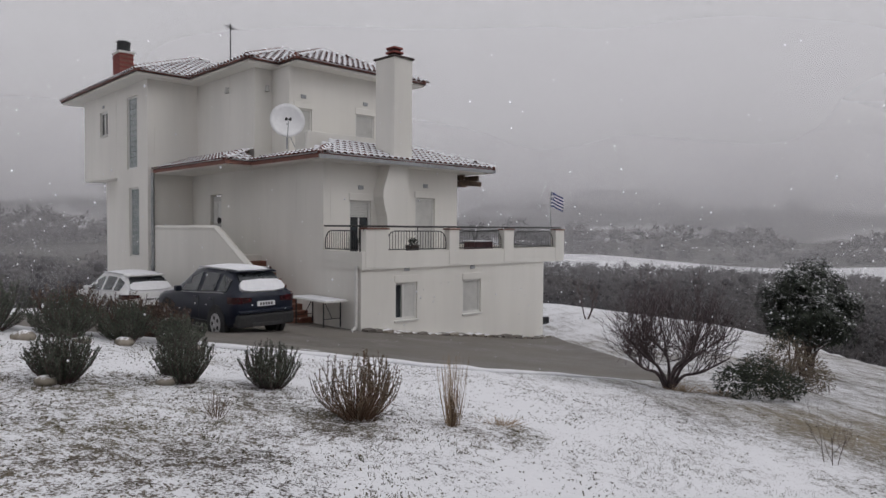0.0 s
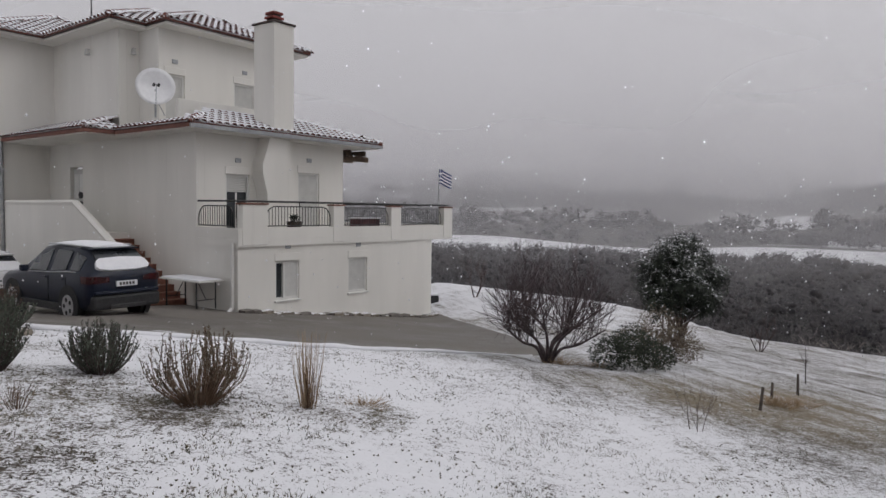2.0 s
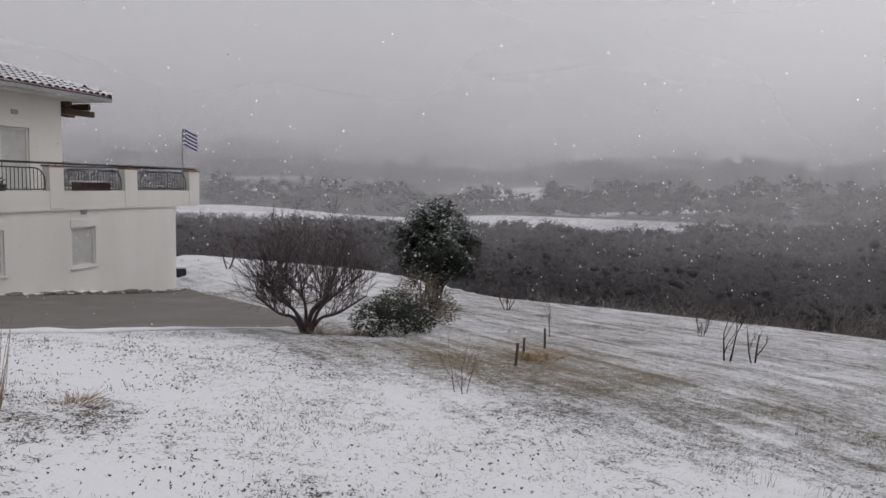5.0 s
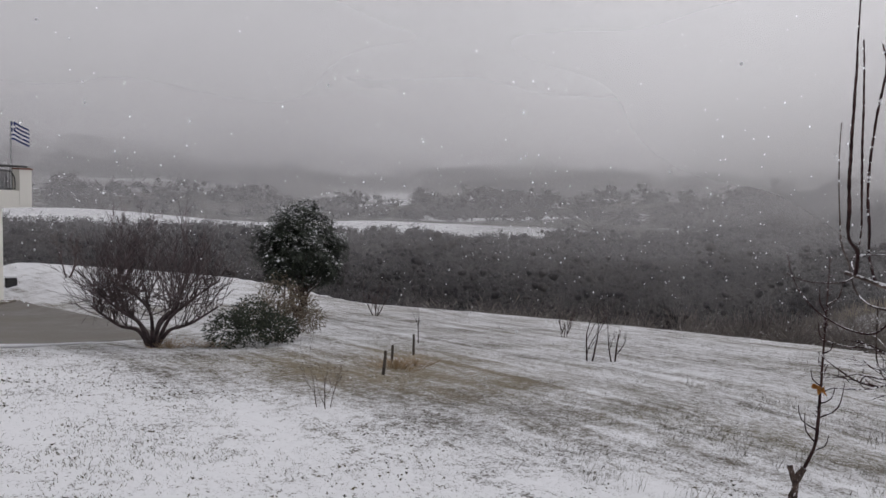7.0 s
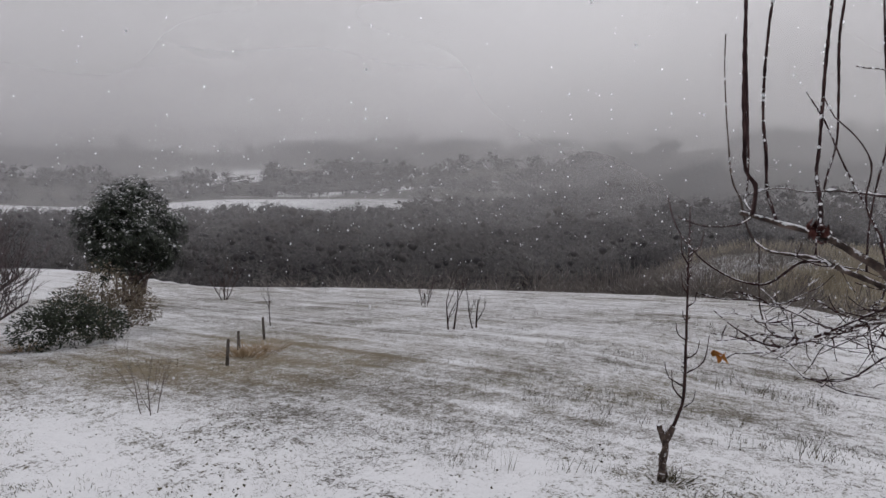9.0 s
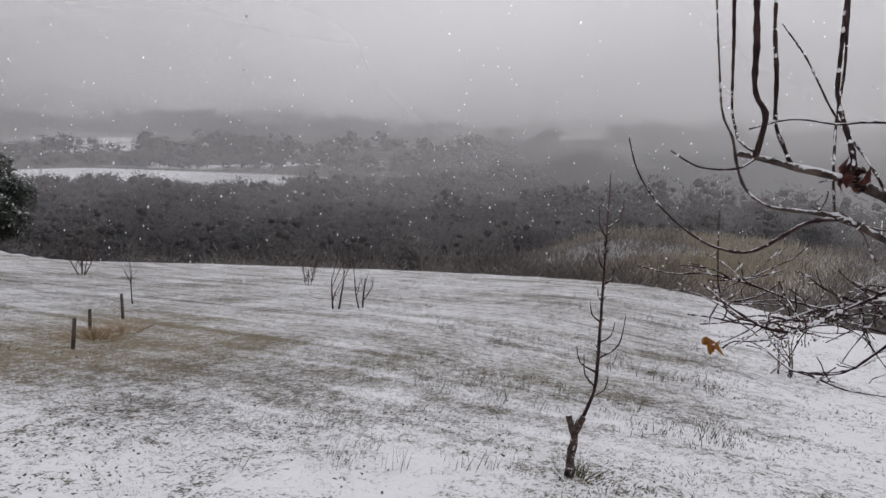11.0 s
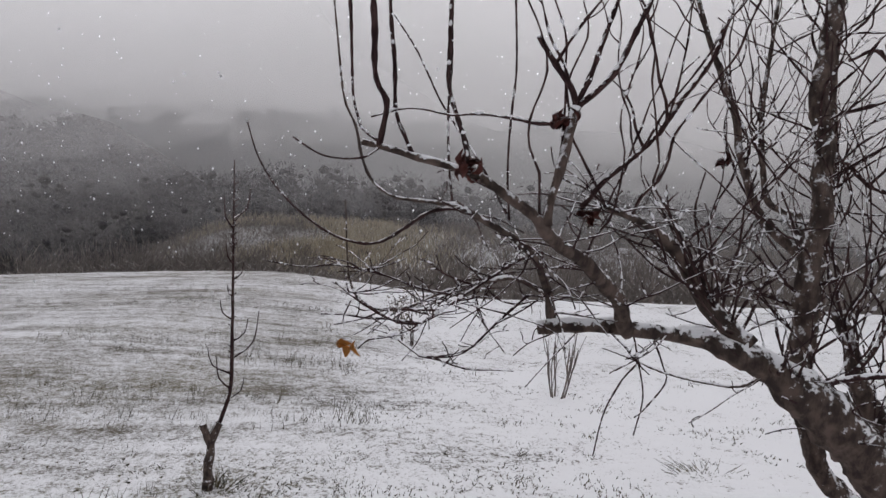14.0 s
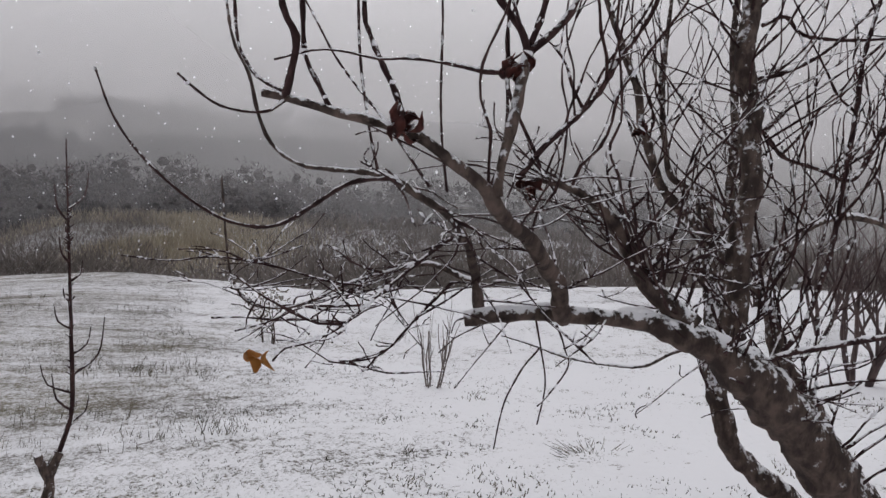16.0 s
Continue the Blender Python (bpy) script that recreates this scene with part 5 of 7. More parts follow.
for i, (x, y, h, w, leaf, text) in enumerate((
        (-5.3, 7.6, 0.62, 0.5, M_LAVENDER, "tall grey-green hedge bush beside the drive"), (-4.55, 7.75, 0.56, 0.42, M_LAVENDER, "tall grey-green hedge bush beside the drive"),
        (-3.95, 8.0, 0.52, 0.42, M_LAVENDER, "grey-green hedge bush by the drive"), (-4.35, 8.9, 0.55, 0.5, M_HEDGE, "reddish-brown winter hedge bush beside the drive"),
        (-3.75, 8.55, 0.52, 0.42, M_HEDGE, "reddish-brown winter hedge bush beside the drive"), (-3.3, 8.0, 0.42, 0.34, M_LAVENDER, "low grey-green hedge bush beside the drive"),
        (-6.2, 8.3, 0.7, 0.6, M_LAVENDER, "tall grey-green hedge bush beside the drive"), (-5.3, 9.2, 0.6, 0.6, M_HEDGE, "reddish-brown winter hedge bush beside the drive"))):
    herb_bush("hedge_bush", x, y, h, w, 110, leaf, M_TWIG_FAR, text, 40 + i, 0.034, 0.6, 0.005, 50, 0.2, "hedge bushes beside the drive")
rng = random.Random(9)
for x, y, s in ((-4.75, 7.3, 0.13), (-3.85, 7.75, 0.12), (-3.05, 7.9, 0.10), (-2.63, 5.92, 0.09), (-4.2, 7.5, 0.1), (-3.4, 5.4, 0.09)):
    bm = bmesh.new()
    bmesh.ops.create_icosphere(bm, subdivisions=2, radius=s)
    for v in bm.verts:
        v.co *= 1 + 0.25 * noise.noise(v.co * (2.5 / s) * 0.4 + Vector((x, y, 0)))
        v.co.z *= 0.6
    st_ob = part("garden_stone", bm, M_STONE, None, smooth=True)
    st_ob.matrix_world = standing(x, y, -0.02)
    tagged(st_ob, "pale rounded garden stone with a cap of snow", "stone")

# trees and shrubs beyond the lawn
def domed_shrub(name, x, y, reach, h, label, seed, limbs=9, count=320):
    """A wide bare shrub: low arching limbs, and slim shoots from them that fill out a dome."""
    rng = random.Random(seed)
    ob = empty(name, standing(x, y), label, "shrub")
    lines = []
    for i in range(limbs):
        a = 6.283 * i / limbs + rng.uniform(-0.3, 0.3)
        out, up = reach * rng.uniform(0.62, 1.0), h * rng.uniform(0.24, 0.52)
        e = Vector((math.cos(a), math.sin(a), 0))
        side = Vector((-e.y, e.x, 0))
        pts = [e * 0.04, e * out * 0.25 + side * rng.uniform(-0.1, 0.1) + Vector((0, 0, up * 0.42)), e * out * 0.62 + side * rng.uniform(-0.16, 0.16) + Vector((0, 0, up * rng.uniform(0.6, 0.8))), e * out + side * rng.uniform(-0.2, 0.2) + Vector((0, 0, up))]
        line = spline([tuple(p) for p in pts], 0.06)
        v, f = [], []
        tube(v, f, line, [0.030 * (1 - 0.72 * k / len(line)) * (1 + 0.2 * noise.noise(Vector(p) * 9)) for k, p in enumerate(line)], 7)
        raw("limb", v, f, M_REDTWIG, ob)
        lines.append(line)
    v, f = [], []
    for i in range(count):
        line = rng.choice(lines)
        p = Vector(line[int(len(line) * rng.uniform(0.42, 0.99))])
        a = math.atan2(p.y, p.x) + rng.uniform(-0.9, 0.9)
        lat = rng.uniform(0.08, 1.0) ** 0.75 * 1.45
        shell = rng.uniform(0.72, 1.04)
        q = Vector((math.cos(a) * math.sin(lat) * reach, math.sin(a) * math.sin(lat) * reach, h * (0.34 + 0.66 * math.cos(lat)))) * shell
        bend = Vector((rng.uniform(-0.1, 0.1), rng.uniform(-0.1, 0.1), rng.uniform(-0.12, 0.05)))
        fine = spline([tuple(p), tuple(p.lerp(q, 0.5) + bend), tuple(q)], 0.12)
        tube(v, f, fine, [0.0055 * (1 - 0.74 * k / len(fine)) for k in range(len(fine))], 4)
        for j in range(rng.randint(4, 7)):
            c = Vector(fine[rng.randint(len(fine) // 3, len(fine) - 1)])
            d = ((q - p).normalized() + Vector((rng.uniform(-0.8, 0.8), rng.uniform(-0.8, 0.8), rng.uniform(-0.1, 0.6)))).normalized() * rng.uniform(0.12, 0.32)
            tube(v, f, [tuple(c), tuple(c + d * 0.5 + Vector((0, 0, 0.01))), tuple(c + d)], [0.0034, 0.0026, 0.0016], 3)
    tagged(raw("twig_mass", v, f, M_REDTWIG, ob), kind="stuff")
    return ob


domed_shrub("bare_shrub", 3.44, 10.25, 1.12, 1.82, "wide leafless shrub with purple-brown twigs in a dome", 63)
tuft("low_dry_tuft", 3.6, 10.1, 0.16, 0.5, 140, M_STRAW, "yellow dry grass round a shrub's foot", 62)
tuft("low_dry_tuft", 4.1, 9.9, 0.14, 0.5, 110, M_STRAW, "yellow dry grass in the snow", 63)
tuft("low_dry_tuft", 5.45, 7.6, 0.16, 0.55, 220, M_STRAW, "mound of yellow dry grass", 64)
tuft("low_dry_tuft", 5.85, 7.75, 0.13, 0.5, 160, M_STRAW, "mound of yellow dry grass", 65)
bare_shrub("twiggy_seedling", 3.4, 5.85, 0.72, "thin bare seedling in the snow", 66, 3, 3, 0.004, 0.5, M_BRUSH, 0.22)
bare_shrub("bare_shrub", 9.4, 7.7, 1.1, "leafless dark shrub with few upright stems", 67, 2, 3, 0.016, 0.5, M_TWIG, 0.15, (2, 3))
bare_shrub("bare_shrub", 9.85, 7.55, 1.05, "leafless dark shrub with few upright stems", 68, 2, 3, 0.015, 0.5, M_TWIG, 0.2, (2, 3))
bare_shrub("bare_shrub", 7.55, 9.85, 0.95, "thin leafless sapling in the field", 69, 1, 2, 0.012, 0.4, M_TWIG, 0.05)
bare_shrub("bare_shrub", 10.4, 15.1, 1.3, "small leafless shrub at the field's edge", 70, 5, 2, 0.014, 0.5, M_TWIG_FAR, 0.5)
bare_shrub("bare_shrub", 13.5, 11.5, 0.8, "small leafless shrub in the field", 72, 3, 2, 0.01, 0.5, M_TWIG_FAR, 0.4)
bare_shrub("bare_shrub", 12.6, 10.8, 0.9, "small leafless shrub in the field", 73, 3, 2, 0.01, 0.5, M_TWIG_FAR, 0.3)
bare_shrub("bare_shrub", 6.95, 0.48, 1.05, "slender leafless shrub with a fan of pale stems", 74, 6, 1, 0.010, 0.3, M_BRUSH, 0.32)


def leafy(name, x, y, clumps, leaf, label, seed, leaf_len, leaf_w, trunk=None, category="tree", per=130, thick=0.05):
    """Leaves gathered in uneven clumps on the ends of limbs; clumps: (dx, dy, z, radius)."""
    rng = random.Random(seed)
    ob = empty(name, standing(x, y), label, category)
    tv, tf = [], []
    if trunk:
        for dx, dy, z, r in clumps:
            if rng.random() < 0.75:
                a = (rng.uniform(-0.10, 0.10), rng.uniform(-0.10, 0.10), 0)
                line = spline([a, (a[0] + dx * 0.15, a[1] + dy * 0.15, trunk), (dx * 0.6, dy * 0.6, (z + trunk) / 2), (dx, dy, z)], 0.15)
                tube(tv, tf, line, [thick * (1 - 0.85 * k / len(line)) for k in range(len(line))], 6, rng, 0.1)
        raw("trunk", tv, tf, M_BARK, ob)
    lv, lf = [], []
    for dx, dy, z, r in clumps:
        for i in range(int(per * (r / 0.3) ** 1.5)):
            d = Vector((rng.gauss(0, 1), rng.gauss(0, 1), rng.gauss(0, 1))).normalized()
            c = Vector((dx, dy, z)) + d * r * rng.uniform(0.55, 1.08)
            w = (d * 0.9 + Vector((rng.uniform(-1, 1), rng.uniform(-1, 1), rng.uniform(-0.9, 0.5)))).normalized() * leaf_len * rng.uniform(0.6, 1.2)
            blades(lv, lf, c, w, leaf_w * rng.uniform(0.7, 1.2))
    raw("crown", lv, lf, leaf, ob)
    return ob


def rosette_tree(name, x, y, label, seed):
    """A small evergreen on several stems, its long leaves in whorls at the twig ends, snow held in the whorls."""
    rng = random.Random(seed)
    ob = empty(name, standing(x, y), label, "tree")
    ends, lv, lf, sv, sf = [], [], [], [], []
    lobes = [(-0.45, 0.0, 1.35, 0.62), (0.42, 0.1, 1.30, 0.66), (0.0, -0.25, 1.45, 0.70), (-0.1, 0.3, 1.75, 0.62), (0.30, 0.0, 1.95, 0.52), (-0.32, -0.1, 1.98, 0.50), (0.78, 0.0, 1.52, 0.42), (-0.70, 0.1, 1.72, 0.36), (0.10, 0.1, 2.25, 0.36), (0.62, -0.2, 1.05, 0.34), (-0.55, -0.2, 1.0, 0.36)]
    for dx, dy, z, r in lobes:
        a = (rng.uniform(-0.16, 0.16), rng.uniform(-0.12, 0.12), 0)
        line = spline([a, (a[0] + dx * 0.2, a[1] + dy * 0.2, 0.45), (dx * 0.6, dy * 0.6, (z + 0.5) / 2), (dx, dy, z)], 0.12)
        v, f = [], []
        tube(v, f, line, [0.034 * (1 - 0.8 * k / len(line)) for k in range(len(line))], 6, rng, 0.12)
        raw("stem", v, f, M_BARK, ob)
        r *= 0.86
        for i in range(int(120 * (r / 0.43) ** 2)):
            d = Vector((rng.gauss(0, 1), rng.gauss(0, 1), rng.gauss(0.15, 1))).normalized()
            ends.append((Vector((dx, dy, z)) + d * r * rng.uniform(0.5, 1.12), d))
    for c, d in ends:
        axis = (d + Vector((rng.uniform(-0.5, 0.5), rng.uniform(-0.5, 0.5), 0.55))).normalized()
        s = axis.orthogonal().normalized()
        t = axis.cross(s)
        n, turn = rng.randint(6, 9), rng.uniform(0, 6.283)
        for k in range(n):
            a = turn + 6.283 * k / n
            out = (s * math.cos(a) + t * math.sin(a)) * rng.uniform(0.85, 1.1) + axis * rng.uniform(-0.35, 0.5)
            ln, w = rng.uniform(0.10, 0.165), axis.cross(out).normalized() * rng.uniform(0.013, 0.019)
            m = c + out * ln * 0.55 + axis * 0.012
            q = len(lv)
            lv += [tuple(c), tuple(m + w), tuple(c + out * ln - Vector((0, 0, 0.02))), tuple(m - w)]
            lf.append((q, q + 1, q + 2, q + 3))
        if rng.random() < 0.15 and axis.z > 0.3:
            q, r = len(sv), rng.uniform(0.016, 0.036)
            o = c + axis * 0.012
            sv += [tuple(o + (s * math.cos(6.283 * k / 6) + t * math.sin(6.283 * k / 6)) * r * rng.uniform(0.6, 1.4)) for k in range(6)] + [tuple(o + axis * 0.022)]
            sf += [(q + k, q + (k + 1) % 6, q + 6) for k in range(6)]
    raw("crown", lv, lf, M_EVERGREEN, ob)
    tagged(raw("snow", sv, sf, M_SNOW, ob), "dabs of snow held in the leaf whorls", kind="stuff")
    return ob


rosette_tree("evergreen_tree", 7.62, 13.95, "dark broad-leaved evergreen tree with snow in its leaf whorls", 32)
bare_shrub("bare_tree", 8.0, 15.2, 2.9, "thin leafless tree behind the evergreen", 33, 3, 3, 0.03, 0.45, M_TWIG_FAR, 0.2, (2, 3), "tree")
bare_shrub("bare_tree", 6.3, 29.0, 2.3, "small leafless tree on the bank behind the house", 44, 2, 4, 0.04, 0.6, M_TWIG_FAR, 0.3, (2, 4), "tree")
bare_shrub("bare_tree", 9.9, 17.9, 1.5, "small leafless tree on the slope", 34, 2, 3, 0.05, 0.5, M_BARK, 0.25, (2, 3), "tree")
leafy("evergreen_shrub", 4.55, 9.75, [(-0.35, 0, 0.28, 0.26), (0.05, -0.1, 0.35, 0.30), (0.4, 0.05, 0.26, 0.24), (0.15, 0.25, 0.42, 0.26), (-0.1, 0.2, 0.32, 0.25), (0.6, 0.1, 0.2, 0.18)], M_LOWGREEN, "low dark evergreen shrub under snow", 35, 0.055, 0.011, None, "shrub", 900)
leafy("olive_shrub", 5.2, 10.35, [(-0.3, 0, 0.45, 0.3), (0.1, 0, 0.72, 0.32), (0.45, 0, 0.45, 0.28), (0.1, 0.3, 0.4, 0.3), (0.7, 0.1, 0.3, 0.22), (-0.1, -0.1, 0.25, 0.25)], M_DRYBUSH, "half-dry olive-brown shrub in yellow grass", 36, 0.05, 0.009, 0.12, "shrub", 800, 0.015)
leafy("olive_shrub", 5.75, 10.9, [(0, 0, 0.35, 0.28), (0.3, 0, 0.25, 0.2), (-0.2, 0.1, 0.5, 0.22)], M_HEDGE, "brown winter shrub in yellow grass", 37, 0.06, 0.013, 0.1, "shrub", 260, 0.015)
rng = random.Random(38)
leafy("leafy_seedling", 10.35, 1.75, [(rng.uniform(-0.28, 0.28), rng.uniform(-0.28, 0.28), rng.uniform(0.35, 0.8), 0.1) for i in range(10)], M_DRYBUSH, "small shrub with sparse grey-green leaves", 39, 0.05, 0.012, 0.2, "shrub", 120, 0.010)

# stakes in the field
for x, y, h, lean in ((4.99, 7.24, 0.27, 0.12), (6.55, 8.65, 0.30, -0.05), (5.75, 8.1, 0.22, 0.03)):
    bm = rod(bmesh.new(), (0, 0, -0.1), (lean * h, 0, h), 0.020, 7, 0.016)
    ob = part("stake", bm, M_STAKE)
    ob.matrix_world = standing(x, y, 0)
    tagged(ob, "short weathered wooden stake in the ground", "stake", "stakes in the field")

# grass poking through the snow
def build_grass():
    rng = random.Random(3)
    v, f = [], []
    n = 0
    while n < 50000:
        a, r = rng.uniform(-0.75, 2.6), 2.2 + 20 * rng.random() ** 1.15
        x, y = 1.2 + r * math.sin(a), 1.2 + r * math.cos(a)
        if y > lawn_edge(x) - 0.1 and x < 4.8:
            continue
        calm = 0.45 if x > 4 else 1.0
        patch = calm * noise.noise(Vector((x * 0.8, y * 0.8, 1))) + 0.6 * noise.noise(Vector((x * 2.6, y * 2.6, 4)))
        if patch < rng.uniform(-0.35, 0.75) + 0.35 * (1 - smooth_step(-1, 4, y)) * (1 if x > 2.5 else 0):
            n += 0.34
            continue
        n += 1
        z = ground_at(x, y)
        for k in range(rng.randint(2, 5)):
            d = Vector((rng.uniform(-0.7, 0.7), rng.uniform(-0.7, 0.7), rng.uniform(0.4, 1.4))).normalized() * rng.uniform(0.008, 0.032)
            s = d.orthogonal().normalized() * rng.uniform(0.0015, 0.0042)
            c = Vector((x + rng.uniform(-0.03, 0.03), y + rng.uniform(-0.03, 0.03), z - 0.005))
            q = len(v)
            v += [tuple(c - s), tuple(c + s), tuple(c + d)]
            f.append((q, q + 1, q + 2))
    # dark bits of leaf and weed scattered over the lawn
    for i in range(16000):
        x, y = rng.uniform(-5, 5), rng.uniform(2.4, 9.5)
        if y > lawn_edge(x) - 0.15 or noise.noise(Vector((x * 1.1, y * 1.1, 6))) + 0.5 * noise.noise(Vector((x * 4, y * 4, 2))) < rng.uniform(-0.4, 0.7) + 0.30 * smooth_step(0, 3, x) - 0.45 * max(smooth_step(1.1, 0.2, math.hypot(x - 0.25, y - 5.6)), smooth_step(2.4, 0.6, math.hypot(x + 2.6, y - 4.8))):
            continue
        c = Vector((x, y, ground_at(x, y) + rng.uniform(0.0, 0.012)))
        for k in range(rng.randint(1, 3)):
            d = Vector((rng.uniform(-1, 1), rng.uniform(-1, 1), rng.uniform(0.0, 0.8))).normalized() * rng.uniform(0.007, 0.021)
            s = d.orthogonal().normalized() * rng.uniform(0.003, 0.008)
            q = len(v)
            v += [tuple(c - s), tuple(c + s), tuple(c + d)]
            f.append((q, q + 1, q + 2))
    # taller dead weeds in drifts across the field
    for i in range(3600):
        a, r = rng.uniform(0.55, 1.9), rng.uniform(3.5, 17)
        x, y = 1.2 + r * math.sin(a), 1.2 + r * math.cos(a)
        tall = i % 4 == 0
        if noise.noise(Vector((x * 0.9, y * 0.3, 9))) < (0.08 if tall else -0.05) or y < 1.2 + 0.12 * x:
            continue
        z = ground_at(x, y)
        for k in range(5):
            d = Vector((rng.uniform(-0.5, 0.5), rng.uniform(-0.5, 0.5), 1)).normalized() * (rng.uniform(0.06, 0.18) if tall else rng.uniform(0.03, 0.08))
            s = d.orthogonal().normalized() * (0.0038 if tall else 0.0030)
            c = Vector((x + rng.uniform(-0.06, 0.06), y + rng.uniform(-0.06, 0.06), z))
            q = len(v)
            v += [tuple(c - s), tuple(c + s), tuple(c + d)]
            f.append((q, q + 1, q + 2))
    ob = raw("grass", v, f, M_GRASS)
    tagged(ob, "dark grass and weed tips poking through the snow", "grass", kind="stuff")


build_grass()


# ---- woods, reeds, distance ----
ICO = [(0, 0.53, 0.85), (0, -0.53, 0.85), (0, 0.53, -0.85), (0, -0.53, -0.85), (0.53, 0.85, 0), (-0.53, 0.85, 0), (0.53, -0.85, 0), (-0.53, -0.85, 0), (0.85, 0, 0.53), (0.85, 0, -0.53), (-0.85, 0, 0.53), (-0.85, 0, -0.53)]
ICO_FACES = [(0, 1, 8), (0, 8, 4), (0, 4, 5), (0, 5, 10), (0, 10, 1), (1, 6, 8), (8, 9, 4), (4, 2, 5), (5, 11, 10), (10, 7, 1), (3, 9, 6), (3, 2, 9), (3, 11, 2), (3, 7, 11), (3, 6, 7), (6, 9, 8), (9, 2, 4), (2, 11, 5), (11, 7, 10), (7, 6, 1)]


def wood_tree(v, f, top, x, y, z, h, w, n, leaf, rng, heart=1.0):
    """A winter crown: uneven close-twigged hearts inside loose sprays of fine twigs, on a tapering stem."""
    q = len(v)
    t = 0.012 * h
    v += [(x - t, y - t, z), (x + t, y - t, z), (x, y + t, z), (x, y, z + h * 0.6)]
    f += [(q, q + 1, q + 3), (q + 1, q + 2, q + 3), (q + 2, q, q + 3)]
    for j in range(rng.randint(4, 7)):
        a, s = rng.uniform(0, 6.283), rng.random() ** 0.5
        lift = rng.uniform(0.20, 0.76)
        c0 = Vector((x + math.cos(a) * w * s * 0.75, y + math.sin(a) * w * s * 0.75, z + h * lift * (1 - 0.3 * s * s)))
        cr = w * rng.uniform(0.30, 0.56)
        q = len(v)
        v += [(c0.x + px * cr * heart * rng.uniform(0.5, 0.95), c0.y + py * cr * heart * rng.uniform(0.5, 0.95), c0.z + pz * cr * heart * rng.uniform(0.45, 0.85)) for px, py, pz in ICO]
        f += [(q + a, q + b, q + c) for a, b, c in ICO_FACES]
        for k in range(n):
            d = Vector((rng.gauss(0, 1), rng.gauss(0, 1), rng.gauss(0.25, 1))).normalized()
            c = c0 + Vector((d.x * cr, d.y * cr, d.z * cr * 0.85)) * rng.uniform(0.55, 1.0)
            e = (d + Vector((rng.uniform(-0.7, 0.7), rng.uniform(-0.7, 0.7), rng.uniform(-0.2, 1)))).normalized() * leaf * rng.uniform(0.6, 1.5)
            # upper sprays take the paler, lit-looking copy
            if d.z > 0.35:
                top.append(len(f))
            blades(v, f, c, e, leaf * rng.uniform(0.10, 0.24))


def build_woods():
    rng = random.Random(12)
    v, f, top = [], [], []
    count = 0
    while count < 2900:
        az = rng.uniform(-50, 150)
        r = 36 + 112 * rng.random() ** 0.8
        a = math.radians(az)
        x, y = 1.5 + r * math.sin(a), 1.8 + r * math.cos(a)
        if r < brow(az) + (18 if az > 34 else 30) or (az > 95 and r < 85) or (az < 34 and r < 62 and not 13 < az):
            continue
        if 68 < az < 96 and r < 56:
            continue
        thick = noise.noise(Vector((x * 0.06, y * 0.06, 5)))
        if thick < -0.5 or (az > 92 and rng.random() < (az - 92) / 40):
            continue
        count += 1
        h = rng.choice((2.4, 3.6, 4.6, 5.6, 7.4)) * rng.uniform(0.85, 1.2) * (0.55 if r < 60 else 1.0)
        if r > 112 and az < 52:
            dip = 2.45 + 0.02 * (az - 18) + 0.22 * noise.noise(Vector((az * 0.45, 0, 2)))
            if 35 < az < 39.5 or az > 44.5:
                dip -= 0.5
            skyline = 1.2 - math.tan(radians(dip)) * r - ground_at(x, y)
            h = min(7.0, max(1.4, min(h * 1.1, skyline) if r < 132 else skyline - rng.uniform(-0.2, 0.9)))
        wood_tree(v, f, top, x, y, ground_at(x, y), h, h * rng.uniform(0.45, 0.70), 64 if r < 70 else 46 if r < 105 else 28, 0.32 if r < 70 else 0.40 if r < 105 else 0.50, rng, 0.28 if r < 105 else 0.45)
    ob = raw("woods", v, f, M_WOODS, smooth=True)
    ob.data.materials.append(M_WOODTOP)
    for i in top:
        ob.data.polygons[i].material_index = 1
    tagged(ob, "dark leafless winter woods dusted with snow in the valley", "woods", kind="stuff")
    # hedgerows and copses on the hills beyond the pasture
    v, f, top = [], [], []
    count = 0
    while count < 2900:
        az = rng.uniform(-52, 135)
        r = 150 + 430 * rng.random() ** 1.3
        a = math.radians(az)
        x, y = 1.5 + r * math.sin(a), 1.8 + r * math.cos(a)
        if r < 210 - 0.17 * x and az < 49 + 5 * noise.noise(Vector((r * 0.05, 3, 0))):
            continue
        if noise.noise(Vector((x * 0.014 + y * 0.006, y * 0.034, 8))) < -0.04 - 0.4 * (r < 216) or (az > 88 and rng.random() < (az - 88) / 45):
            continue
        count += 1
        h = rng.uniform(3.2, 7.0) * (1 + r / 700) * (0.6 if r < 216 else 1.0)
        wood_tree(v, f, top, x, y, ground_at(x, y), h, h * rng.uniform(0.5, 0.75), 13, 0.80 + r / 500, rng, 0.6)
    ob = raw("woods", v, f, M_WOODS, smooth=True)
    ob.data.materials.append(M_WOODTOP)
    for i in top:
        ob.data.polygons[i].material_index = 1
    tagged(ob, "misty rows of winter trees on the far hills", "woods", kind="stuff")


build_woods()


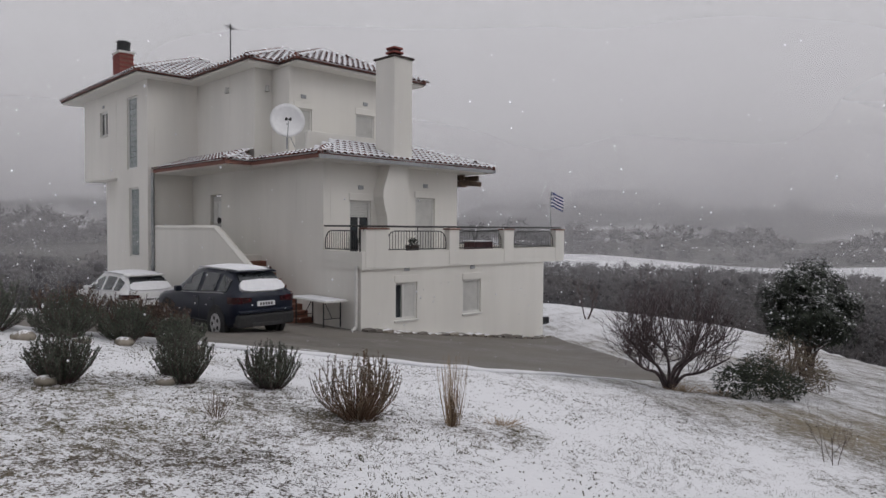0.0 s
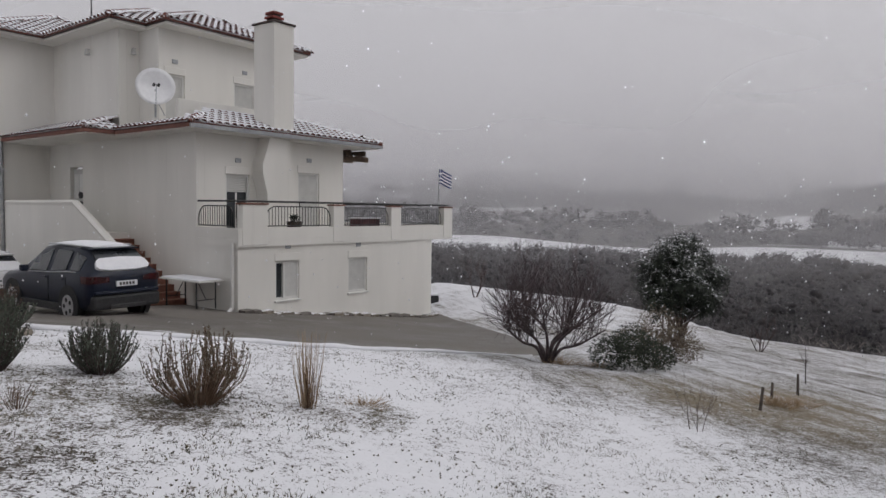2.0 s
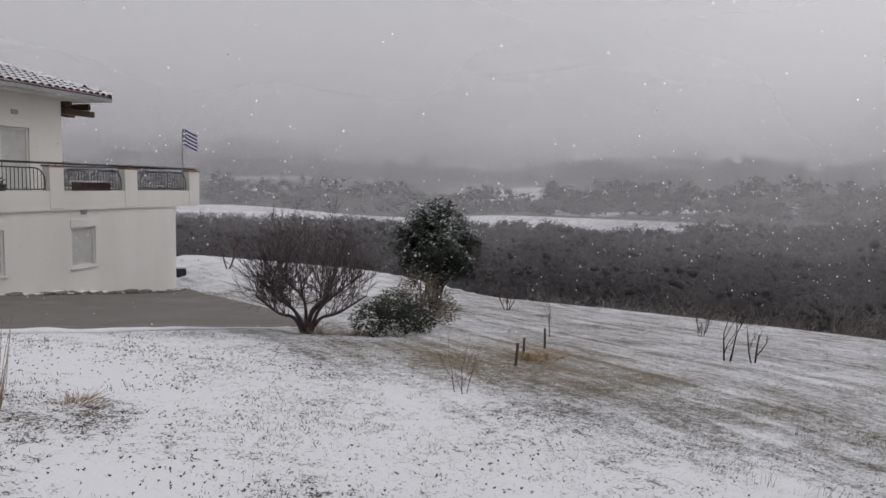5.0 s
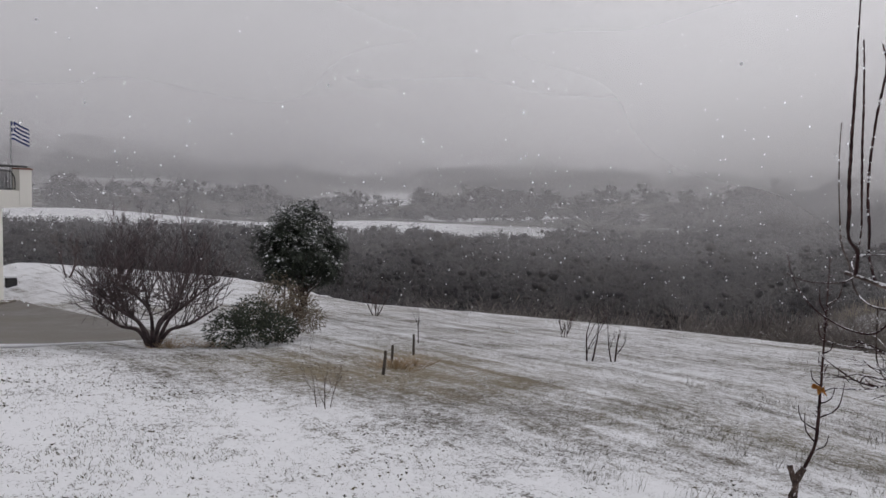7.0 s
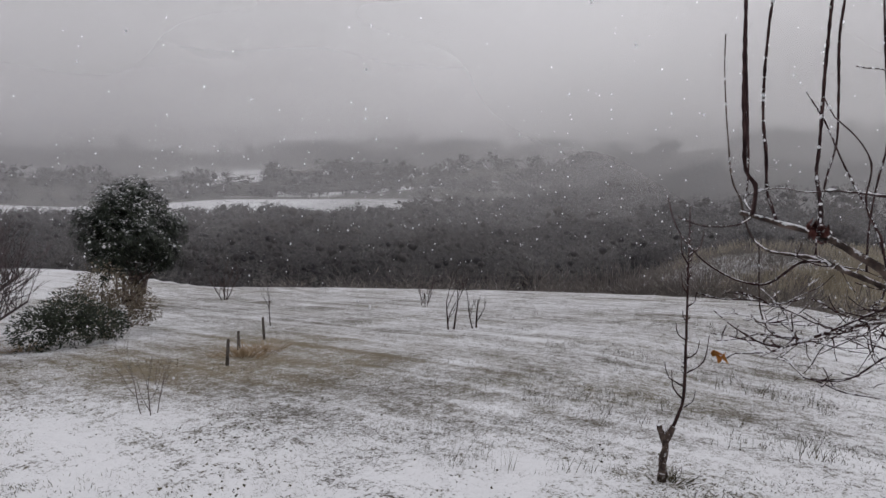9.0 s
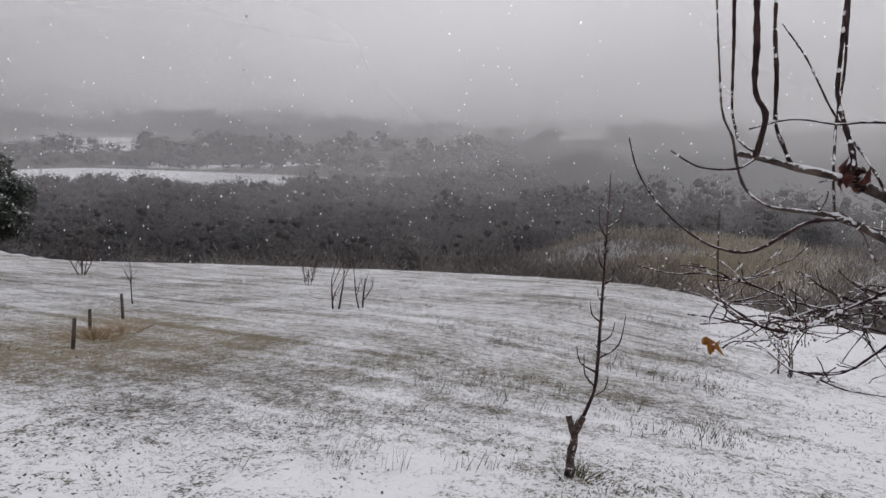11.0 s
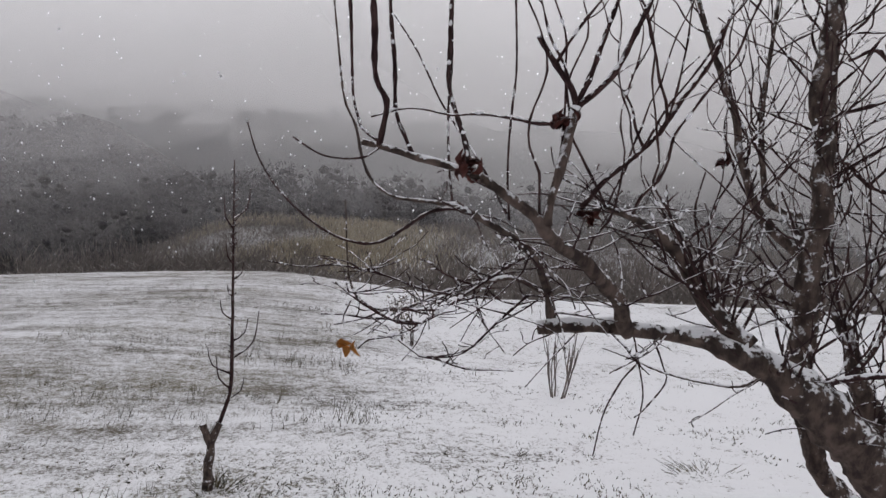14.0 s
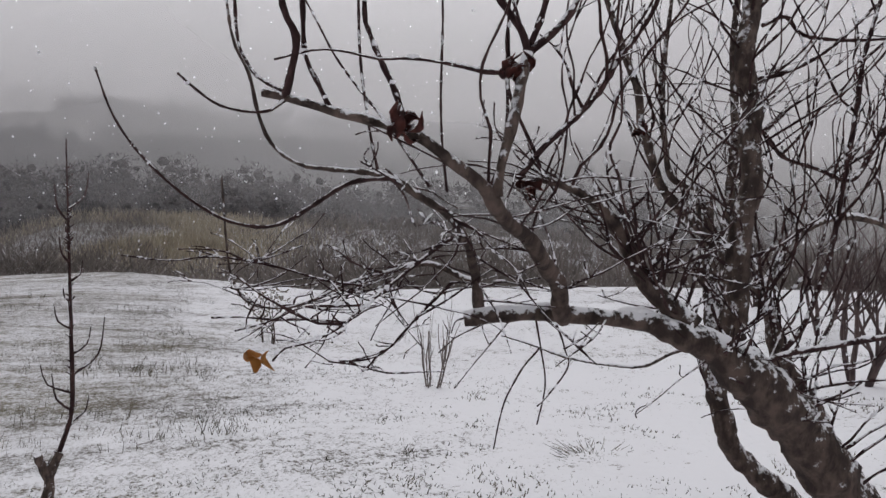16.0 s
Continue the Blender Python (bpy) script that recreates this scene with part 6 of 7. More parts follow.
def build_scrub():
    """Grey-brown bushes on the slope below the field."""
    rng = random.Random(15)
    v, f = [], []
    for i in range(4100):
        az = rng.uniform(36, 150) if i % 2 else rng.uniform(88, 142) if i < 3300 else rng.uniform(44, 78)
        if 2700 < i < 3300:
            az = rng.uniform(62, 82)
        r = brow(az) + 4 + (42 if az < 88 else 34) * rng.random() ** 1.2
        if 71 < az < 92 and 33 < r < 56 and i < 2700 and rng.random() < 0.7:
            continue
        a = math.radians(az)
        x, y = 1.5 + r * math.sin(a), 1.8 + r * math.cos(a)
        z = ground_at(x, y)
        h = rng.uniform(0.6, 1.7)
        for k in range(60):
            d = Vector((rng.gauss(0, 1), rng.gauss(0, 1), abs(rng.gauss(0, 1)))).normalized()
            c = Vector((x, y, z)) + Vector((d.x * h * 0.5, d.y * h * 0.5, d.z * h * 0.75)) * rng.uniform(0.3, 1.0)
            e = (d + Vector((rng.uniform(-0.6, 0.6), rng.uniform(-0.6, 0.6), rng.uniform(0.2, 1.4)))).normalized() * h * rng.uniform(0.16, 0.4)
            blades(v, f, c, e, h * rng.uniform(0.006, 0.02))
    ob = raw("scrub", v, f, M_SCRUB)
    tagged(ob, "grey-brown winter scrub on the slope below the field", "scrub", kind="stuff")


build_scrub()


def build_reeds():
    rng = random.Random(14)
    v, f = [], []
    for i in range(13000):
        az, r = rng.gauss(82, 5.5), rng.gauss(44, 6)
        a = math.radians(az)
        x, y = 1.5 + r * math.sin(a), 1.8 + r * math.cos(a)
        if noise.noise(Vector((x * 0.12, y * 0.12, 2))) < -0.2 or r < 28:
            continue
        z = ground_at(x, y)
        d = Vector((rng.uniform(-0.45, 0.45), rng.uniform(-0.45, 0.45), 1)).normalized() * rng.uniform(0.4, 1.2)
        blades(v, f, Vector((x, y, z)), d, 0.03)
    ob = raw("reeds", v, f, M_REED)
    tagged(ob, "pale dry reeds on the bank below the field", "reeds", kind="stuff")


build_reeds()


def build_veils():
    # rings of added see-through sheets imitate haze, denser with distance
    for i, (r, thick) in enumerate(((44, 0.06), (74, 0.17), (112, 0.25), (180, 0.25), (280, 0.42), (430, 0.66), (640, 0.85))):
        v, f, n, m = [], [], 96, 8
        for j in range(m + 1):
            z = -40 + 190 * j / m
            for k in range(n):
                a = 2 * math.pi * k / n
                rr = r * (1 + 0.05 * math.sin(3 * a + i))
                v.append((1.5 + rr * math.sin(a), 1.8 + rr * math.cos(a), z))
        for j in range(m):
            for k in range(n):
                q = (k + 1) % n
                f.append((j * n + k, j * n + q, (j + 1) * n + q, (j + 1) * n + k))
        ob = raw("haze_sheet", v, f, make_veil("haze_sheet", thick), smooth=True)
        tagged(ob, "upright see-through sheet standing in for misty air over the valley", "mist", kind="stuff")


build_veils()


def build_flakes():
    rng = random.Random(77)
    v, f = [], []
    for i in range(3000):
        a, r = rng.uniform(-0.95, 2.7), 4.0 + 24 * rng.random() ** 1.2
        x, y, z = 1.2 + r * math.sin(a), 1.2 + r * math.cos(a), rng.uniform(-2.0, 6.0) if i % 2 else rng.uniform(-1.6, 2.2)
        if z < ground_at(x, y) + 0.1:
            continue
        s = rng.uniform(0.003, 0.007) * (1.0 + r / 14) * (1.7 if i % 12 == 0 else 1.0)
        c = Vector((x, y, z))
        o = [Vector(p) * s for p in ((1, 0, 0), (-1, 0, 0), (0, 1, 0), (0, -1, 0), (0, 0, 1.3), (0, 0, -1.3))]
        k = len(v)
        v += [tuple(c + p * rng.uniform(0.7, 1.2)) for p in o]
        f += [tuple(k + i for i in t) for t in ((0, 2, 4), (2, 1, 4), (1, 3, 4), (3, 0, 4), (2, 0, 5), (1, 2, 5), (3, 1, 5), (0, 3, 5))]
    ob = raw("falling_snow", v, f, M_SNOW)
    tagged(ob, "snowflakes drifting down through the air", "snowflakes", kind="stuff")


build_flakes()


# ---- young sapling ----
sap = empty("sapling", standing(4.48, 2.62), "slender leafless sapling grafted on a knotty stump", "tree")
rng = random.Random(50)


def sapling_part(name, pts, r0, r1, material, sides=7, lump=0.1):
    v, f = [], []
    line = spline(pts, 0.03)
    tube(v, f, line, [r0 + (r1 - r0) * k / (len(line) - 1) for k in range(len(line))], sides, rng, lump)
    raw(name, v, f, material, sap)


sapling_part("stump", [(0, 0, -0.05), (0.0, 0.005, 0.10), (0.006, 0, 0.20), (0.014, -0.008, 0.28), (0.026, -0.03, 0.335)], 0.025, 0.017, M_BARK, 10, 0.32)
sapling_part("stump_arm", [(0.008, 0, 0.23), (-0.004, 0.022, 0.30), (-0.010, 0.032, 0.340)], 0.016, 0.012, M_BARK, 9, 0.34)
sapling_part("leader", [(0.018, -0.015, 0.29), (0.040, -0.045, 0.38), (0.055, -0.07, 0.5), (0.06, -0.07, 0.75), (0.065, -0.065, 1.1), (0.07, -0.06, 1.50)], 0.0100, 0.0022, M_TWIG, 7, 0.2)
for z, dx, dy, h in ((0.55, -0.02, 0.10, 0.12), (0.62, 0.02, -0.11, 0.22), (0.70, 0.03, -0.06, 0.10), (1.2, 0.01, 0.05, 0.14), (1.25, 0.02, -0.06, 0.13), (0.9, 0.02, 0.03, 0.05), (0.44, 0.03, -0.05, 0.09), (0.48, -0.03, 0.06, 0.16), (0.8, -0.02, 0.05, 0.09), (0.98, 0.01, -0.04, 0.08), (1.05, -0.02, 0.03, 0.1), (1.12, 0.03, 0.02, 0.08)):
    sapling_part("twig", [(0.06, -0.07, z), (0.06 + dx * 0.7, -0.07 + dy * 0.8, z + h * 0.35), (0.06 + dx, -0.07 + dy, z + h)], 0.005, 0.0018, M_TWIG, 5)
for k in range(44):
    z = rng.uniform(0.36, 1.4)
    a = rng.uniform(0, 6.28)
    sapling_part("bud", [(0.06, -0.068, z), (0.06 + 0.018 * math.cos(a), -0.068 + 0.018 * math.sin(a), z + 0.014)], 0.004, 0.0015, M_TWIG, 4)
tuft("low_dry_tuft", 4.5, 2.6, 0.09, 0.16, 60, M_GRASS, "dark grass round a sapling's foot", 51, 0.6)
tuft("low_dry_tuft", 4.6, 0.3, 0.06, 0.2, 110, M_GRASS, "flattened dark tuft in the snow", 52, 0.8)

# ---- the old fruit tree ----
tree = empty("fruit_tree", standing(3.55, 0.15, 0.0), "old leaning fruit tree, bare and crusted with snow", "tree")
TREE_AT = tree.matrix_world.inverted()
tree_rng = random.Random(90)
SKELETON = {}


DAB_V, DAB_F = [], []


def dab(line, r, rng, share=0.13):
    """Small lumps of snow caught along a thin twig."""
    for p, q in zip(line, line[1:]):
        if rng.random() > share:
            continue
        p, q = Vector(p[:3]), Vector(q[:3])
        d = (q - p).normalized()
        s = d.orthogonal().normalized()
        t = d.cross(s)
        w, ln, k = r * rng.uniform(0.9, 1.5) + 0.0006, rng.uniform(0.005, 0.014), len(DAB_V)
        c = p + Vector((0, 0, r * 0.5)) * (1 - abs(d.z)) + (s * rng.uniform(-1, 1) + t * rng.uniform(-1, 1)) * r * 0.5
        DAB_V.extend(tuple(c + o) for o in (d * ln, -d * ln, s * w, -s * w, t * w, -t * w))
        DAB_F.extend(tuple(k + i for i in f) for f in ((0, 2, 4), (2, 1, 4), (1, 3, 4), (3, 0, 4), (2, 0, 5), (1, 2, 5), (3, 1, 5), (0, 3, 5)))


def limb(name, pts):
    """A limb through points (x, y, z, radius in millimetres), with its snow where it is thick enough to carry any."""
    big = pts[0][3] > 5.5
    line = spline([(*(TREE_AT @ Vector(p[:3])), p[3] / 1000) for p in pts], 0.012 if big else 0.014)
    SKELETON[name] = line[::2]
    v, f = [], []
    wob = [Vector((noise.noise(Vector(p[:3]) * 11), noise.noise(Vector(p[:3]) * 11 + Vector((5, 0, 0))), noise.noise(Vector(p[:3]) * 11 + Vector((0, 5, 0))))) for p in line]
    pos = [Vector(p[:3]) + w * min(0.012, 0.5 * p[3]) for p, w in zip(line, wob)]
    rad = []
    for i, p in enumerate(line):
        q = Vector(p[:3])
        swell = 0.16 * noise.noise(q * 23) + 0.12 * max(0, noise.noise(q * 60 + Vector((7, 0, 0))))
        if p[3] < 0.005:
            swell += 0.30 if i % 3 == 0 else 0.0
        rad.append(max(0.0013, p[3]) * (1 + swell))
    tube(v, f, pos, rad, 12 if big else 6)
    if big:
        for i, c in enumerate(pos):
            for k in range(12):
                q = Vector(v[i * 12 + k])
                d = q - c
                lump = 1 + 0.16 * noise.noise(q * 38) + 0.12 * noise.noise(q * 95)
                v[i * 12 + k] = tuple(c + d * lump)
    kind = {"trunk": "trunk", "leg": "trunk", "back_trunk": "trunk"}.get(name, "limb" if big else "twig")
    ob = raw(kind, v, f, M_BARK if pts[0][3] > 6 else M_TWIG, tree, smooth=True)
    if not big:
        dab([tuple(p) for p in pos], pts[0][3] * 0.0008, tree_rng, 0.2)
    # snow lying in lumps along the top
    if pts[0][3] > 5.0:
        run, rr = [], []

        def flush():
            if len(run) < 3:
                return
            v, f = [], []
            n = len(run)
            ends = [math.sqrt(max(0.05, min(1, 3.2 * min(k + 0.1, n - 0.9 - k) / n))) for k in range(n)]
            tube(v, f, run, [r * e * (1 + 0.35 * noise.noise(q * 70)) for r, e, q in zip(rr, ends, run)], 8, tree_rng, 0.08)
            raw("snow", v, f, M_SNOW, ob, smooth=True)

        for i, (p, r) in enumerate(zip(pos, rad)):
            d = (pos[min(i + 1, len(pos) - 1)] - pos[max(i - 1, 0)]).normalized()
            flat = 1 - abs(d.z)
            keep = 0.8 * noise.noise(p * 24 + Vector((2, 2, 2))) + 0.5 * noise.noise(p * 7) + (flat - 0.80) * 0.9
            if keep > -0.03 and line[i][3] > 0.0040:
                run.append(p + Vector((0, 0, r * 0.62)))
                rr.append(r * 0.55 + 0.002)
            else:
                flush()
                run, rr = [], []
        flush()
    return ob


limb("trunk", [(2.859, 0.273, -0.328, 109.5), (2.875, 0.496, 0.094, 77.0), (2.874, 0.730, 0.377, 56.5), (2.877, 0.857, 0.516, 51.7), (2.875, 0.989, 0.619, 44.5), (2.885, 1.071, 0.674, 32.4), (2.907, 1.138, 0.696, 23.7), (2.949, 1.211, 0.706, 17.8), (2.987, 1.311, 0.707, 16.1), (3.006, 1.420, 0.699, 15.1), (3.027, 1.502, 0.688, 16.0)])
limb("leg", [(3.236, 0.087, -0.257, 41.1), (3.277, 0.381, 0.049, 34.1), (3.285, 0.513, 0.148, 31.3), (3.304, 0.612, 0.236, 28.4), (3.310, 0.660, 0.334, 27.4), (3.348, 0.670, 0.436, 26.4), (3.401, 0.656, 0.546, 24.3), (3.465, 0.631, 0.679, 22.1), (3.502, 0.626, 0.805, 20.3), (3.531, 0.632, 0.926, 21.1)])
limb("back_trunk", [(2.989, 0.433, 0.140, 37.9), (3.036, 0.571, 0.348, 32.1), (3.047, 0.634, 0.451, 29.0), (3.056, 0.723, 0.567, 23.3), (3.080, 0.754, 0.674, 15.5), (3.096, 0.776, 0.743, 15.5)])
limb("stem", [(3.002, 0.905, 0.644, 28.8), (3.002, 0.918, 0.766, 25.6), (2.998, 0.920, 0.886, 23.4), (3.012, 0.912, 1.002, 22.4), (3.028, 0.911, 1.118, 21.0), (3.046, 0.917, 1.233, 20.1), (3.061, 0.911, 1.350, 17.8), (3.091, 0.902, 1.582, 13.1)])
limb("knob_l", [(3.496, 0.635, 0.814, 15.3), (3.529, 0.716, 0.890, 15.3), (3.554, 0.773, 0.960, 13.2), (3.579, 0.807, 1.071, 12.5), (3.592, 0.824, 1.127, 11.8), (3.610, 0.837, 1.231, 10.4), (3.638, 0.884, 1.342, 9.7), (3.661, 0.918, 1.437, 8.3), (3.700, 0.969, 1.612, 6.3)])
limb("knob_u", [(3.518, 0.649, 0.943, 9.8), (3.545, 0.734, 0.970, 9.0), (3.566, 0.758, 1.074, 8.3), (3.591, 0.768, 1.236, 7.5), (3.611, 0.756, 1.398, 6.0), (3.631, 0.739, 1.578, 4.5)])
limb("far_stem", [(3.365, 0.655, 0.667, 14.2), (3.384, 0.653, 0.804, 14.2), (3.401, 0.646, 0.942, 12.8), (3.418, 0.637, 1.081, 11.4), (3.452, 0.645, 1.310, 9.2), (3.487, 0.630, 1.586, 7.1)])
limb("limb_a", [(2.986, 1.311, 0.699, 16.6), (2.906, 1.385, 0.801, 15.2), (2.815, 1.476, 0.871, 13.0), (2.739, 1.554, 0.920, 11.2), (2.721, 1.584, 0.954, 9.9), (2.710, 1.643, 0.989, 8.2), (2.704, 1.685, 1.013, 7.4), (2.719, 1.729, 1.027, 6.9), (2.736, 1.787, 1.040, 6.3), (2.752, 1.838, 1.052, 5.7), (2.767, 1.885, 1.061, 4.9)])
limb("arm", [(2.723, 1.562, 0.941, 8.1), (2.718, 1.558, 0.986, 6.9), (2.722, 1.548, 1.033, 7.3), (2.727, 1.534, 1.097, 8.0), (2.731, 1.527, 1.143, 7.3)])
limb("fork_l", [(2.731, 1.527, 1.141, 5.8), (2.739, 1.539, 1.175, 5.1), (2.748, 1.559, 1.202, 4.7), (2.766, 1.595, 1.258, 3.6)])
limb("fork_r", [(2.731, 1.527, 1.141, 5.8), (2.727, 1.497, 1.170, 5.1), (2.734, 1.467, 1.205, 4.4), (2.744, 1.433, 1.273, 4.2), (2.752, 1.405, 1.345, 3.8), (2.765, 1.372, 1.47, 3.0)])
limb("fork_m", [(2.732, 1.525, 1.153, 5.1), (2.754, 1.501, 1.205, 4.5), (2.788, 1.467, 1.296, 3.9), (2.808, 1.446, 1.37, 3.4), (2.83, 1.43, 1.52, 2.6)])
limb("limb_b", [(2.895, 1.092, 0.704, 20.6), (2.945, 1.160, 0.775, 18.5), (2.948, 1.214, 0.840, 15.0), (2.937, 1.261, 0.898, 12.4), (2.926, 1.316, 0.931, 8.3), (2.924, 1.374, 0.956, 7.4), (2.917, 1.421, 0.961, 5.8), (2.895, 1.465, 0.944, 3.6)])
limb("spur", [(3.039, 1.466, 0.696, 10.6), (3.014, 1.489, 0.770, 9.0), (2.935, 1.540, 0.854, 7.9), (2.853, 1.598, 0.900, 6.9), (2.811, 1.656, 0.931, 6.1), (2.786, 1.705, 0.956, 5.2), (2.798, 1.745, 0.961, 3.9), (2.809, 1.784, 0.963, 3.3), (2.823, 1.832, 0.968, 2.9), (2.837, 1.872, 0.994, 2.6), (2.839, 1.892, 1.037, 2.6), (2.839, 1.905, 1.091, 2.2), (2.843, 1.929, 1.144, 1.9), (2.854, 1.948, 1.265, 1.6), (2.882, 1.969, 1.419, 1.3), (2.896, 1.975, 1.512, 0.8)])
limb("bow", [(2.776, 1.707, 0.956, 3.7), (2.819, 1.758, 0.943, 3.1), (2.879, 1.801, 0.908, 3.2), (2.939, 1.849, 0.869, 3.0), (2.959, 1.889, 0.859, 3.0), (2.946, 1.946, 0.874, 2.5), (2.904, 2.001, 0.914, 2.0), (2.905, 2.056, 0.966, 1.9), (2.925, 2.098, 1.022, 1.5), (2.942, 2.125, 1.092, 1.2)])
limb("twig_a", [(2.758, 1.856, 1.054, 2.8), (2.739, 1.874, 1.037, 2.0), (2.704, 1.902, 1.031, 1.6), (2.650, 1.933, 1.033, 1.2), (2.605, 1.954, 1.045, 1.1), (2.570, 1.970, 1.058, 0.8)])
limb("up_a", [(2.758, 1.856, 1.056, 5.9), (2.743, 1.849, 1.094, 5.2), (2.723, 1.846, 1.130, 4.5), (2.707, 1.864, 1.163, 3.8), (2.711, 1.870, 1.237, 4.7), (2.718, 1.880, 1.356, 4.1), (2.735, 1.889, 1.549, 3.5), (2.749, 1.898, 1.728, 2.3), (2.763, 1.907, 1.907, 1.7)])
limb("up_b", [(2.741, 1.800, 1.046, 4.1), (2.758, 1.817, 1.083, 3.2), (2.775, 1.831, 1.117, 3.0), (2.779, 1.838, 1.193, 3.6), (2.783, 1.852, 1.314, 3.0), (2.804, 1.853, 1.497, 3.0), (2.830, 1.845, 1.650, 2.4), (2.827, 1.859, 1.725, 1.8)])
limb("up_c", [(2.759, 1.856, 1.062, 2.3), (2.826, 1.890, 1.085, 2.5), (2.905, 1.907, 1.110, 2.3), (2.997, 1.927, 1.168, 2.1), (3.005, 1.938, 1.308, 3.3), (3.013, 1.951, 1.462, 3.3), (3.025, 1.963, 1.633, 2.7), (3.031, 1.978, 1.786, 2.0)])
limb("up_d", [(2.712, 1.704, 1.034, 4.7), (2.743, 1.711, 1.072, 4.2), (2.780, 1.722, 1.109, 4.0), (2.825, 1.737, 1.161, 3.5), (2.869, 1.741, 1.216, 3.3), (2.897, 1.742, 1.457, 3.6), (2.925, 1.737, 1.640, 3.0), (2.944, 1.734, 1.778, 2.4)])
limb("up_e", [(2.792, 1.723, 0.967, 2.2), (2.862, 1.731, 1.050, 2.0), (2.949, 1.733, 1.144, 2.2), (3.043, 1.727, 1.253, 2.3), (3.061, 1.740, 1.490, 3.2), (3.085, 1.735, 1.653, 2.5), (3.085, 1.755, 1.782, 1.9)])
limb("up_f", [(2.781, 1.620, 0.939, 2.3), (2.821, 1.624, 1.039, 2.0), (2.867, 1.617, 1.145, 2.1), (2.914, 1.609, 1.240, 1.8), (2.924, 1.627, 1.439, 2.3), (2.934, 1.646, 1.646, 1.7), (2.931, 1.660, 1.720, 1.2)])
limb("cross", [(2.731, 1.542, 1.114, 4.0), (2.723, 1.590, 1.109, 3.2), (2.727, 1.638, 1.115, 2.1), (2.732, 1.692, 1.118, 1.7), (2.733, 1.738, 1.114, 1.7), (2.748, 1.789, 1.122, 1.4), (2.748, 1.826, 1.118, 1.4), (2.759, 1.872, 1.104, 1.4)])
limb("diag", [(2.983, 1.596, 0.937, 2.8), (3.116, 1.647, 1.038, 2.5), (3.264, 1.733, 1.172, 2.2), (3.343, 1.801, 1.304, 2.2), (3.405, 1.865, 1.400, 1.7)])
limb("long_d", [(2.898, 1.465, 0.958, 5.7), (2.894, 1.425, 1.013, 5.3), (2.907, 1.370, 1.064, 4.9), (2.929, 1.310, 1.119, 4.6), (2.928, 1.273, 1.185, 4.1), (2.926, 1.226, 1.258, 3.7), (2.930, 1.194, 1.349, 2.8)])
limb("leaf_tw", [(2.960, 1.556, 0.851, 4.1), (2.918, 1.606, 0.826, 3.5), (2.859, 1.674, 0.792, 2.9), (2.787, 1.730, 0.767, 2.3), (2.725, 1.777, 0.750, 1.8), (2.683, 1.818, 0.742, 1.4), (2.650, 1.852, 0.743, 1.3), (2.632, 1.867, 0.733, 0.9)])
limb("low_a", [(3.125, 1.453, 0.738, 7.5), (3.133, 1.476, 0.746, 6.5), (3.155, 1.544, 0.772, 5.9), (3.154, 1.626, 0.752, 4.8), (3.172, 1.704, 0.726, 3.7), (3.205, 1.768, 0.684, 3.2), (3.241, 1.834, 0.658, 2.7), (3.291, 1.903, 0.658, 2.8), (3.308, 1.940, 0.710, 2.2), (3.324, 1.953, 0.793, 2.2), (3.346, 1.965, 0.924, 1.7)])
limb("low_b", [(3.087, 1.693, 0.738, 2.5), (3.138, 1.764, 0.738, 2.6), (3.212, 1.838, 0.747, 2.1), (3.277, 1.916, 0.752, 2.2), (3.327, 1.987, 0.749, 2.2), (3.380, 2.072, 0.731, 1.7), (3.430, 2.178, 0.733, 1.7)])
limb("low_c", [(3.043, 1.526, 0.753, 3.0), (3.031, 1.592, 0.690, 2.5), (3.008, 1.648, 0.637, 1.9), (2.987, 1.693, 0.621, 1.9), (2.984, 1.758, 0.620, 1.4)])
limb("drop", [(3.397, 0.649, 0.530, 8.8), (3.548, 0.669, 0.445, 5.5), (3.650, 0.695, 0.372, 5.0), (3.716, 0.756, 0.352, 4.2), (3.802, 0.876, 0.353, 3.5), (3.887, 0.984, 0.379, 3.5), (3.963, 1.063, 0.390, 2.7)])
limb("drop_b", [(3.879, 0.956, 0.371, 3.5), (3.937, 0.996, 0.263, 3.2), (3.990, 1.029, 0.121, 2.8), (4.012, 1.045, -0.048, 2.4)])
limb("drop_c", [(3.807, 1.011, 0.497, 3.4), (3.833, 0.973, 0.384, 3.0), (3.856, 0.935, 0.248, 2.6), (3.843, 0.959, 0.110, 2.2)])
limb("drop_d", [(3.785, 0.945, 0.474, 3.4), (3.810, 0.894, 0.380, 3.0), (3.826, 0.871, 0.316, 2.6), (3.848, 0.925, 0.211, 2.6), (3.852, 0.961, 0.171, 2.2)])
limb("tw_r", [(2.872, 0.973, 0.623, 6.0), (2.879, 0.872, 0.650, 6.1), (2.882, 0.762, 0.664, 6.3), (2.889, 0.630, 0.674, 6.5), (2.887, 0.432, 0.682, 5.0)])
limb("rise_r", [(2.908, 0.866, 0.644, 5.7), (2.920, 0.813, 0.689, 5.3), (2.939, 0.771, 0.756, 4.8), (2.961, 0.728, 0.848, 4.9), (2.996, 0.683, 0.967, 4.5), (3.038, 0.632, 1.139, 4.5), (3.068, 0.600, 1.266, 4.0), (3.095, 0.543, 1.423, 3.5)])
limb("arch_r", [(3.132, 0.746, 0.688, 7.4), (3.218, 0.636, 0.770, 7.8), (3.294, 0.492, 0.851, 8.3), (3.353, 0.308, 0.889, 9.5), (3.396, 0.099, 0.867, 9.2), (3.353, -0.019, 0.791, 6.9)])
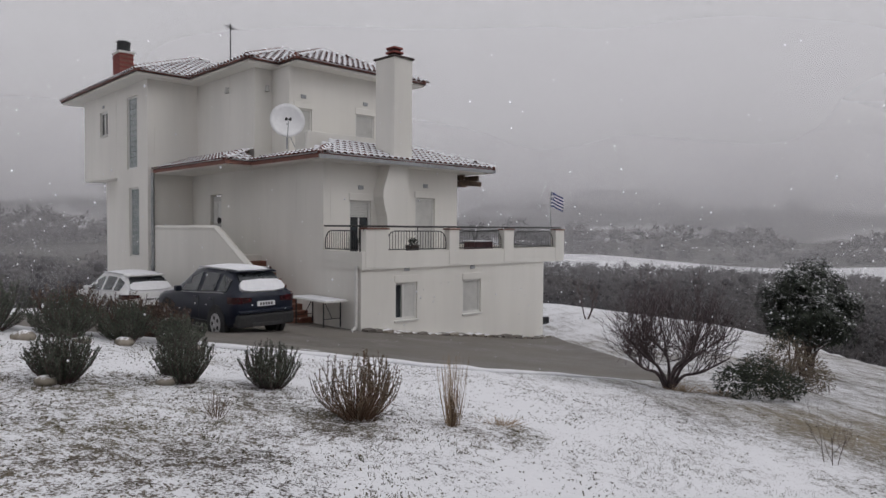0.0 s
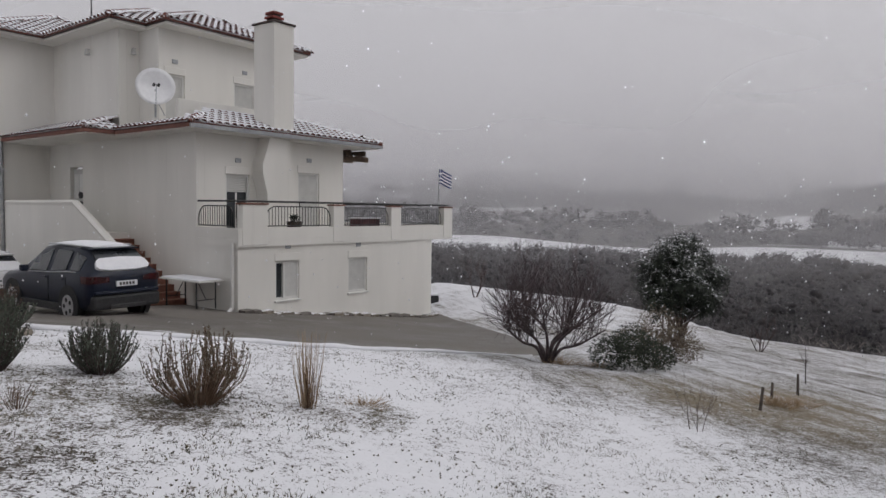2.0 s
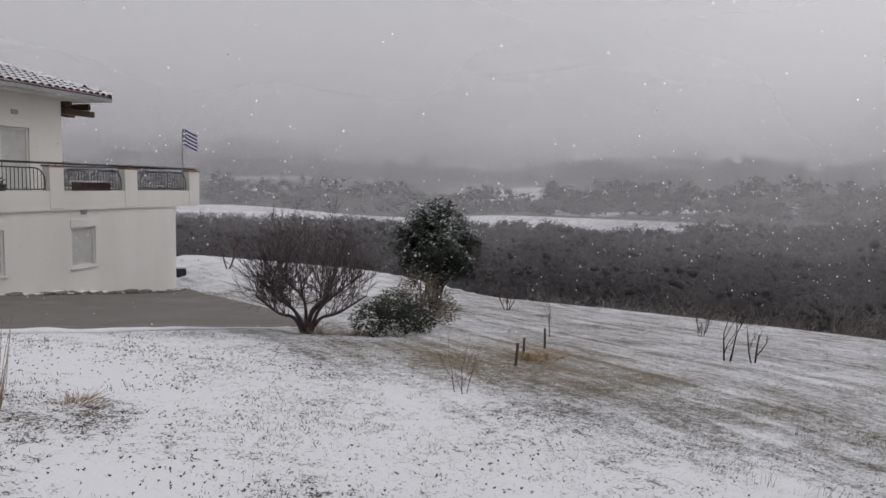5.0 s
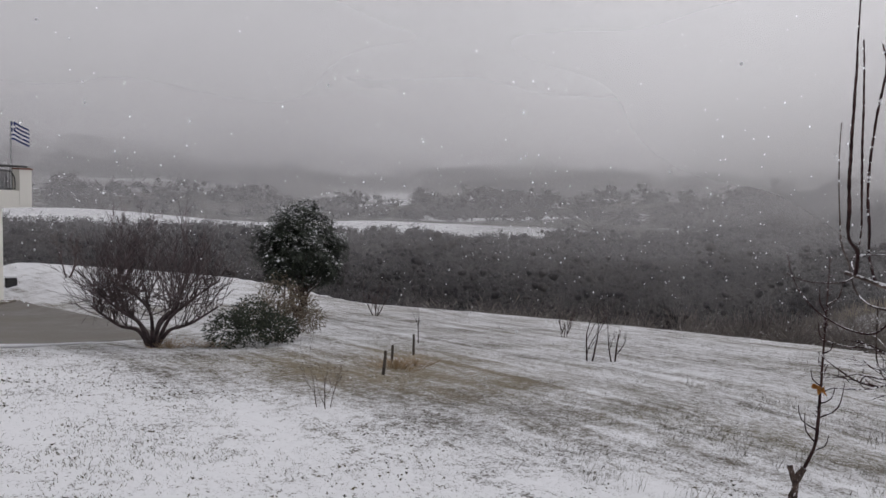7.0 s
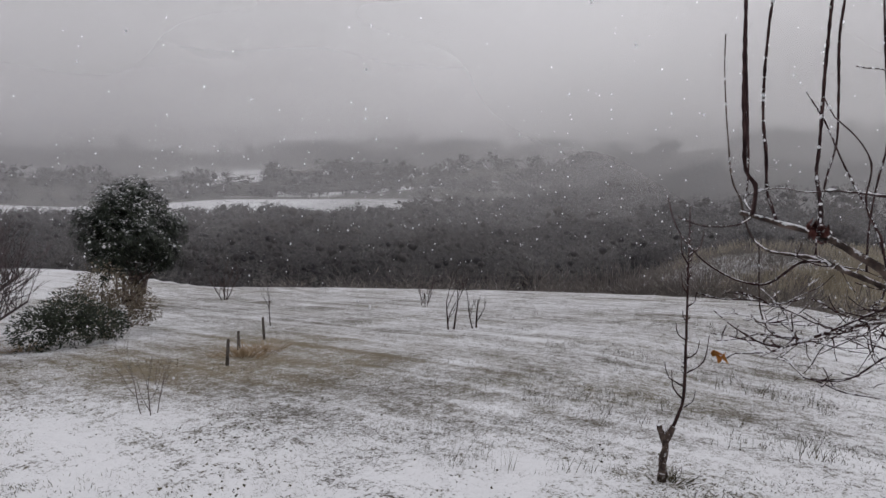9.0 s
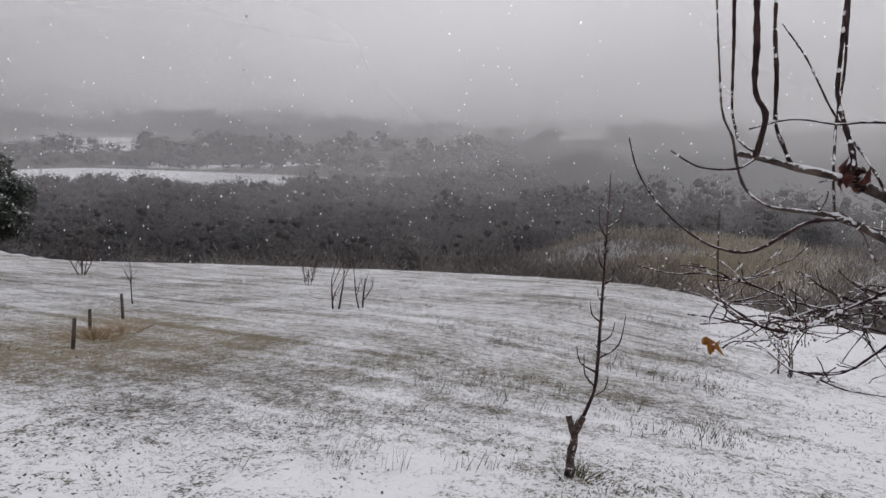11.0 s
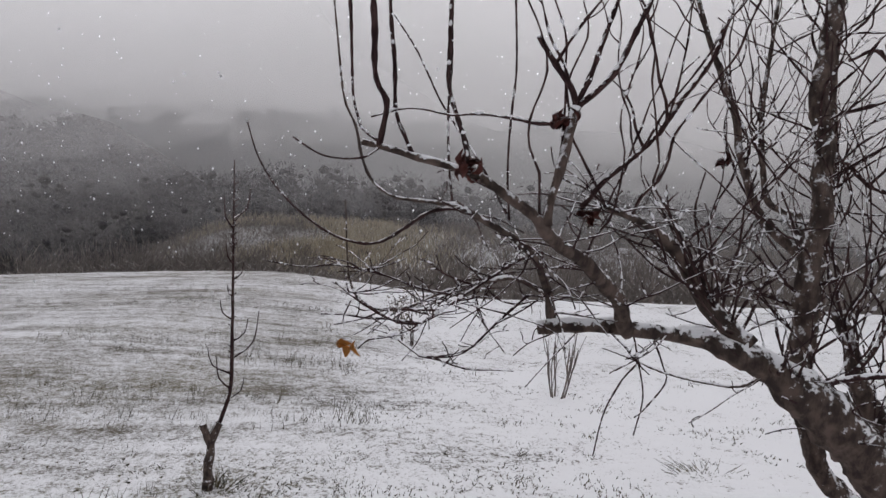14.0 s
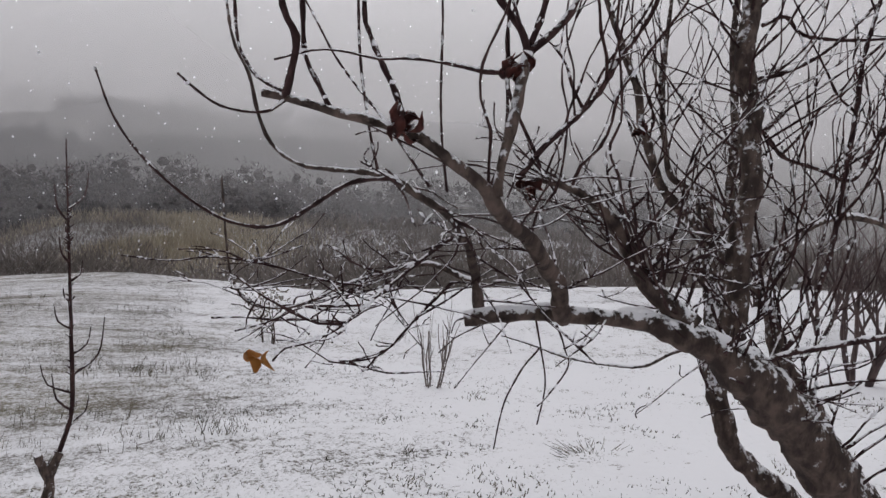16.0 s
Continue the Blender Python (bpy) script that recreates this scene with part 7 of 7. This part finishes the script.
limb("side_a", [(3.164, 0.787, 1.210, 6.0), (3.191, 0.681, 1.241, 4.3), (3.196, 0.601, 1.282, 3.7), (3.211, 0.512, 1.346, 3.2), (3.246, 0.404, 1.431, 3.3)])
limb("side_b", [(3.180, 0.783, 1.332, 5.4), (3.195, 0.711, 1.361, 4.9), (3.197, 0.657, 1.329, 4.3), (3.213, 0.525, 1.329, 3.8), (3.216, 0.333, 1.356, 3.3)])
limb("side_c", [(3.145, 0.778, 1.095, 4.8), (3.165, 0.689, 1.036, 4.9), (3.182, 0.571, 1.015, 5.1), (3.197, 0.449, 0.995, 5.9), (3.235, 0.339, 1.112, 8.1), (3.233, 0.284, 1.203, 6.7)])


def shoots(owner, count, length, rng, lean=0.25, r=0.0028, rise=1.0, start=0.15, stop=1.0, pull=0.12, forks=2):
    """Slim shoots along a limb that set out sideways and bend to the light, jointed and kinked at the buds, with short side twigs."""
    line = SKELETON[owner]

    def shoot(p, d, ln, r, forks):
        n = max(4, int(ln / 0.045))
        pts = [tuple(p)]
        for k in range(n):
            d = (d + Vector((rng.gauss(0, 0.21), rng.gauss(0, 0.21), rng.gauss(0, 0.13) + pull * rise))).normalized()
            p = p + d * ln / n
            pts.append(tuple(p))
        fine = spline(pts, 0.016)
        v, f = [], []
        tube(v, f, fine, [max(0.0010, r * (1 - 0.68 * k / len(fine))) * (1.0 + 0.75 * max(0, noise.noise(Vector(q) * 75)) + (0.35 if k % 4 == 0 else 0.0)) for k, q in enumerate(fine)], 5)
        raw("twig", v, f, M_TWIG, tree)
        dab(fine, r, rng)
        for k in range(forks):
            q = rng.randint(len(fine) // 4, len(fine) - 2)
            side = Vector((rng.uniform(-1, 1), rng.uniform(-1, 1), rng.uniform(-0.2, 0.8))).normalized()
            shoot(Vector(fine[q]), (d * 0.5 + side).normalized(), ln * rng.uniform(0.12, 0.34), r * 0.6, 0)

    for i in range(count):
        p = Vector(line[rng.randint(int((len(line) - 1) * start), int((len(line) - 1) * stop))][:3])
        d = Vector((rng.uniform(-1, 1) * lean, rng.uniform(-1, 1) * lean, rise * rng.uniform(0.5, 1.0))).normalized()
        shoot(p, d, length * rng.uniform(0.5, 1.15), r * rng.uniform(0.75, 1.2), rng.randint(0, forks))


tw = random.Random(91)
# long upright shoots: limb, count, length, spread, and the stretch of the limb that bears them
for owner, count, length, lean, start, stop in (("limb_b", 11, 0.75, 0.5, 0.2, 0.9), ("limb_a", 5, 0.5, 0.6, 0.1, 0.6), ("trunk", 10, 0.60, 0.8, 0.45, 0.95), ("stem", 18, 0.60, 1.3, 0.2, 1.0), ("leg", 6, 0.6, 0.8, 0.6, 1.0), ("back_trunk", 14, 0.75, 0.7, 0.6, 1.0),
                                                ("far_stem", 16, 0.55, 1.2, 0.15, 1.0), ("knob_l", 20, 0.5, 1.2, 0.15, 1.0), ("knob_u", 10, 0.4, 1.0, 0.15, 1.0), ("arch_r", 14, 0.5, 0.7, 0.15, 1.0), ("side_c", 8, 0.4, 0.7, 0.15, 1.0), ("long_d", 5, 0.4, 0.8, 0.2, 1.0), ("rise_r", 10, 0.4, 1.0, 0.15, 1.0), ("fork_l", 2, 0.3, 0.7, 0.3, 1.0), ("fork_r", 2, 0.3, 0.7, 0.3, 1.0)):
    shoots(owner, count, length, tw, lean, 0.0026, 1.0, start, stop, 0.11)
# arching and drooping side twigs in the heart of the crown
for owner, count, length, rise, start, stop in (("limb_b", 20, 0.30, 0.15, 0.1, 0.9), ("limb_a", 10, 0.24, 0.2, 0.1, 0.6), ("stem", 14, 0.34, 0.3, 0.4, 1.0), ("low_a", 24, 0.24, 0.1, 0.1, 0.7), ("low_a", 14, 0.20, -0.5, 0.1, 0.6), ("spur", 8, 0.18, 0.2, 0.0, 0.4), ("spur", 12, 0.22, -0.5, 0.0, 0.4), ("leaf_tw", 12, 0.2, 0.1, 0.1, 0.7),
                                                ("low_b", 7, 0.18, 0.1, 0.1, 0.8), ("low_c", 10, 0.2, 0.1, 0.1, 1.0), ("trunk", 14, 0.22, -0.4, 0.6, 1.0), ("far_stem", 12, 0.4, 0.0, 0.2, 1.0)):
    shoots(owner, count, length, tw, 1.0, 0.0021, rise, start, stop, 0.10, 3)
# the thicket where the limbs leave the trunk
for owner, count, length, rise, start, stop in (("limb_b", 16, 0.28, 0.9, 0.0, 0.3), ("trunk", 16, 0.26, 0.9, 0.50, 0.72), ("stem", 10, 0.28, 0.8, 0.0, 0.2), ("back_trunk", 8, 0.28, 0.8, 0.6, 1.0)):
    shoots(owner, count, length, tw, 1.3, 0.0034, rise, start, stop, 0.10, 3)


tagged(raw("twig_snow", DAB_V, DAB_F, M_SNOW, tree), "dabs of snow along the twigs", kind="stuff")


def shrivelled(x, y, z, size, seed, material, count=7, label=""):
    """A hanging cluster of curled dead leaves, as one part of the tree."""
    rng = random.Random(seed)
    bm = bmesh.new()
    for i in range(count):
        c = Vector((rng.uniform(-1, 1), rng.uniform(-1, 1), rng.uniform(-1, 1))) * size * 0.55
        turn = Euler((rng.uniform(0, 6), rng.uniform(0, 6), rng.uniform(0, 6))).to_matrix()
        nu, nv = 5, 4
        grid = []
        for a in range(nu):
            row = []
            for b in range(nv):
                s, t = a / (nu - 1), b / (nv - 1) - 0.5
                w = size * 0.75 * math.sin(math.pi * min(0.96, s + 0.06))
                curl = t * 2.6
                row.append(bm.verts.new(c + turn @ Vector((s * size * 1.3 - size * 0.5, math.sin(curl) * w * 0.5, math.cos(curl) * w * 0.45 + 0.25 * size * math.sin(s * 4)))))
            grid.append(row)
        for a in range(nu - 1):
            for b in range(nv - 1):
                bm.faces.new((grid[a][b], grid[a + 1][b], grid[a + 1][b + 1], grid[a][b + 1]))
    bmesh.ops.solidify(bm, geom=bm.faces[:], thickness=0.0012)
    ob = part("dead_leaf", bm, material, tree, label, smooth=True)
    ob.location = TREE_AT @ Vector((x, y, z))


shrivelled(2.635, 1.882, 0.735, 0.022, 1, M_DEADLEAF, 3, "curled orange leaf at a twig's end")
for i, (x, y, z) in enumerate(((2.691, 1.704, 1.029), (2.712, 1.549, 1.113), (2.862, 1.458, 0.946), (3.069, 0.867, 0.747), (3.279, 1.004, 1.08))):
    shrivelled(x, y, z, 0.024, 2 + i, M_FRUIT, 9, "shrivelled red-brown leaves")

# other bare trees of the orchard behind it
for i, (x, y, h, seed) in enumerate(((5.45, -2.2, 1.7, 95), (8.2, -4.6, 2.0, 96), (11.5, -6.5, 2.3, 97), (7.2, -7.5, 2.4, 98))):
    bare_shrub("bare_orchard_tree", x, y, h, "bare orchard tree with a tangle of twigs", seed, 4, 4, 0.024, 0.55, M_TWIG_FAR, 0.35, (2, 4), "tree", "bare trees of the orchard")
for i in range(26):
    a = math.radians(98 + i * 2.4 + tw.uniform(-1, 1))
    r = brow(100) + tw.uniform(1.0, 9.0)
    bare_shrub("brushwood", 1.5 + r * math.sin(a), 1.8 + r * math.cos(a), tw.uniform(1.6, 2.8), "leafless brushwood beyond the field's edge", 120 + i, 4, 3, 0.012, 0.6, M_BRUSH, 0.5, (2, 4), "shrub", "brushwood beyond the field")
